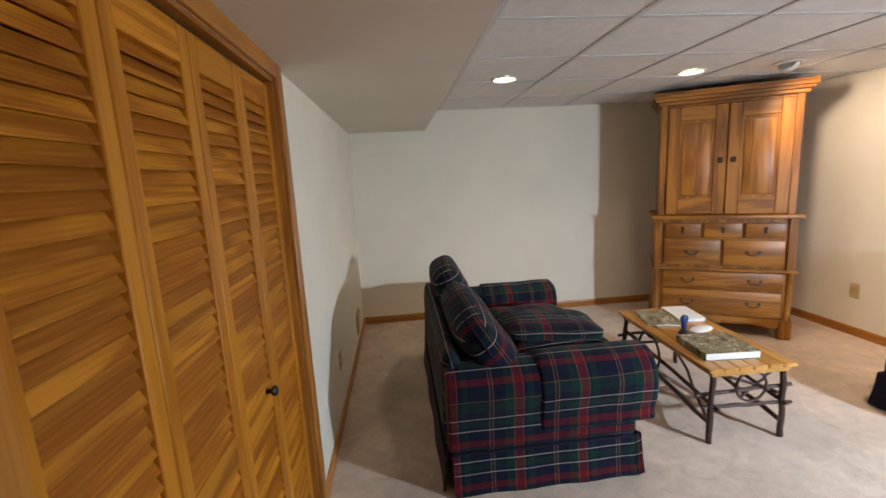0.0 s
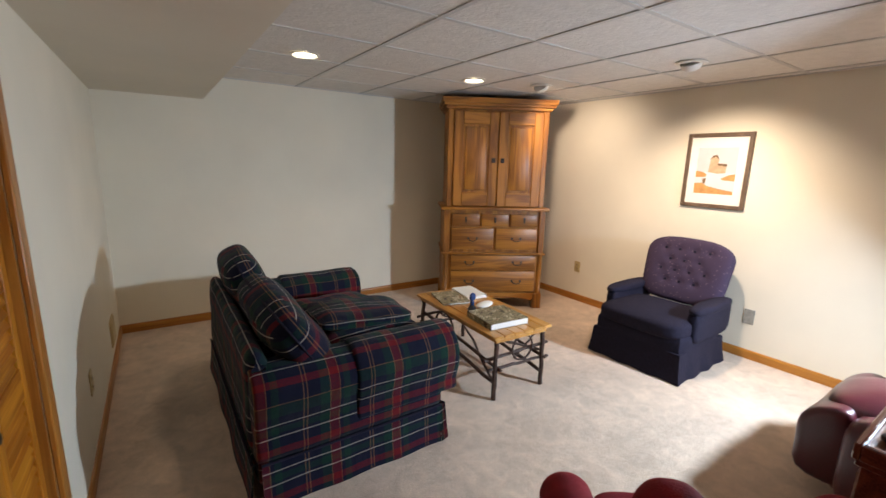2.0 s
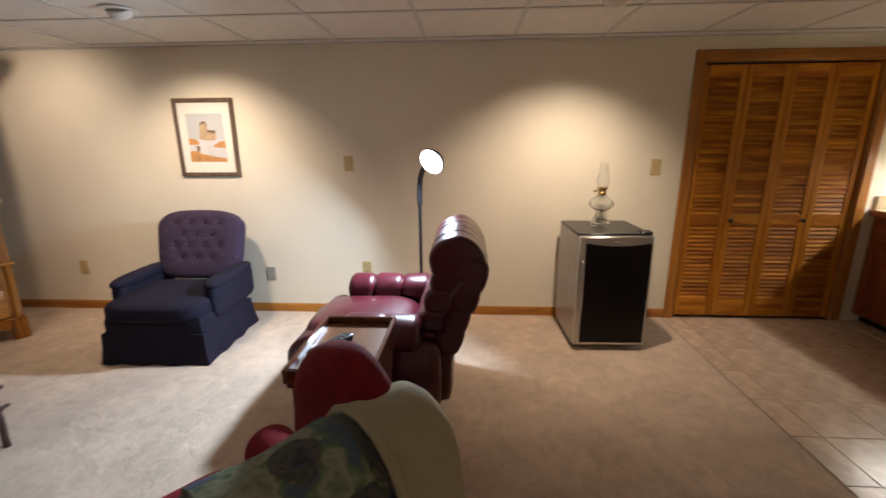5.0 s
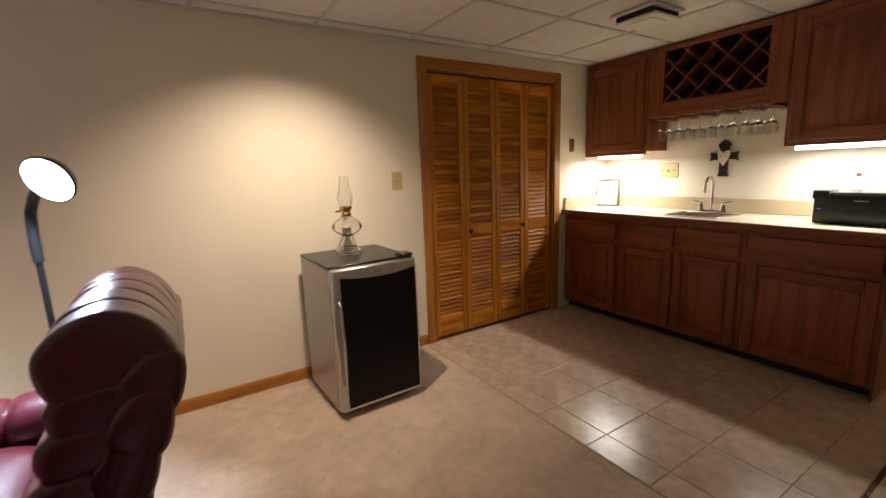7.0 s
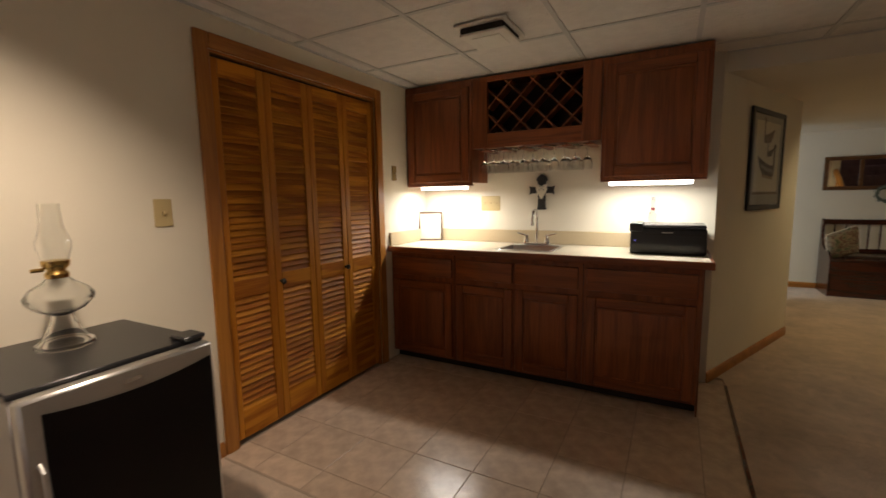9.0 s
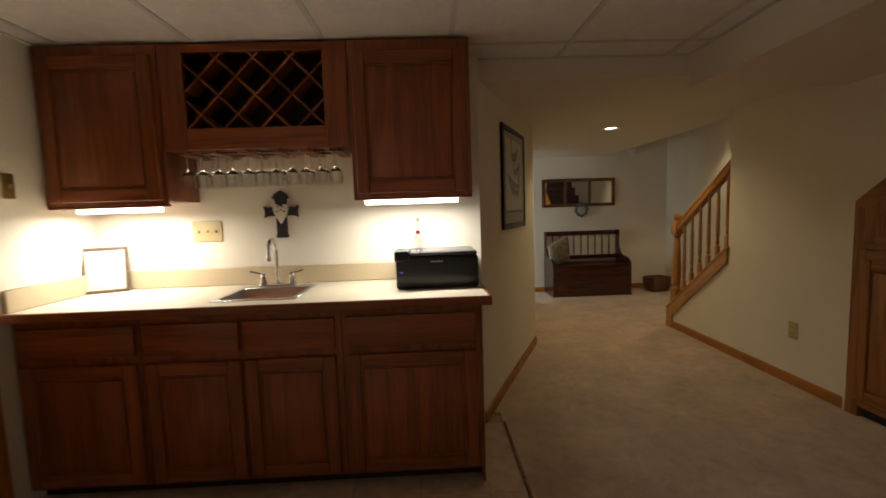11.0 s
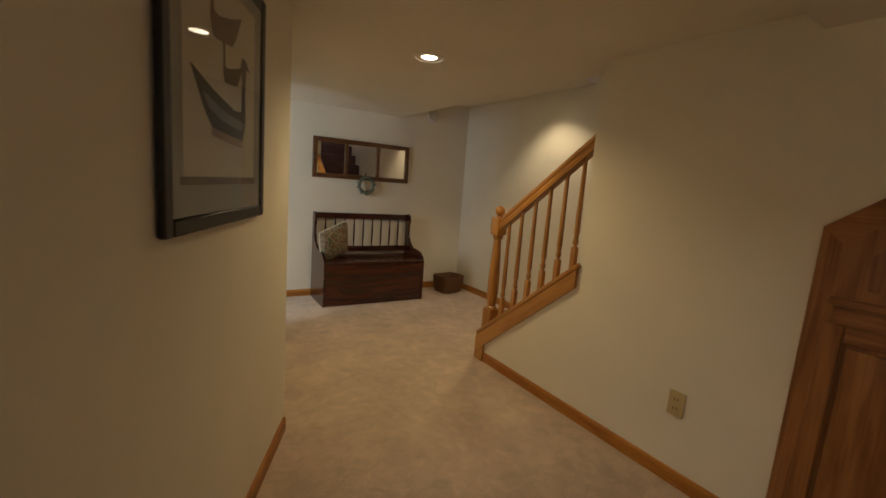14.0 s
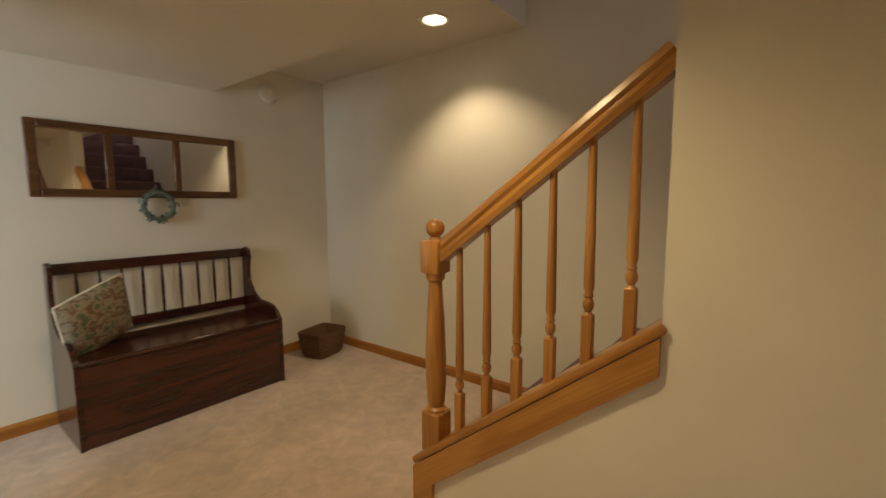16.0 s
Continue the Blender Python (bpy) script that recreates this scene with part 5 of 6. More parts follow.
def wing_chair():
    t = thing("wing_chair", "red velvet wing chair with rounded arms", "armchair", WING)
    # local: faces +y, x to its right
    part("base", soft(bmesh.new(), (0, 0.45, 0.21), (0.70, 0.64, 0.24), 9, 8), M_VELVET, t)
    for x in (-0.29, 0.29):
        for y in (0.16, 0.72):
            part("leg", lathe(bmesh.new(), [(0.018, 0), (0.03, 0.10)], 12, Matrix.Translation((x, y, 0))), M_CHERRY, t)
    part("seat_cushion", soft(bmesh.new(), (0, 0.52, 0.385), (0.58, 0.66, 0.16), 9, 14, crown=0.15), M_VELVET, t)
    slab = smoothed([(0.05, 0.14), (0.04, 0.45), (0.06, 0.72), (0.08, 0.84), (0.125, 0.905), (0.18, 0.915), (0.225, 0.88), (0.24, 0.76), (0.22, 0.40), (0.22, 0.14)], 3)
    part("backrest", puff(bmesh.new(), slab, -0.395, 0.395, 0.07, 6, 6), M_VELVET, t)
    for s in (-1, 1):
        a = part("arm", soft(bmesh.new(), (s * 0.365, 0.46, 0.34), (0.11, 0.62, 0.30), 6, 8), M_VELVET, t)
        # round-fronted roll on the arm, and the wing that rises from it
        prof = smoothed([(s * 0.37 + 0.075 * math.cos(b), 0.488 + 0.07 * math.sin(b)) for b in [k * 2 * math.pi / 10 for k in range(10)]], 3)
        bm = puff(bmesh.new(), [(-x, z) for x, z in prof], 0.20, 0.815, 0.06, 7, 4)
        part("arm_roll", moved(bm, Matrix.Rotation(radians(90), 4, "Z")), M_VELVET, a)
        # the wing with the throw over it bulges, the other has flattened
        wing = smoothed([(0.12, 0.46), (0.10, 0.66), (0.11, 0.80), (0.14, 0.895), (0.19, 0.96), (0.265, 1.002), (0.35, 0.985), (0.41, 0.92), (0.435, 0.81), (0.445, 0.68), (0.46, 0.55), (0.42, 0.47), (0.25, 0.44)] if s > 0 else [(0.12, 0.46), (0.11, 0.66), (0.13, 0.80), (0.18, 0.90), (0.245, 0.948), (0.30, 0.935), (0.335, 0.86), (0.35, 0.75), (0.37, 0.64), (0.42, 0.55), (0.40, 0.47), (0.25, 0.44)], 3)
        part("wing", puff(bmesh.new(), wing, s * 0.335 - 0.056, s * 0.335 + 0.056, 0.05, 8, 1), M_VELVET, t)


wing_chair()


def throw():
    """A woven throw hung over the chair's back, its end folded back to the plain side."""
    t = thing("throw_blanket", "woven tapestry throw draped over the wing chair's back", "blanket", WING)
    prof = [(0.250, 0.62), (0.256, 0.72), (0.252, 0.81), (0.238, 0.875), (0.215, 0.905), (0.185, 0.922), (0.15, 0.922), (0.115, 0.908), (0.082, 0.875), (0.062, 0.83), (0.048, 0.76), (0.034, 0.67), (0.026, 0.56), (0.03, 0.45)]

    def sheet(x0, x1, lift, n, prof, end=None, slant=0.0):
        """Cloth over the back from x0 to x1; end: where it turns down round the back's corner."""
        bm = bmesh.new()
        top, bot = [], []
        K = len(prof)
        for i in range(n + 1):
            x = x0 + (x1 - x0) * i / n
            ra, rb = [], []
            for k, (y, z) in enumerate(prof):
                px = x + slant * (k - 6) / 6
                w = 0.006 * noise.noise(Vector((px * 9, k * 0.5, 3.0))) + 0.003 * math.sin(px * 26 + k * 0.5)
                a = (Vector((y, z)) - Vector((0.15, 0.76))).normalized()
                inn = 0.0
                if end and px > end - 0.08:
                    e = min(1.0, (px - end + 0.08) / 0.08)
                    inn = 0.075 * (1 - (1 - e * e) ** 0.5)
                for row, o in ((ra, lift + 0.008), (rb, lift)):
                    row.append(bm.verts.new((px, y + a.x * (o + w - inn), z + a.y * (o + w - inn))))
            top.append(ra)
            bot.append(rb)
        for i in range(n):
            for k in range(K - 1):
                bm.faces.new((top[i][k], top[i + 1][k], top[i + 1][k + 1], top[i][k + 1]))
                bm.faces.new((bot[i][k], bot[i][k + 1], bot[i + 1][k + 1], bot[i + 1][k]))
            bm.faces.new((top[i][0], bot[i][0], bot[i + 1][0], top[i + 1][0]))
            bm.faces.new((top[i][-1], top[i + 1][-1], bot[i + 1][-1], bot[i][-1]))
        for i in (0, n):
            for k in range(K - 1):
                bm.faces.new((top[i][k], top[i][k + 1], bot[i][k + 1], bot[i][k]))
        return bm
    part("patterned_side", sheet(-0.34, 0.31, 0.004, 34, prof), M_THROW, t, smooth=60)
    part("folded_reverse", sheet(0.275, 0.445, 0.014, 22, prof[1:], 0.445), M_THROWB, t, "plain tan reverse folded over", smooth=60)
    part("fold_edge", tube(bmesh.new(), [(0.274, y + (Vector((y, z)) - Vector((0.15, 0.76))).normalized().x * 0.018, z + (Vector((y, z)) - Vector((0.15, 0.76))).normalized().y * 0.018) for y, z in prof[1:]], 0.009, 8), M_THROWB, t)
    part("motif", sheet(0.03, 0.24, 0.0088, 14, prof[3:9]), M_THROWG, t, "green and blue woven motif", smooth=60)
    for i, x in enumerate((-0.285, -0.245, -0.205, -0.165, -0.125, -0.085)):
        part("stripe", sheet(x, x + 0.026, 0.0092, 4, prof[1:12], slant=0.03), M_BROWN if i % 2 else M_MATB, t, smooth=60)
    for x in (0.03, 0.075, 0.12, 0.165):
        part("woven_line", sheet(x, x + 0.005, 0.0092, 1, prof[9:]), M_BLACK, t, smooth=60)
    for k in range(9, 13):
        part("woven_line", sheet(-0.03, 0.21, 0.0094, 12, [prof[k], (prof[k][0], prof[k][1] - 0.005)]), M_BLACK, t, smooth=60)


throw()


# ---- kitchen corner ----
def panel_door(parent, name, x0, x1, z0, z1, y, fw=0.055, label=""):
    """A framed door with a raised panel, facing +y at y."""
    d = part(name, bbox(x0, x1, y - 0.019, y - 0.010, z0, z1, 0.002), M_CAB, parent, label)
    part("stile", bbox(x0, x0 + fw, y - 0.012, y, z0, z1, 0.004), M_CAB, d)
    part("stile", bbox(x1 - fw, x1, y - 0.012, y, z0, z1, 0.004), M_CAB, d)
    part("rail", bbox(x0 + fw, x1 - fw, y - 0.012, y - 0.001, z0, z0 + fw, 0.004), M_CABX, d)
    part("rail", bbox(x0 + fw, x1 - fw, y - 0.012, y - 0.001, z1 - fw, z1, 0.004), M_CABX, d)
    part("raised_panel", bbox(x0 + fw + 0.012, x1 - fw - 0.012, y - 0.012, y - 0.003, z0 + fw + 0.012, z1 - fw - 0.012, 0.007, 2), M_CAB, d)
    return d


def base_cabinet(x0, x1, doors):
    t = thing("base_cabinet", "dark oak base cabinet with drawer front and paneled door", "cabinet", group="base cabinets")
    part("body", bbox(x0 + 0.001, x1 - 0.001, YK + 0.002, -3.225, 0.066, 0.838, 0.002), M_CAB, t)
    part("toe_kick", bbox(x0 + 0.001, x1 - 0.001, YK + 0.002, -3.29, 0.0, 0.065), M_DARK, t, "black recessed toe kick")
    for a, b in doors:
        part("drawer_front", bbox(a, b, -3.225, -3.205, 0.665, 0.80, 0.006, 2), M_CABX, t)
        panel_door(t, "door", a, b, 0.085, 0.628, -3.205)
    return t


base_cabinet(3.07, XE - 0.002, [(3.09, 3.59)])
base_cabinet(2.20, 3.07, [(2.645, 3.055), (2.228, 2.625)])
t = base_cabinet(1.585, 2.20, [(1.605, 2.178)])
t["label"] = "wide dark oak base cabinet with a finished end panel"
part("end_panel", bbox(1.577, 1.586, YK + 0.002, -3.22, 0.0, 0.838, 0.002), M_CAB, t)

t = thing("countertop", "cream laminate countertop with a dark oak front edge", "countertop")
CZ0, CZ1 = 0.839, 0.875
SX0, SX1, SY0, SY1 = 2.42, 2.78, -3.60, -3.29
bm = bmesh.new()
for a in ((1.553, SX0, YK + 0.001, -3.192), (SX1, XE - 0.001, YK + 0.001, -3.192), (SX0, SX1, YK + 0.001, SY0), (SX0, SX1, SY1, -3.192)):
    box(bm, *a, CZ0, CZ1)
part("worktop", bm, M_COUNTER, t)
part("front_edge", bbox(1.535, XE - 0.001, -3.192, -3.174, CZ0 - 0.004, CZ1 + 0.0005, 0.003), M_CABX, t, "dark oak edge strip")
part("end_edge", bbox(1.535, 1.553, YK + 0.001, -3.192, CZ0 - 0.004, CZ1 + 0.0005, 0.003), M_CAB, t, "dark oak edge strip")
part("backsplash", bbox(1.553, XE - 0.02, YK + 0.001, YK + 0.02, CZ1, CZ1 + 0.10, 0.004), M_SPLASH, t, "tan laminate backsplash")
part("side_splash", bbox(XE - 0.02, XE - 0.001, YK + 0.001, -3.20, CZ1, CZ1 + 0.10, 0.004), M_SPLASH, t, "tan laminate backsplash")

t = thing("sink", "small stainless steel bar sink in the countertop", "sink")
bm = bmesh.new()
for a in ((SX0 - 0.012, SX1 + 0.012, SY0 - 0.05, SY0 + 0.012), (SX0 - 0.012, SX1 + 0.012, SY1 - 0.012, SY1 + 0.012), (SX0 - 0.012, SX0 + 0.012, SY0 + 0.012, SY1 - 0.012), (SX1 - 0.012, SX1 + 0.012, SY0 + 0.012, SY1 - 0.012)):
    box(bm, *a, CZ1 - 0.001, CZ1 + 0.005, 0.002)
part("rim", bm, M_STEEL, t)
bm = bmesh.new()
for a in ((SX0 + 0.004, SX1 - 0.004, SY0 + 0.004, SY1 - 0.004, 0.735, 0.74), (SX0 + 0.004, SX0 + 0.01, SY0 + 0.004, SY1 - 0.004, 0.74, CZ1), (SX1 - 0.01, SX1 - 0.004, SY0 + 0.004, SY1 - 0.004, 0.74, CZ1), (SX0 + 0.01, SX1 - 0.01, SY0 + 0.004, SY0 + 0.01, 0.74, CZ1), (SX0 + 0.01, SX1 - 0.01, SY1 - 0.01, SY1 - 0.004, 0.74, CZ1)):
    box(bm, *a)
part("basin", bm, M_STEEL, t)
part("drain", lathe(bmesh.new(), [(0.035, 0.741), (0.03, 0.743), (0, 0.742)], 18, Matrix.Translation((2.6, -3.45, 0))), M_CHROME, t)
t = thing("faucet", "chrome gooseneck bar faucet with two lever handles", "faucet", Matrix.Translation((2.605, -3.625, CZ1 + 0.005)))
part("base", soft(bmesh.new(), (0, 0, 0.009), (0.20, 0.045, 0.018), 4, 8), M_CHROME, t)
arc = [(0, 0, 0.01), (0, 0, 0.17)] + [(0, 0.055 - 0.055 * math.cos(a), 0.19 + 0.06 * math.sin(a)) for a in [i * math.pi / 10 for i in range(11)]] + [(0, 0.112, 0.165)]
part("spout", tube(bmesh.new(), arc, 0.0105, 12), M_CHROME, t)
part("spout_tip", cyl(bmesh.new(), (0, 0.112, 0.168), (0, 0.113, 0.145), 0.013), M_CHROME, t)
for s in (-1, 1):
    v = part("valve", lathe(bmesh.new(), [(0.022, 0.015), (0.02, 0.03), (0.013, 0.06), (0.016, 0.07), (0.0, 0.078)], 16, Matrix.Translation((s * 0.075, 0, 0))), M_CHROME, t)
    part("lever", tube(bmesh.new(), [(s * 0.075, 0, 0.068), (s * 0.105, 0.005, 0.075), (s * 0.14, 0.008, 0.085)], 0.006, 8), M_CHROME, v)


def wall_cabinet(x0, x1, z0, label):
    t = thing("wall_cabinet", label, "cabinet", group="wall cabinets")
    z1 = CEIL - 0.006
    part("body", bbox(x0 + 0.001, x1 - 0.001, YK + 0.002, -3.48, z0 + 0.012, z1, 0.002), M_CAB, t)
    part("face_frame", bbox(x0 + 0.001, x1 - 0.001, -3.48, -3.466, z0, z1, 0.002), M_CAB, t)
    panel_door(t, "door", x0 + 0.022, x1 - 0.022, z0 + 0.018, z1 - 0.05, -3.447, 0.06)
    part("light_rail", bbox(x0 + 0.001, x1 - 0.001, -3.49, -3.466, z0 - 0.012, z0 + 0.0, 0.003), M_CABX, t)


wall_cabinet(3.04, XE - 0.004, 1.325, "dark oak wall cabinet with a paneled door over the counter")
wall_cabinet(1.578, 2.157, 1.325, "wide dark oak wall cabinet with a paneled door")


def wine_rack():
    t = thing("wine_rack_cabinet", "dark oak wall cabinet with a diagonal lattice wine rack", "wine rack")
    x0, x1, z0, z1 = 2.159, 3.038, 1.575, CEIL - 0.006
    a0, a1, c0, c1 = 2.275, 2.925, 1.675, 2.025
    y = -3.466
    part("frame_side", bbox(x0, a0, -3.49, y, z0, z1, 0.002), M_CAB, t)
    part("frame_side", bbox(a1, x1, -3.49, y, z0, z1, 0.002), M_CAB, t)
    part("frame_top", bbox(a0, a1, -3.49, y - 0.001, c1, z1, 0.002), M_CABX, t)
    part("frame_bottom", bbox(a0, a1, -3.49, y - 0.001, z0, c0, 0.002), M_CABX, t)
    # the shade deep in the rack is put into this board's colour
    part("inside_back", bbox(x0, x1, YK + 0.002, YK + 0.01, z0, z1), M_DARK, t, "rack back in near-black, painted as the shade inside")
    part("top_board", bbox(x0, x1, YK + 0.01, -3.49, z1 - 0.012, z1), M_CAB, t)
    part("bottom_board", bbox(x0, x1, YK + 0.01, -3.49, z0, z0 + 0.012), M_CAB, t)
    part("side_board", bbox(x0, x0 + 0.012, YK + 0.01, -3.49, z0 + 0.012, z1 - 0.012), M_CAB, t)
    part("side_board", bbox(x1 - 0.012, x1, YK + 0.01, -3.49, z0 + 0.012, z1 - 0.012), M_CAB, t)
    # lattice slats, cut at the frame
    w, h = a1 - a0, c1 - c0
    step = w / 3.75
    for s in (-1, 1):
        for k in range(-3, 9):
            pts = []
            xa = a0 + k * step if s > 0 else a1 - k * step
            # line x = xa + s * (z - c0)
            zlo, zhi = c0, c1
            if s > 0:
                zlo, zhi = max(c0, c0 + a0 - xa), min(c1, c0 + a1 - xa)
            else:
                zlo, zhi = max(c0, c0 + xa - a1), min(c1, c0 + xa - a0)
            if zhi - zlo < 0.03:
                continue
            p, q = Vector((xa + s * (zlo - c0), 0, zlo)), Vector((xa + s * (zhi - c0), 0, zhi))
            d = (q - p)
            bm = bbox(-0.005, 0.005, -0.10, 0.0, 0, d.length, 0.0)
            m = Matrix.Translation((p.x, -3.478 - (0.004 if s > 0 else 0), p.z)) @ Matrix.Rotation(math.atan2(d.x, d.z), 4, "Y")
            part("lattice_slat", moved(bm, m), M_CAB, t)
    # hanging rails for stemware
    for i in range(6):
        x = x0 + 0.07 + i * 0.144
        part("stem_rail", bbox(x - 0.028, x + 0.028, -3.70, -3.478, z0 - 0.022, z0 - 0.014, 0.002), M_CABX, t)
        part("rail_hanger", bbox(x - 0.006, x + 0.006, -3.70, -3.478, z0 - 0.014, z0, 0.001), M_CABX, t)


wine_rack()
GLASSP = [(0.032, 0.0), (0.030, -0.004), (0.005, -0.008), (0.004, -0.075), (0.012, -0.085), (0.030, -0.105), (0.034, -0.135), (0.029, -0.165), (0.0275, -0.165), (0.0325, -0.135), (0.028, -0.107), (0.0, -0.089)]
first = None
for i, x in enumerate((2.97, 2.90, 2.825, 2.755, 2.68, 2.61, 2.54, 2.465, 2.395, 2.325, 2.25)):
    for j, y in enumerate((-3.53, -3.63)):
        if i in (7, 10) and j:
            continue
        m = Matrix.Translation((x, y, 1.567))
        if first is None:
            first = thing("wine_glass", "clear stemmed glass hanging upside down from the rack", "wine glass", m, group="hanging wine glasses")
            part("glass", lathe(bmesh.new(), GLASSP, 18), M_GLASS, first)
        else:
            copy_thing(first, m)

for nm, x0, x1 in (("a", 3.10, 3.50), ("b", 1.645, 2.11)):
    t = thing("under_cabinet_light", "lit fluorescent strip under the wall cabinet", "cabinet light", group="under cabinet lights")
    part("housing", bbox(x0 - 0.01, x1 + 0.01, -3.53, -3.497, 1.312, 1.336, 0.003), M_WHITE, t)
    part("tube", bbox(x0, x1, -3.527, -3.494, 1.289, 1.313, 0.008, 2), M_TUBE, t, "glowing tube cover")

t = thing("framed_certificate", "small framed certificate leaning on the backsplash", "picture frame", pose(3.515, -3.655, CZ1 + 0.001, 0, 0, -154) @ pose(0, 0, 0, -10, 0, 0))
part("backing", bbox(-0.095, 0.095, 0.0, 0.008, 0.0, 0.235), M_FRAMEBR, t)
part("print", bbox(-0.085, 0.085, -0.002, 0.0, 0.01, 0.225), M_LINEN, t)
for a in ((-0.10, -0.086, 0, 0.24), (0.086, 0.10, 0, 0.24)):
    part("frame_side", bbox(a[0], a[1], -0.009, 0.009, a[2], a[3], 0.002), M_FRAMEBR, t)
for a in ((0.0, 0.014), (0.226, 0.24)):
    part("frame_rail", bbox(-0.086, 0.086, -0.009, 0.009, a[0], a[1], 0.002), M_FRAMEBR, t)
part("print_panel", bbox(-0.05, 0.05, -0.003, -0.002, 0.07, 0.16), M_PAPER, t)

t = thing("wall_cross", "dark decorative wall cross with a pale heart", "wall cross", pose(2.605, YK + 0.001, 1.255, 0, 0, 180))
cr = [(-0.028, -0.125), (0.028, -0.125), (0.036, -0.118), (0.028, -0.105), (0.028, -0.005), (0.075, -0.005), (0.092, -0.014), (0.086, 0.018), (0.094, 0.05), (0.075, 0.042), (0.03, 0.045), (0.03, 0.085), (0.045, 0.09), (0.03, 0.115), (0.0, 0.135), (-0.03, 0.115), (-0.045, 0.09), (-0.03, 0.085), (-0.03, 0.045), (-0.075, 0.042), (-0.094, 0.05), (-0.086, 0.018), (-0.092, -0.014), (-0.075, -0.005), (-0.028, -0.005), (-0.028, -0.105), (-0.036, -0.118)]
part("cross", extrude(bmesh.new(), cr, 1, -0.016, 0.0), M_BLACK, t)
he = [(0, -0.05), (0.03, -0.005), (0.042, 0.03), (0.038, 0.055), (0.02, 0.06), (0, 0.045), (-0.02, 0.06), (-0.038, 0.055), (-0.042, 0.03), (-0.03, -0.005)]
part("heart", extrude(bmesh.new(), he, 1, -0.024, -0.016), M_PAPER, t, "pale heart with dark dots")
for x, z in ((0.0, 0.03), (0.018, 0.02), (-0.018, 0.02), (0.012, 0.045), (-0.012, 0.045)):
    part("dot", lathe(bmesh.new(), [(0.005, 0), (0.0, 0.002)], 8, Matrix.Translation((x, -0.024, z)) @ Matrix.Rotation(radians(90), 4, "X")), M_BLACK, t)

t = thing("printer", "black flatbed printer with a glossy grey lid on the counter", "printer", pose(1.765, -3.55, CZ1 + 0.001, 0, 0, 180))
part("body", bbox(-0.20, 0.20, -0.145, 0.15, 0.0, 0.155, 0.012, 2), M_BLACK, t)
part("lid", bbox(-0.15, 0.197, -0.14, 0.148, 0.157, 0.175, 0.008, 2), mat("printer_lid_gloss", (0.05, 0.05, 0.055), 0.22, var=0.03, bump=0.0), t, "glossy dark grey lid")
part("control_panel", bbox(-0.204, -0.13, -0.16, 0.0, 0.135, 0.187, 0.006), M_BLACK, t)
part("output_slot", bbox(-0.12, 0.196, -0.1465, -0.145, 0.118, 0.121), M_DARK, t)
part("badge", bbox(-0.03, 0.03, -0.1475, -0.145, 0.128, 0.134), M_STEEL, t)
part("status_light", bbox(-0.18, -0.165, -0.1475, -0.145, 0.08, 0.083), mat("blue_led", (0.1, 0.1, 0.4), 0.4, var=0, bump=0, emit=(0.15, 0.15, 1.0), estr=1.5), t, "small blue status light")

t = thing("glass_bottle", "clear decanter bottle with a red and black ribbon", "bottle", pose(1.86, -3.70, CZ1 + 0.001))
part("bottle", lathe(bmesh.new(), [(0.024, 0), (0.028, 0.008), (0.028, 0.05), (0.024, 0.13), (0.017, 0.175), (0.022, 0.20), (0.022, 0.222), (0.011, 0.248), (0.0085, 0.305), (0.011, 0.308), (0.011, 0.316), (0.0, 0.317)], 22), M_GLASS, t)
part("stopper", lathe(bmesh.new(), [(0.008, 0.317), (0.009, 0.325), (0.009, 0.336), (0.0, 0.341)], 14), M_GREY, t)
part("ribbon", lathe(bmesh.new(), [(0.0115, 0.252), (0.0105, 0.268)], 18), M_RED, t, "dark red ribbon")

# ---- wine fridge and oil lamp ----
t = thing("wine_fridge", "small steel wine fridge with a black glass door", "fridge", pose(3.01, -1.172, 0, 0, 0, 1.5))
part("cabinet", bbox(0.05, 0.52, -0.235, 0.235, 0.03, 0.785, 0.006), mat("grey_sheet_steel", (0.42, 0.40, 0.38), 0.38, metal=0.5, var=0.05, bump=0.03), t, "grey painted side walls")
part("top_panel", bbox(0.05, 0.52, -0.237, 0.237, 0.785, 0.80, 0.004), M_BLACK, t, "glossy black top")
d = part("door", bbox(0.0, 0.045, -0.235, 0.235, 0.04, 0.79, 0.008), M_STEEL, t, "steel framed door")
pts = [(-0.22, 0.062), (0.195, 0.062)] + [(0.195 - i * 0.0415, 0.748 - 0.020 * (1 - ((i - 5) / 5) ** 2)) for i in range(11)]
part("glass_panel", extrude(bmesh.new(), pts, 0, -0.004, 0.0), M_BLACKGL, d, "black glass panel")
part("handle", tube(bmesh.new(), [(-0.002, 0.21, 0.63), (-0.026, 0.21, 0.62), (-0.028, 0.206, 0.4), (-0.026, 0.21, 0.20), (-0.002, 0.21, 0.19)], 0.007, 10), M_STEEL, d)
part("logo_badge", bbox(-0.003, 0.0, -0.022, 0.022, 0.752, 0.764), M_CHROME, d)
for y in (-0.2, 0.2):
    for x in (0.09, 0.48):
        part("foot", lathe(bmesh.new(), [(0.02, 0), (0.018, 0.032)], 12, Matrix.Translation((x, y, 0))), M_BLACK, t)
part("hinge_cover", bbox(0.03, 0.11, -0.235, -0.165, 0.80, 0.815, 0.005), M_BLACK, t)
t = thing("oil_lamp", "clear glass oil lamp with a brass burner and tall chimney", "oil lamp", pose(3.365, -1.16, 0.80))
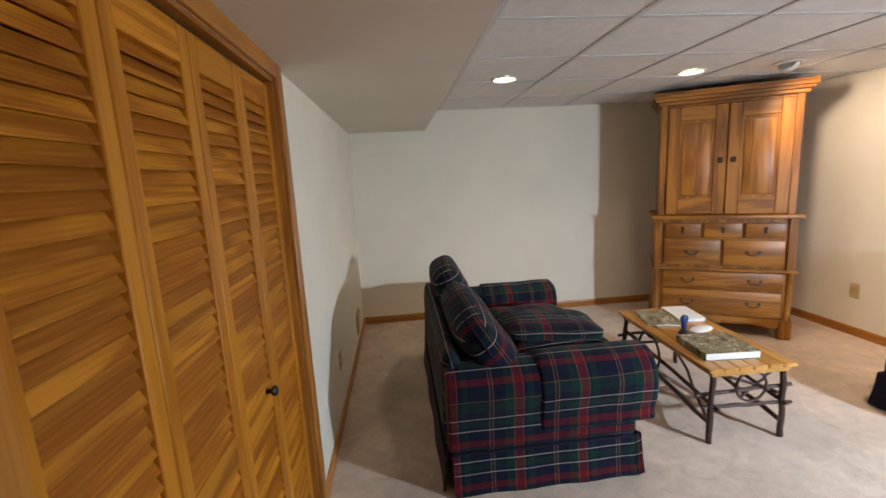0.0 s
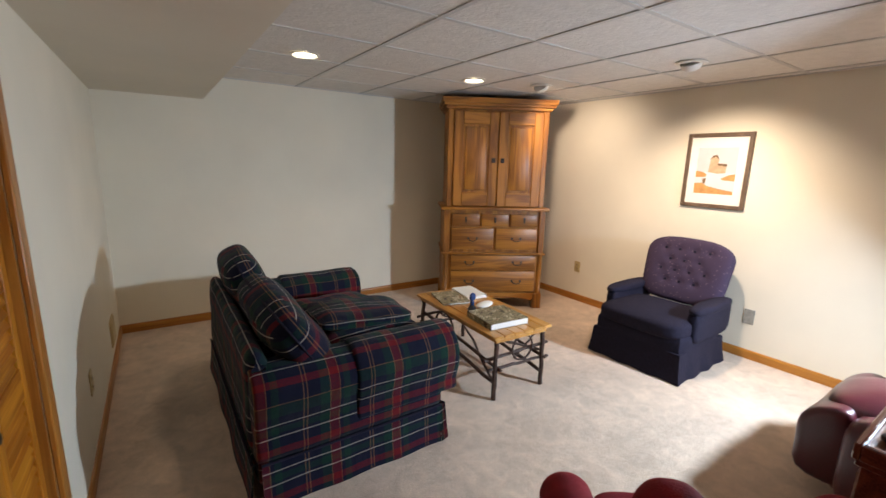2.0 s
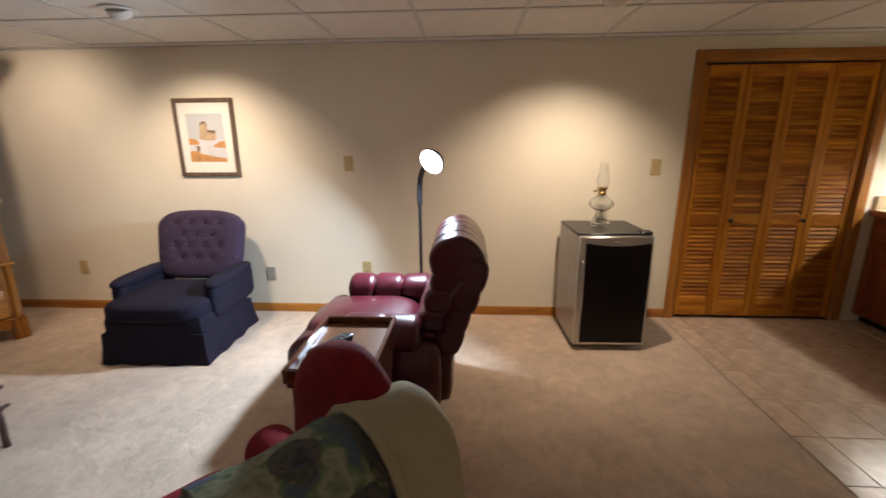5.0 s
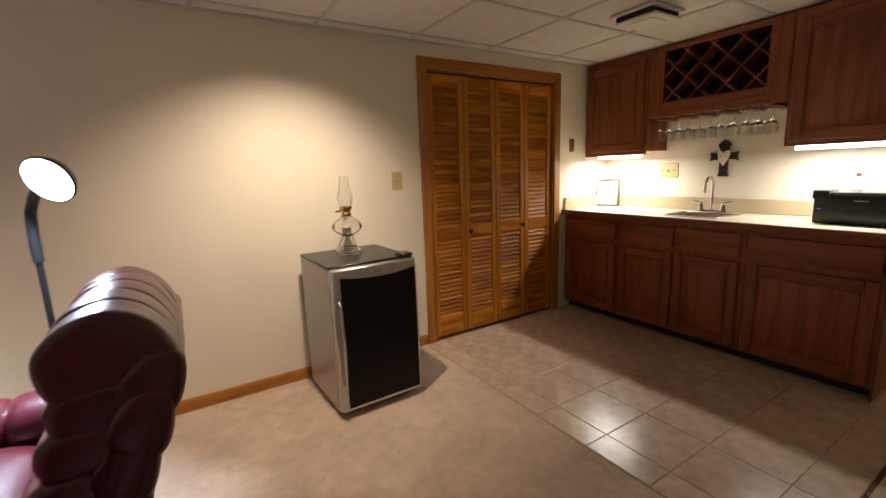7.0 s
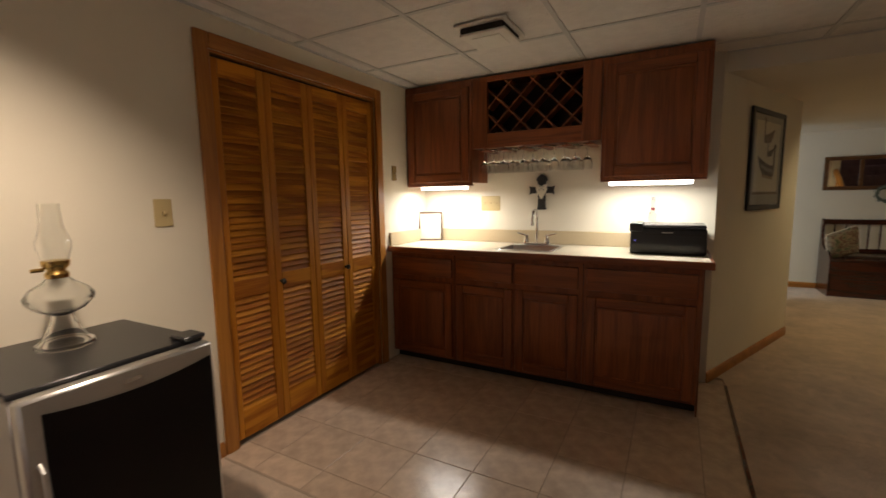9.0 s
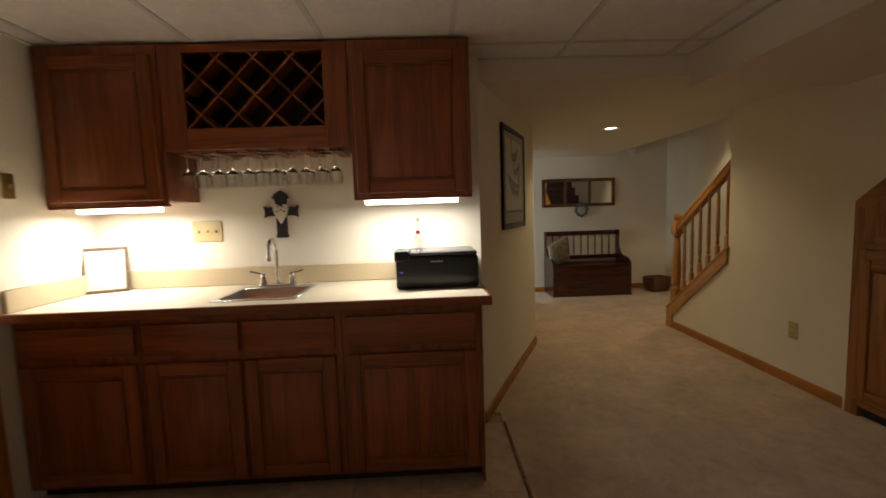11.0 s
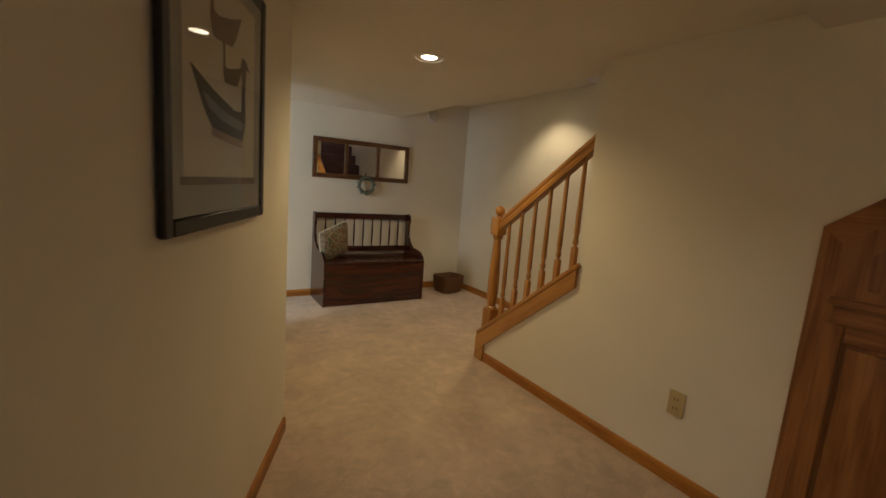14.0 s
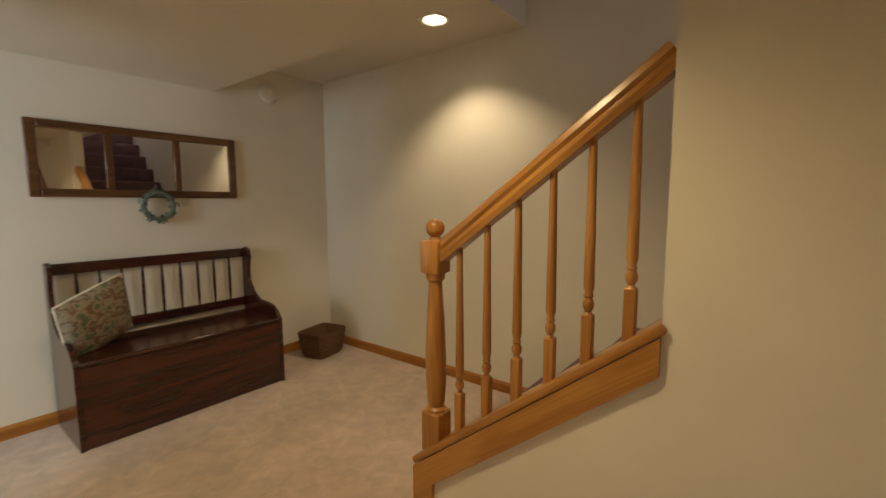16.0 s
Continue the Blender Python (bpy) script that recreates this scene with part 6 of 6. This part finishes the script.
part("foot", lathe(bmesh.new(), [(0.072, 0), (0.075, 0.006), (0.072, 0.014), (0.055, 0.026), (0.050, 0.040), (0.040, 0.050), (0.038, 0.066), (0.030, 0.076), (0.028, 0.10), (0.024, 0.10), (0.025, 0.074), (0.034, 0.062), (0.036, 0.048), (0.046, 0.036), (0.050, 0.024), (0.066, 0.010), (0.066, 0.0)], 32, cap=False), M_GLASS, t)
part("font", lathe(bmesh.new(), [(0.0, 0.100), (0.030, 0.100), (0.062, 0.118), (0.083, 0.142), (0.085, 0.156), (0.070, 0.180), (0.036, 0.202), (0.027, 0.215), (0.024, 0.215), (0.033, 0.199), (0.067, 0.177), (0.081, 0.155), (0.079, 0.144), (0.060, 0.122), (0.028, 0.104), (0.0, 0.104)], 32, cap=False), M_GLASS, t)
b = part("burner", lathe(bmesh.new(), [(0.028, 0.212), (0.03, 0.225), (0.022, 0.235), (0.034, 0.25), (0.036, 0.265), (0.02, 0.268)], 20), M_BRASS, t, "brass burner")
part("wick_knob", cyl(bmesh.new(), (0.0, 0.03, 0.24), (0.0, 0.06, 0.24), 0.006, n=10), M_BRASS, b)
part("chimney", lathe(bmesh.new(), [(0.030, 0.262), (0.042, 0.30), (0.043, 0.32), (0.028, 0.37), (0.024, 0.435), (0.0225, 0.435), (0.0265, 0.37), (0.041, 0.32), (0.040, 0.30), (0.028, 0.262)], 24), M_GLASS, t)


# ---- pictures ----
def framed(name, label, m, w, h, fw, mframe, depth=0.022, mat_w=0.06, mmat=None):
    """A framed picture, hung in the local xz plane, facing -y."""
    t = thing(name, label, "picture", m)
    part("backing", bbox(-w / 2 + 0.004, w / 2 - 0.004, -0.006, -0.001, -h / 2 + 0.004, h / 2 - 0.004), M_BROWN, t)
    for s in (-1, 1):
        part("frame_side", bbox(s * w / 2 - (fw if s > 0 else 0), s * w / 2 + (fw if s < 0 else 0), -depth, 0, -h / 2, h / 2, 0.005), mframe, t)
        part("frame_rail", bbox(-w / 2 + fw, w / 2 - fw, -depth, 0, s * h / 2 - (fw if s > 0 else 0), s * h / 2 + (fw if s < 0 else 0), 0.005), mframe, t)
    part("mat_board", bbox(-w / 2 + fw, w / 2 - fw, -0.010, -0.006, -h / 2 + fw, h / 2 - fw), mmat or M_MATB, t)
    return t


def flat(t, name, pts, y, material):
    part(name, extrude(bmesh.new(), pts, 1, y - 0.0008, y), material, t, smooth=None)


t = framed("landscape_print", "framed print of a hut beside a snowy stream", on_east(1.79, 1.42), 0.475, 0.585, 0.032, M_FRAMEBR)
flat(t, "sky", [(-0.145, -0.02), (0.145, -0.02), (0.145, 0.18), (-0.145, 0.18)], -0.0102, M_SKY)
flat(t, "snow", [(-0.145, -0.18), (0.145, -0.18), (0.145, -0.01), (-0.145, -0.01)], -0.0104, M_SNOW)
flat(t, "field", [(-0.145, -0.18), (0.145, -0.18), (0.145, -0.155), (0.05, -0.14), (-0.05, -0.12), (-0.09, -0.095), (-0.145, -0.10)], -0.0112, M_ORANGE)
flat(t, "field", [(0.145, -0.075), (0.06, -0.07), (0.04, -0.06), (0.10, -0.03), (0.145, -0.02)], -0.0112, M_ORANGE)
flat(t, "field", [(-0.145, -0.05), (-0.07, -0.05), (-0.06, -0.03), (-0.09, -0.01), (-0.145, 0.0)], -0.0112, M_ORANGE)
flat(t, "hut", [(-0.055, -0.01), (0.015, -0.02), (0.015, 0.09), (-0.01, 0.115), (-0.045, 0.09)], -0.0112, M_HUT)
flat(t, "shed", [(0.015, -0.02), (0.075, -0.015), (0.075, 0.035), (0.015, 0.045)], -0.0114, M_HUT)
flat(t, "roof", [(0.01, 0.045), (0.08, 0.034), (0.075, 0.055), (0.012, 0.06)], -0.0118, M_BROWN)
flat(t, "roof", [(-0.05, 0.09), (-0.01, 0.112), (0.02, 0.085), (0.0, 0.125), (-0.03, 0.12)], -0.0118, M_BROWN)
flat(t, "figure_post", [(-0.085, -0.10), (-0.065, -0.10), (-0.062, -0.06), (-0.088, -0.06)], -0.0118, M_BROWN)

duckm = Matrix.Translation((1.177, -4.461, 1.457)) @ Matrix.Rotation(math.atan2(-1.415, -0.657), 4, "Z")
t = framed("decoy_print", "black framed print of wooden duck decoys on cream paper", duckm, 0.66, 0.70, 0.038, M_FRAMEBK, 0.019, mmat=mat("grey_mat_board", (0.40, 0.38, 0.33), 0.85, var=0.03, bump=0))
flat(t, "paper", [(-0.235, -0.22), (0.235, -0.22), (0.235, 0.27), (-0.235, 0.27)], -0.0104, M_PAPER)
flat(t, "paper_edge", [(-0.25, -0.24), (0.25, -0.24), (0.25, -0.222), (-0.25, -0.222)], -0.0104, M_BROWN)
M_DUCK = mat("dark_sepia_ink", (0.07, 0.045, 0.025), 0.8, var=0.3, scale=40, bump=0)
DECOY = [(-0.20, 0.03), (-0.08, -0.005), (0.07, -0.035), (0.12, -0.03), (0.125, 0.07), (0.115, 0.105), (0.13, 0.125), (0.155, 0.12), (0.19, 0.095), (0.16, 0.10), (0.15, 0.03), (0.155, -0.06), (0.13, -0.115), (-0.08, -0.10), (-0.13, -0.06)]
flat(t, "decoy", DECOY, -0.0112, M_DUCK)
flat(t, "decoy_band", [(-0.14, -0.02), (0.0, -0.05), (0.14, -0.06), (0.135, -0.085), (-0.02, -0.075), (-0.11, -0.05)], -0.0120, M_GREY)
flat(t, "decoy_base", [(-0.09, -0.098), (0.12, -0.112), (0.13, -0.135), (-0.085, -0.118)], -0.0116, M_HUT)
flat(t, "decoy", [(-x * 0.42 + 0.05, z * 0.5 + 0.085) for x, z in DECOY], -0.0108, M_DUCK)
flat(t, "decoy", [(-x * 0.6 + 0.0, z * 0.75 + 0.205) for x, z in DECOY], -0.0110, M_BROWN)
M_GLAZE = M_GLASS.copy()
M_GLAZE.name = "picture_glass"
M_GLAZE.node_tree.nodes["Principled BSDF"].inputs["IOR"].default_value = 1.2
part("glazing", bbox(-0.31, 0.31, -0.0160, -0.0145, -0.31, 0.31), M_GLAZE, t)


# ---- stairs ----
t = thing("staircase", "carpeted staircase in mauve pile", "stairs", kind="structure")
RISE, RUN = 0.188, 0.236
for i in range(15):
    y = -5.50 + i * RUN
    part("step", bbox(XF + 0.001, XS - 0.111, y - 0.02, y + RUN + 0.02 if i < 14 else -1.70, max(0.0, i * RISE - 0.05), (i + 1) * RISE, 0.018, 3), M_STAIRCARPET, t)
rb = thing("stair_railing", "honey oak stair railing with turned balusters", "stair railing")
YR, ZR = -5.52, 0.975
ANG = math.atan(0.735)


def along(y, z):
    return Matrix.Translation((XS - 0.055, y, z)) @ Matrix.Rotation(ANG, 4, "X")


Lr = (KNEE1 - YR) / math.cos(ANG)
bm = extrude(bmesh.new(), [(-0.028, -0.03), (0.028, -0.03), (0.034, -0.012), (0.026, 0.004), (0.034, 0.016), (0.030, 0.034), (0.014, 0.044), (-0.014, 0.044), (-0.030, 0.034), (-0.034, 0.016), (-0.026, 0.004), (-0.034, -0.012)], 1, 0.0, Lr)
part("handrail", moved(bm, along(YR, ZR)), M_RAILY, rb)
Lc = (KNEE1 - KNEE0 + 0.01) / math.cos(math.atan(SLOPE))
bm = bbox(-0.075, 0.075, 0, Lc, -0.028, 0.0, 0.008, 2)
part("rail_cap", moved(bm, Matrix.Translation((XS - 0.055, KNEE0 - 0.01, rake(KNEE0))) @ Matrix.Rotation(math.atan(SLOPE), 4, "X")), M_RAILY, rb, "oak cap on the low wall")
bm = extrude(bmesh.new(), [(KNEE0, 0.0), (KNEE0 + 0.095, 0.0), (KNEE0 + 0.095, rake(KNEE0 + 0.095) - 0.15), (KNEE1, rake(KNEE1) - 0.135), (KNEE1, rake(KNEE1) - 0.03), (KNEE0, rake(KNEE0) - 0.03)], 0, XS + 0.0, XS + 0.018)
part("skirt_board", bm, M_RAILY, rb)
bm = bbox(XS - 0.11, XS + 0.0, KNEE0, KNEE0 + 0.02, 0, rake(KNEE0) - 0.03, 0.002)
part("end_board", bm, M_RAIL, rb)
NX, NY = XS - 0.05, -5.50
nz = rake(NY) - 0.02
post = part("newel_post", moved(bbox(-0.043, 0.043, -0.043, 0.043, nz, 0.395, 0.006), Matrix.Translation((NX, NY, 0))), M_RAIL, rb)
part("newel_shaft", lathe(bmesh.new(), [(0.040, 0.393), (0.040, 0.405), (0.030, 0.415), (0.034, 0.43), (0.040, 0.52), (0.040, 0.62), (0.034, 0.76), (0.027, 0.88), (0.026, 0.905), (0.036, 0.915), (0.036, 0.93), (0.042, 0.94)], 22, Matrix.Translation((NX, NY, 0))), M_RAIL, post)
part("newel_block", moved(bbox(-0.043, 0.043, -0.043, 0.043, 0.938, 1.062, 0.010, 2), Matrix.Translation((NX, NY, 0))), M_RAIL, post)
part("newel_ball", lathe(bmesh.new(), [(0.028, 1.06), (0.022, 1.07), (0.018, 1.076)] + [(0.036 * math.sin(a), 1.108 - 0.036 * math.cos(a)) for a in [0.5 + i * (math.pi - 0.5) / 9 for i in range(10)]], 22, Matrix.Translation((NX, NY, 0))), M_RAIL, post)
for i in range(6):
    y = -5.39 + i * 0.1175
    z0, z1 = rake(y) - 0.012, ZR + 0.735 * (y - YR) - 0.03
    b = part("baluster", moved(bbox(-0.016, 0.016, -0.016, 0.016, z0, z0 + 0.165, 0.003), Matrix.Translation((XS - 0.055, y, 0))), M_RAIL, rb)
    a = z0 + 0.165
    part("turning", lathe(bmesh.new(), [(0.014, a), (0.009, a + 0.008), (0.016, a + 0.022), (0.017, a + 0.035), (0.011, a + 0.05), (0.015, a + 0.056), (0.011, a + 0.064), (0.016, a + 0.085), (0.015, a + 0.2), (0.011, z1)], 14, Matrix.Translation((XS - 0.055, y, 0))), M_RAIL, b)


# ---- cupboard under the stairs ----
def cupboard():
    t = thing("understair_cupboard", "oak cupboard under the stairs with sloping paneled doors", "cupboard")
    S = 0.79
    X = XS
    y0, y1 = SD0, SD1

    def top(y):
        return 1.222 + S * (y - y0)
    part("frame_stile", extrude(bmesh.new(), [(y0, 0.0), (y0 + 0.07, 0.0), (y0 + 0.07, top(y0 + 0.07) - 0.03), (y0, top(y0))], 0, X - 0.02, X + 0.014), M_CUP, t)
    part("frame_stile", extrude(bmesh.new(), [(y1 - 0.07, 0.0), (y1, 0.0), (y1, top(y1)), (y1 - 0.07, top(y1 - 0.07))], 0, X - 0.02, X + 0.014), M_CUP, t)
    part("frame_top", extrude(bmesh.new(), [(y0, top(y0)), (y0 + 0.07, top(y0 + 0.07) - 0.115), (y1 - 0.07, top(y1 - 0.07) - 0.115), (y1, top(y1))], 0, X - 0.019, X + 0.016), M_CUPY, t)
    part("mid_rail", bbox(X - 0.02, X + 0.013, y0 + 0.07, y1 - 0.07, 0.885, 0.985, 0.002), M_CUPY, t)
    part("bottom_rail", bbox(X - 0.02, X + 0.013, y0 + 0.07, y1 - 0.07, 0.06, 0.12, 0.002), M_CUPY, t)
    # near-black strip that paints the shade in the gap below the rail
    part("toe_space", bbox(X - 0.08, X - 0.02, y0 + 0.03, y1 - 0.03, 0.0, 0.06), M_DARK, t)
    part("inner_back", extrude(bmesh.new(), [(y0 + 0.04, 0.06), (y1 - 0.04, 0.06), (y1 - 0.04, top(y1 - 0.04) - 0.06), (y0 + 0.04, top(y0 + 0.04) - 0.06)], 0, X - 0.03, X - 0.021), M_CUP, t)
    mid = -3.17
    part("mid_stile", bbox(X - 0.02, X + 0.012, mid - 0.012, mid + 0.035, 0.12, 0.885, 0.002), M_CUP, t)
    for a, b in ((y0 + 0.055, mid), (mid + 0.03, y1 - 0.055)):
        d = part("lower_door", bbox(X + 0.006, X + 0.018, a, b, 0.105, 0.905, 0.003), M_CUP, t)
        f = 0.058
        part("stile", bbox(X + 0.015, X + 0.030, a, a + f, 0.105, 0.905, 0.005), M_CUP, d)
        part("stile", bbox(X + 0.015, X + 0.030, b - f, b, 0.105, 0.905, 0.005), M_CUP, d)
        part("rail", bbox(X + 0.015, X + 0.029, a + f, b - f, 0.105, 0.105 + f, 0.005), M_CUPY, d)
        part("rail", bbox(X + 0.015, X + 0.029, a + f, b - f, 0.905 - f, 0.905, 0.005), M_CUPY, d)
        part("raised_panel", bbox(X + 0.016, X + 0.026, a + f + 0.012, b - f - 0.012, 0.105 + f + 0.012, 0.905 - f - 0.012, 0.008, 2), M_CUP, d)
    a, b = y0 + 0.06, y1 - 0.06
    d = part("upper_door", extrude(bmesh.new(), [(a, 0.96), (b, 0.96), (b, top(b) - 0.10), (a, top(a) - 0.10)], 0, X + 0.006, X + 0.020), M_CUP, t)
    part("raised_panel", extrude(bmesh.new(), [(a + 0.075, 1.03), (mid - 0.02, 1.03), (mid - 0.02, top(mid - 0.02) - 0.19), (a + 0.075, top(a + 0.075) - 0.19)], 0, X + 0.018, X + 0.028), M_CUP, d)
    part("raised_panel", extrude(bmesh.new(), [(mid + 0.05, 1.03), (b - 0.07, 1.03), (b - 0.07, top(b - 0.07) - 0.19), (mid + 0.05, top(mid + 0.05) - 0.19)], 0, X + 0.018, X + 0.028), M_CUP, d)
    part("bottom_moulding", bbox(X + 0.018, X + 0.034, a, b, 0.965, 0.995, 0.005), M_CUPY, d)


cupboard()


# ---- bench, mirror, wreath, basket, cushion ----
def bench():
    t = thing("storage_bench", "dark mahogany storage bench with a spindled back", "bench")
    x0, x1, yb, yf = -0.972, 0.118, YB + 0.02, -7.075
    side = [(yf, 0.0), (yb, 0.0), (yb, 0.885)] + [(yb + u, z) for u, z in ((0.035, 0.895), (0.075, 0.875), (0.085, 0.82), (0.065, 0.75), (0.07, 0.66), (0.12, 0.575), (0.20, 0.53), (0.30, 0.525), (0.37, 0.51), (0.42, 0.475))] + [(yf, 0.43)]
    for x in (x0, x1 - 0.024):
        part("side_panel", extrude(bmesh.new(), side, 0, x, x + 0.024), M_BENCH, t)
    part("front_panel", bbox(x0 + 0.024, x1 - 0.024, yf - 0.02, yf - 0.002, 0.004, 0.415, 0.002), M_BENCH, t)
    part("seat_lid", bbox(x0 + 0.025, x1 - 0.025, yb + 0.02, yf + 0.012, 0.418, 0.442, 0.006), M_BENCH, t)
    part("back_board", bbox(x0 + 0.024, x1 - 0.024, yb, yb + 0.014, 0.004, 0.415), M_BENCH, t)
    part("top_rail", bbox(x0 + 0.024, x1 - 0.024, yb + 0.004, yb + 0.03, 0.825, 0.885, 0.005), M_BENCH, t)
    part("lower_rail", bbox(x0 + 0.024, x1 - 0.024, yb + 0.004, yb + 0.03, 0.475, 0.53, 0.005), M_BENCH, t)
    for i in range(9):
        x = x0 + 0.024 + (i + 1) * (x1 - x0 - 0.048) / 10
        part("spindle", lathe(bmesh.new(), [(0.006, 0.528), (0.009, 0.6), (0.010, 0.68), (0.009, 0.76), (0.006, 0.828)], 10, Matrix.Translation((x, yb + 0.017, 0))), M_BENCH, t)


bench()
t = thing("needlepoint_cushion", "square tapestry cushion with a floral print on the bench", "cushion", pose(-0.03, -7.27, 0.61, 0, 0, 22) @ pose(0, 0, 0, -16, 19, 0) @ Matrix.Scale(1.06, 4))
bm = soft(bmesh.new(), (0, 0, 0), (0.33, 0.13, 0.34), 9, 16, 0.003, 2.0)
for v in bm.verts:
    u, w = abs(v.co.x) / 0.165, abs(v.co.z) / 0.17
    v.co.y *= max(0.06, (1 - u ** 3) * (1 - w ** 3)) ** 0.5
c = part("cushion", bm, M_CUSHION, t)
part("piping", tube(bmesh.new(), [(0.163 * sx, 0, 0.168 * sz) for sx, sz in ((-1, -1), (-0.3, -1), (0.3, -1), (1, -1), (1, 0), (1, 1), (0.3, 1), (-0.3, 1), (-1, 1), (-1, 0))], 0.006, 6, closed=True), M_PAPER, c)

t = thing("wall_mirror", "long oak framed wall mirror in three panes", "mirror", pose(-0.40, YB + 0.001, 1.443, 0, 0, 180))
W2, H2, f = 0.537, 0.202, 0.045
for s in (-1, 1):
    part("frame_side", bbox(s * W2 - (f if s > 0 else 0), s * W2 + (f if s < 0 else 0), -0.026, 0, -H2, H2, 0.005), M_MIRRORF, t)
    part("frame_rail", bbox(-W2 + f, W2 - f, -0.026, 0, s * H2 - (f if s > 0 else 0), s * H2 + (f if s < 0 else 0), 0.005), M_MIRRORF, t)
cuts = [-W2 + f, -0.19, 0.165, W2 - f]
for a, b in zip(cuts, cuts[1:]):
    part("mirror_pane", bbox(a, b, -0.010, -0.002, -H2 + f, H2 - f), M_MIRROR, t)
for x in cuts[1:3]:
    part("divider", bbox(x - 0.018, x + 0.018, -0.024, -0.010, -H2 + f, H2 - f, 0.004), M_MIRRORF, t)

t = thing("wreath", "small green leaf wreath hanging below the mirror", "wreath", pose(-0.435, YB + 0.045, 1.19, 0, 0, 0) @ Matrix.Scale(1.3, 4))
part("ring", tube(bmesh.new(), [(0.062 * math.cos(a), 0, 0.062 * math.sin(a)) for a in [i * 2 * math.pi / 24 for i in range(24)]], 0.011, 8, closed=True), M_WREATH, t)
bm = bmesh.new()
rng = random.Random(5)
for i in range(150):
    a = rng.uniform(0, 2 * math.pi)
    r = 0.062 + rng.uniform(-0.016, 0.02)
    m = Matrix.Translation((r * math.cos(a), rng.uniform(-0.012, 0.014), r * math.sin(a))) @ Euler((rng.uniform(0, 6), rng.uniform(0, 6), rng.uniform(0, 6))).to_matrix().to_4x4()
    vs = [bm.verts.new(m @ Vector(p)) for p in ((-0.011, 0, 0), (0, 0.005, 0.001), (0.012, 0, 0), (0, -0.005, 0.001))]
    bm.faces.new(vs)
leaves = part("leaves", bm, M_WREATH, t, smooth=None)
leaves["kind"] = "stuff"
part("hanger", cyl(bmesh.new(), (0, -0.01, 0.06), (0, -0.02, 0.10), 0.003, n=6), M_BROWN, t)

t = thing("wicker_basket", "brown wicker basket on the carpet by the wall", "basket", pose(-1.45, -7.30, 0, 0, 0, 12) @ Matrix.Scale(0.95, 4))


def squared(p):
    """Pulls a round basket outline towards a rounded oblong."""
    r = math.hypot(p[0], p[1])
    if r < 1e-6:
        return Vector(p)
    k = r / (abs(p[0]) ** 9 + abs(p[1]) ** 9) ** (1 / 9)
    return Vector((1.15 * p[0] * k, 0.9 * p[1] * k, 1.12 * p[2]))


bm = bmesh.new()
prof = [(0.0, 0.012), (0.105, 0.012), (0.11, 0.0), (0.135, 0.10), (0.142, 0.175), (0.15, 0.18), (0.148, 0.19), (0.138, 0.188), (0.128, 0.10), (0.10, 0.018), (0.0, 0.018)]
lathe(bm, prof, 36)
for v in bm.verts:
    v.co = squared(v.co)
b = part("body", bm, M_WICKER, t)
for i in range(8):
    z = 0.02 + i * 0.021
    r = 0.113 + 0.026 * min(1, z / 0.12) + 0.003
    part("weave_band", tube(bmesh.new(), [squared((r * math.cos(a), r * math.sin(a), z + 0.004 * math.sin(a * 14 + i * math.pi))) for a in [k * 2 * math.pi / 42 for k in range(42)]], 0.006, 6, closed=True), M_WICKER, b)

# ---- hall window ----
t = thing("window_1", "white framed window with daylight outside", "window", kind="structure")
for a in ((-6.95, -6.90, 0.75, 1.9), (-5.90, -5.85, 0.75, 1.9), (-6.90, -5.90, 0.75, 0.80), (-6.90, -5.90, 1.85, 1.9), (-6.90, -5.90, 1.30, 1.34)):
    part("window_frame", bbox(2.63, 2.69, *a, 0.003), M_WHITE, t)
part("pane", bbox(2.655, 2.66, -6.90, -5.90, 0.80, 1.85), M_GLASS, t).visible_shadow = False

# ---- floor tiles ----
t = thing("tile_floor", "beige ceramic tile floor in the kitchen corner", "floor", kind="structure")
tiles = {}
PX, PY, P, G = 2.18, -2.84, 0.305, 0.0035
part("grout_bed", bbox(TX0 + 0.004, XE, YK, TY1 - 0.004, -0.0119, -0.0045), M_GROUT, t)
xs = [TX0 + 0.006] + [PX + P * i for i in range(-2, 5) if TX0 + 0.02 < PX + P * i < XE - 0.02] + [XE]
ys = [YK] + [PY + P * i for i in range(-3, 4) if YK + 0.02 < PY + P * i < TY1 - 0.02] + [TY1 - 0.006]
for a, b in zip(xs, xs[1:]):
    for c, d in zip(ys, ys[1:]):
        key = (round(b - a, 3), round(d - c, 3))
        m = Matrix.Translation(((a + b) / 2, (c + d) / 2, 0))
        if key not in tiles:
            w, h = (b - a) / 2 - G / 2, (d - c) / 2 - G / 2
            tiles[key] = part("tile", bbox(-w, w, -h, h, -0.012, -0.002, 0.0015), M_FLOORTILE, t, smooth=None)
            tiles[key].matrix_local = m
        else:
            again(tiles[key], t, m)
part("edge_strip", bbox(TX0 - 0.012, TX0 + 0.004, YK - 0.0, TY1 + 0.012, -0.004, 0.003, 0.002), M_CHERRY, t, "thin dark edge strip")
part("edge_strip", bbox(TX0 + 0.004, XE - 0.02, TY1 - 0.004, TY1 + 0.006, -0.004, 0.001, 0.001), M_GROUT, t, "thin grout edge")
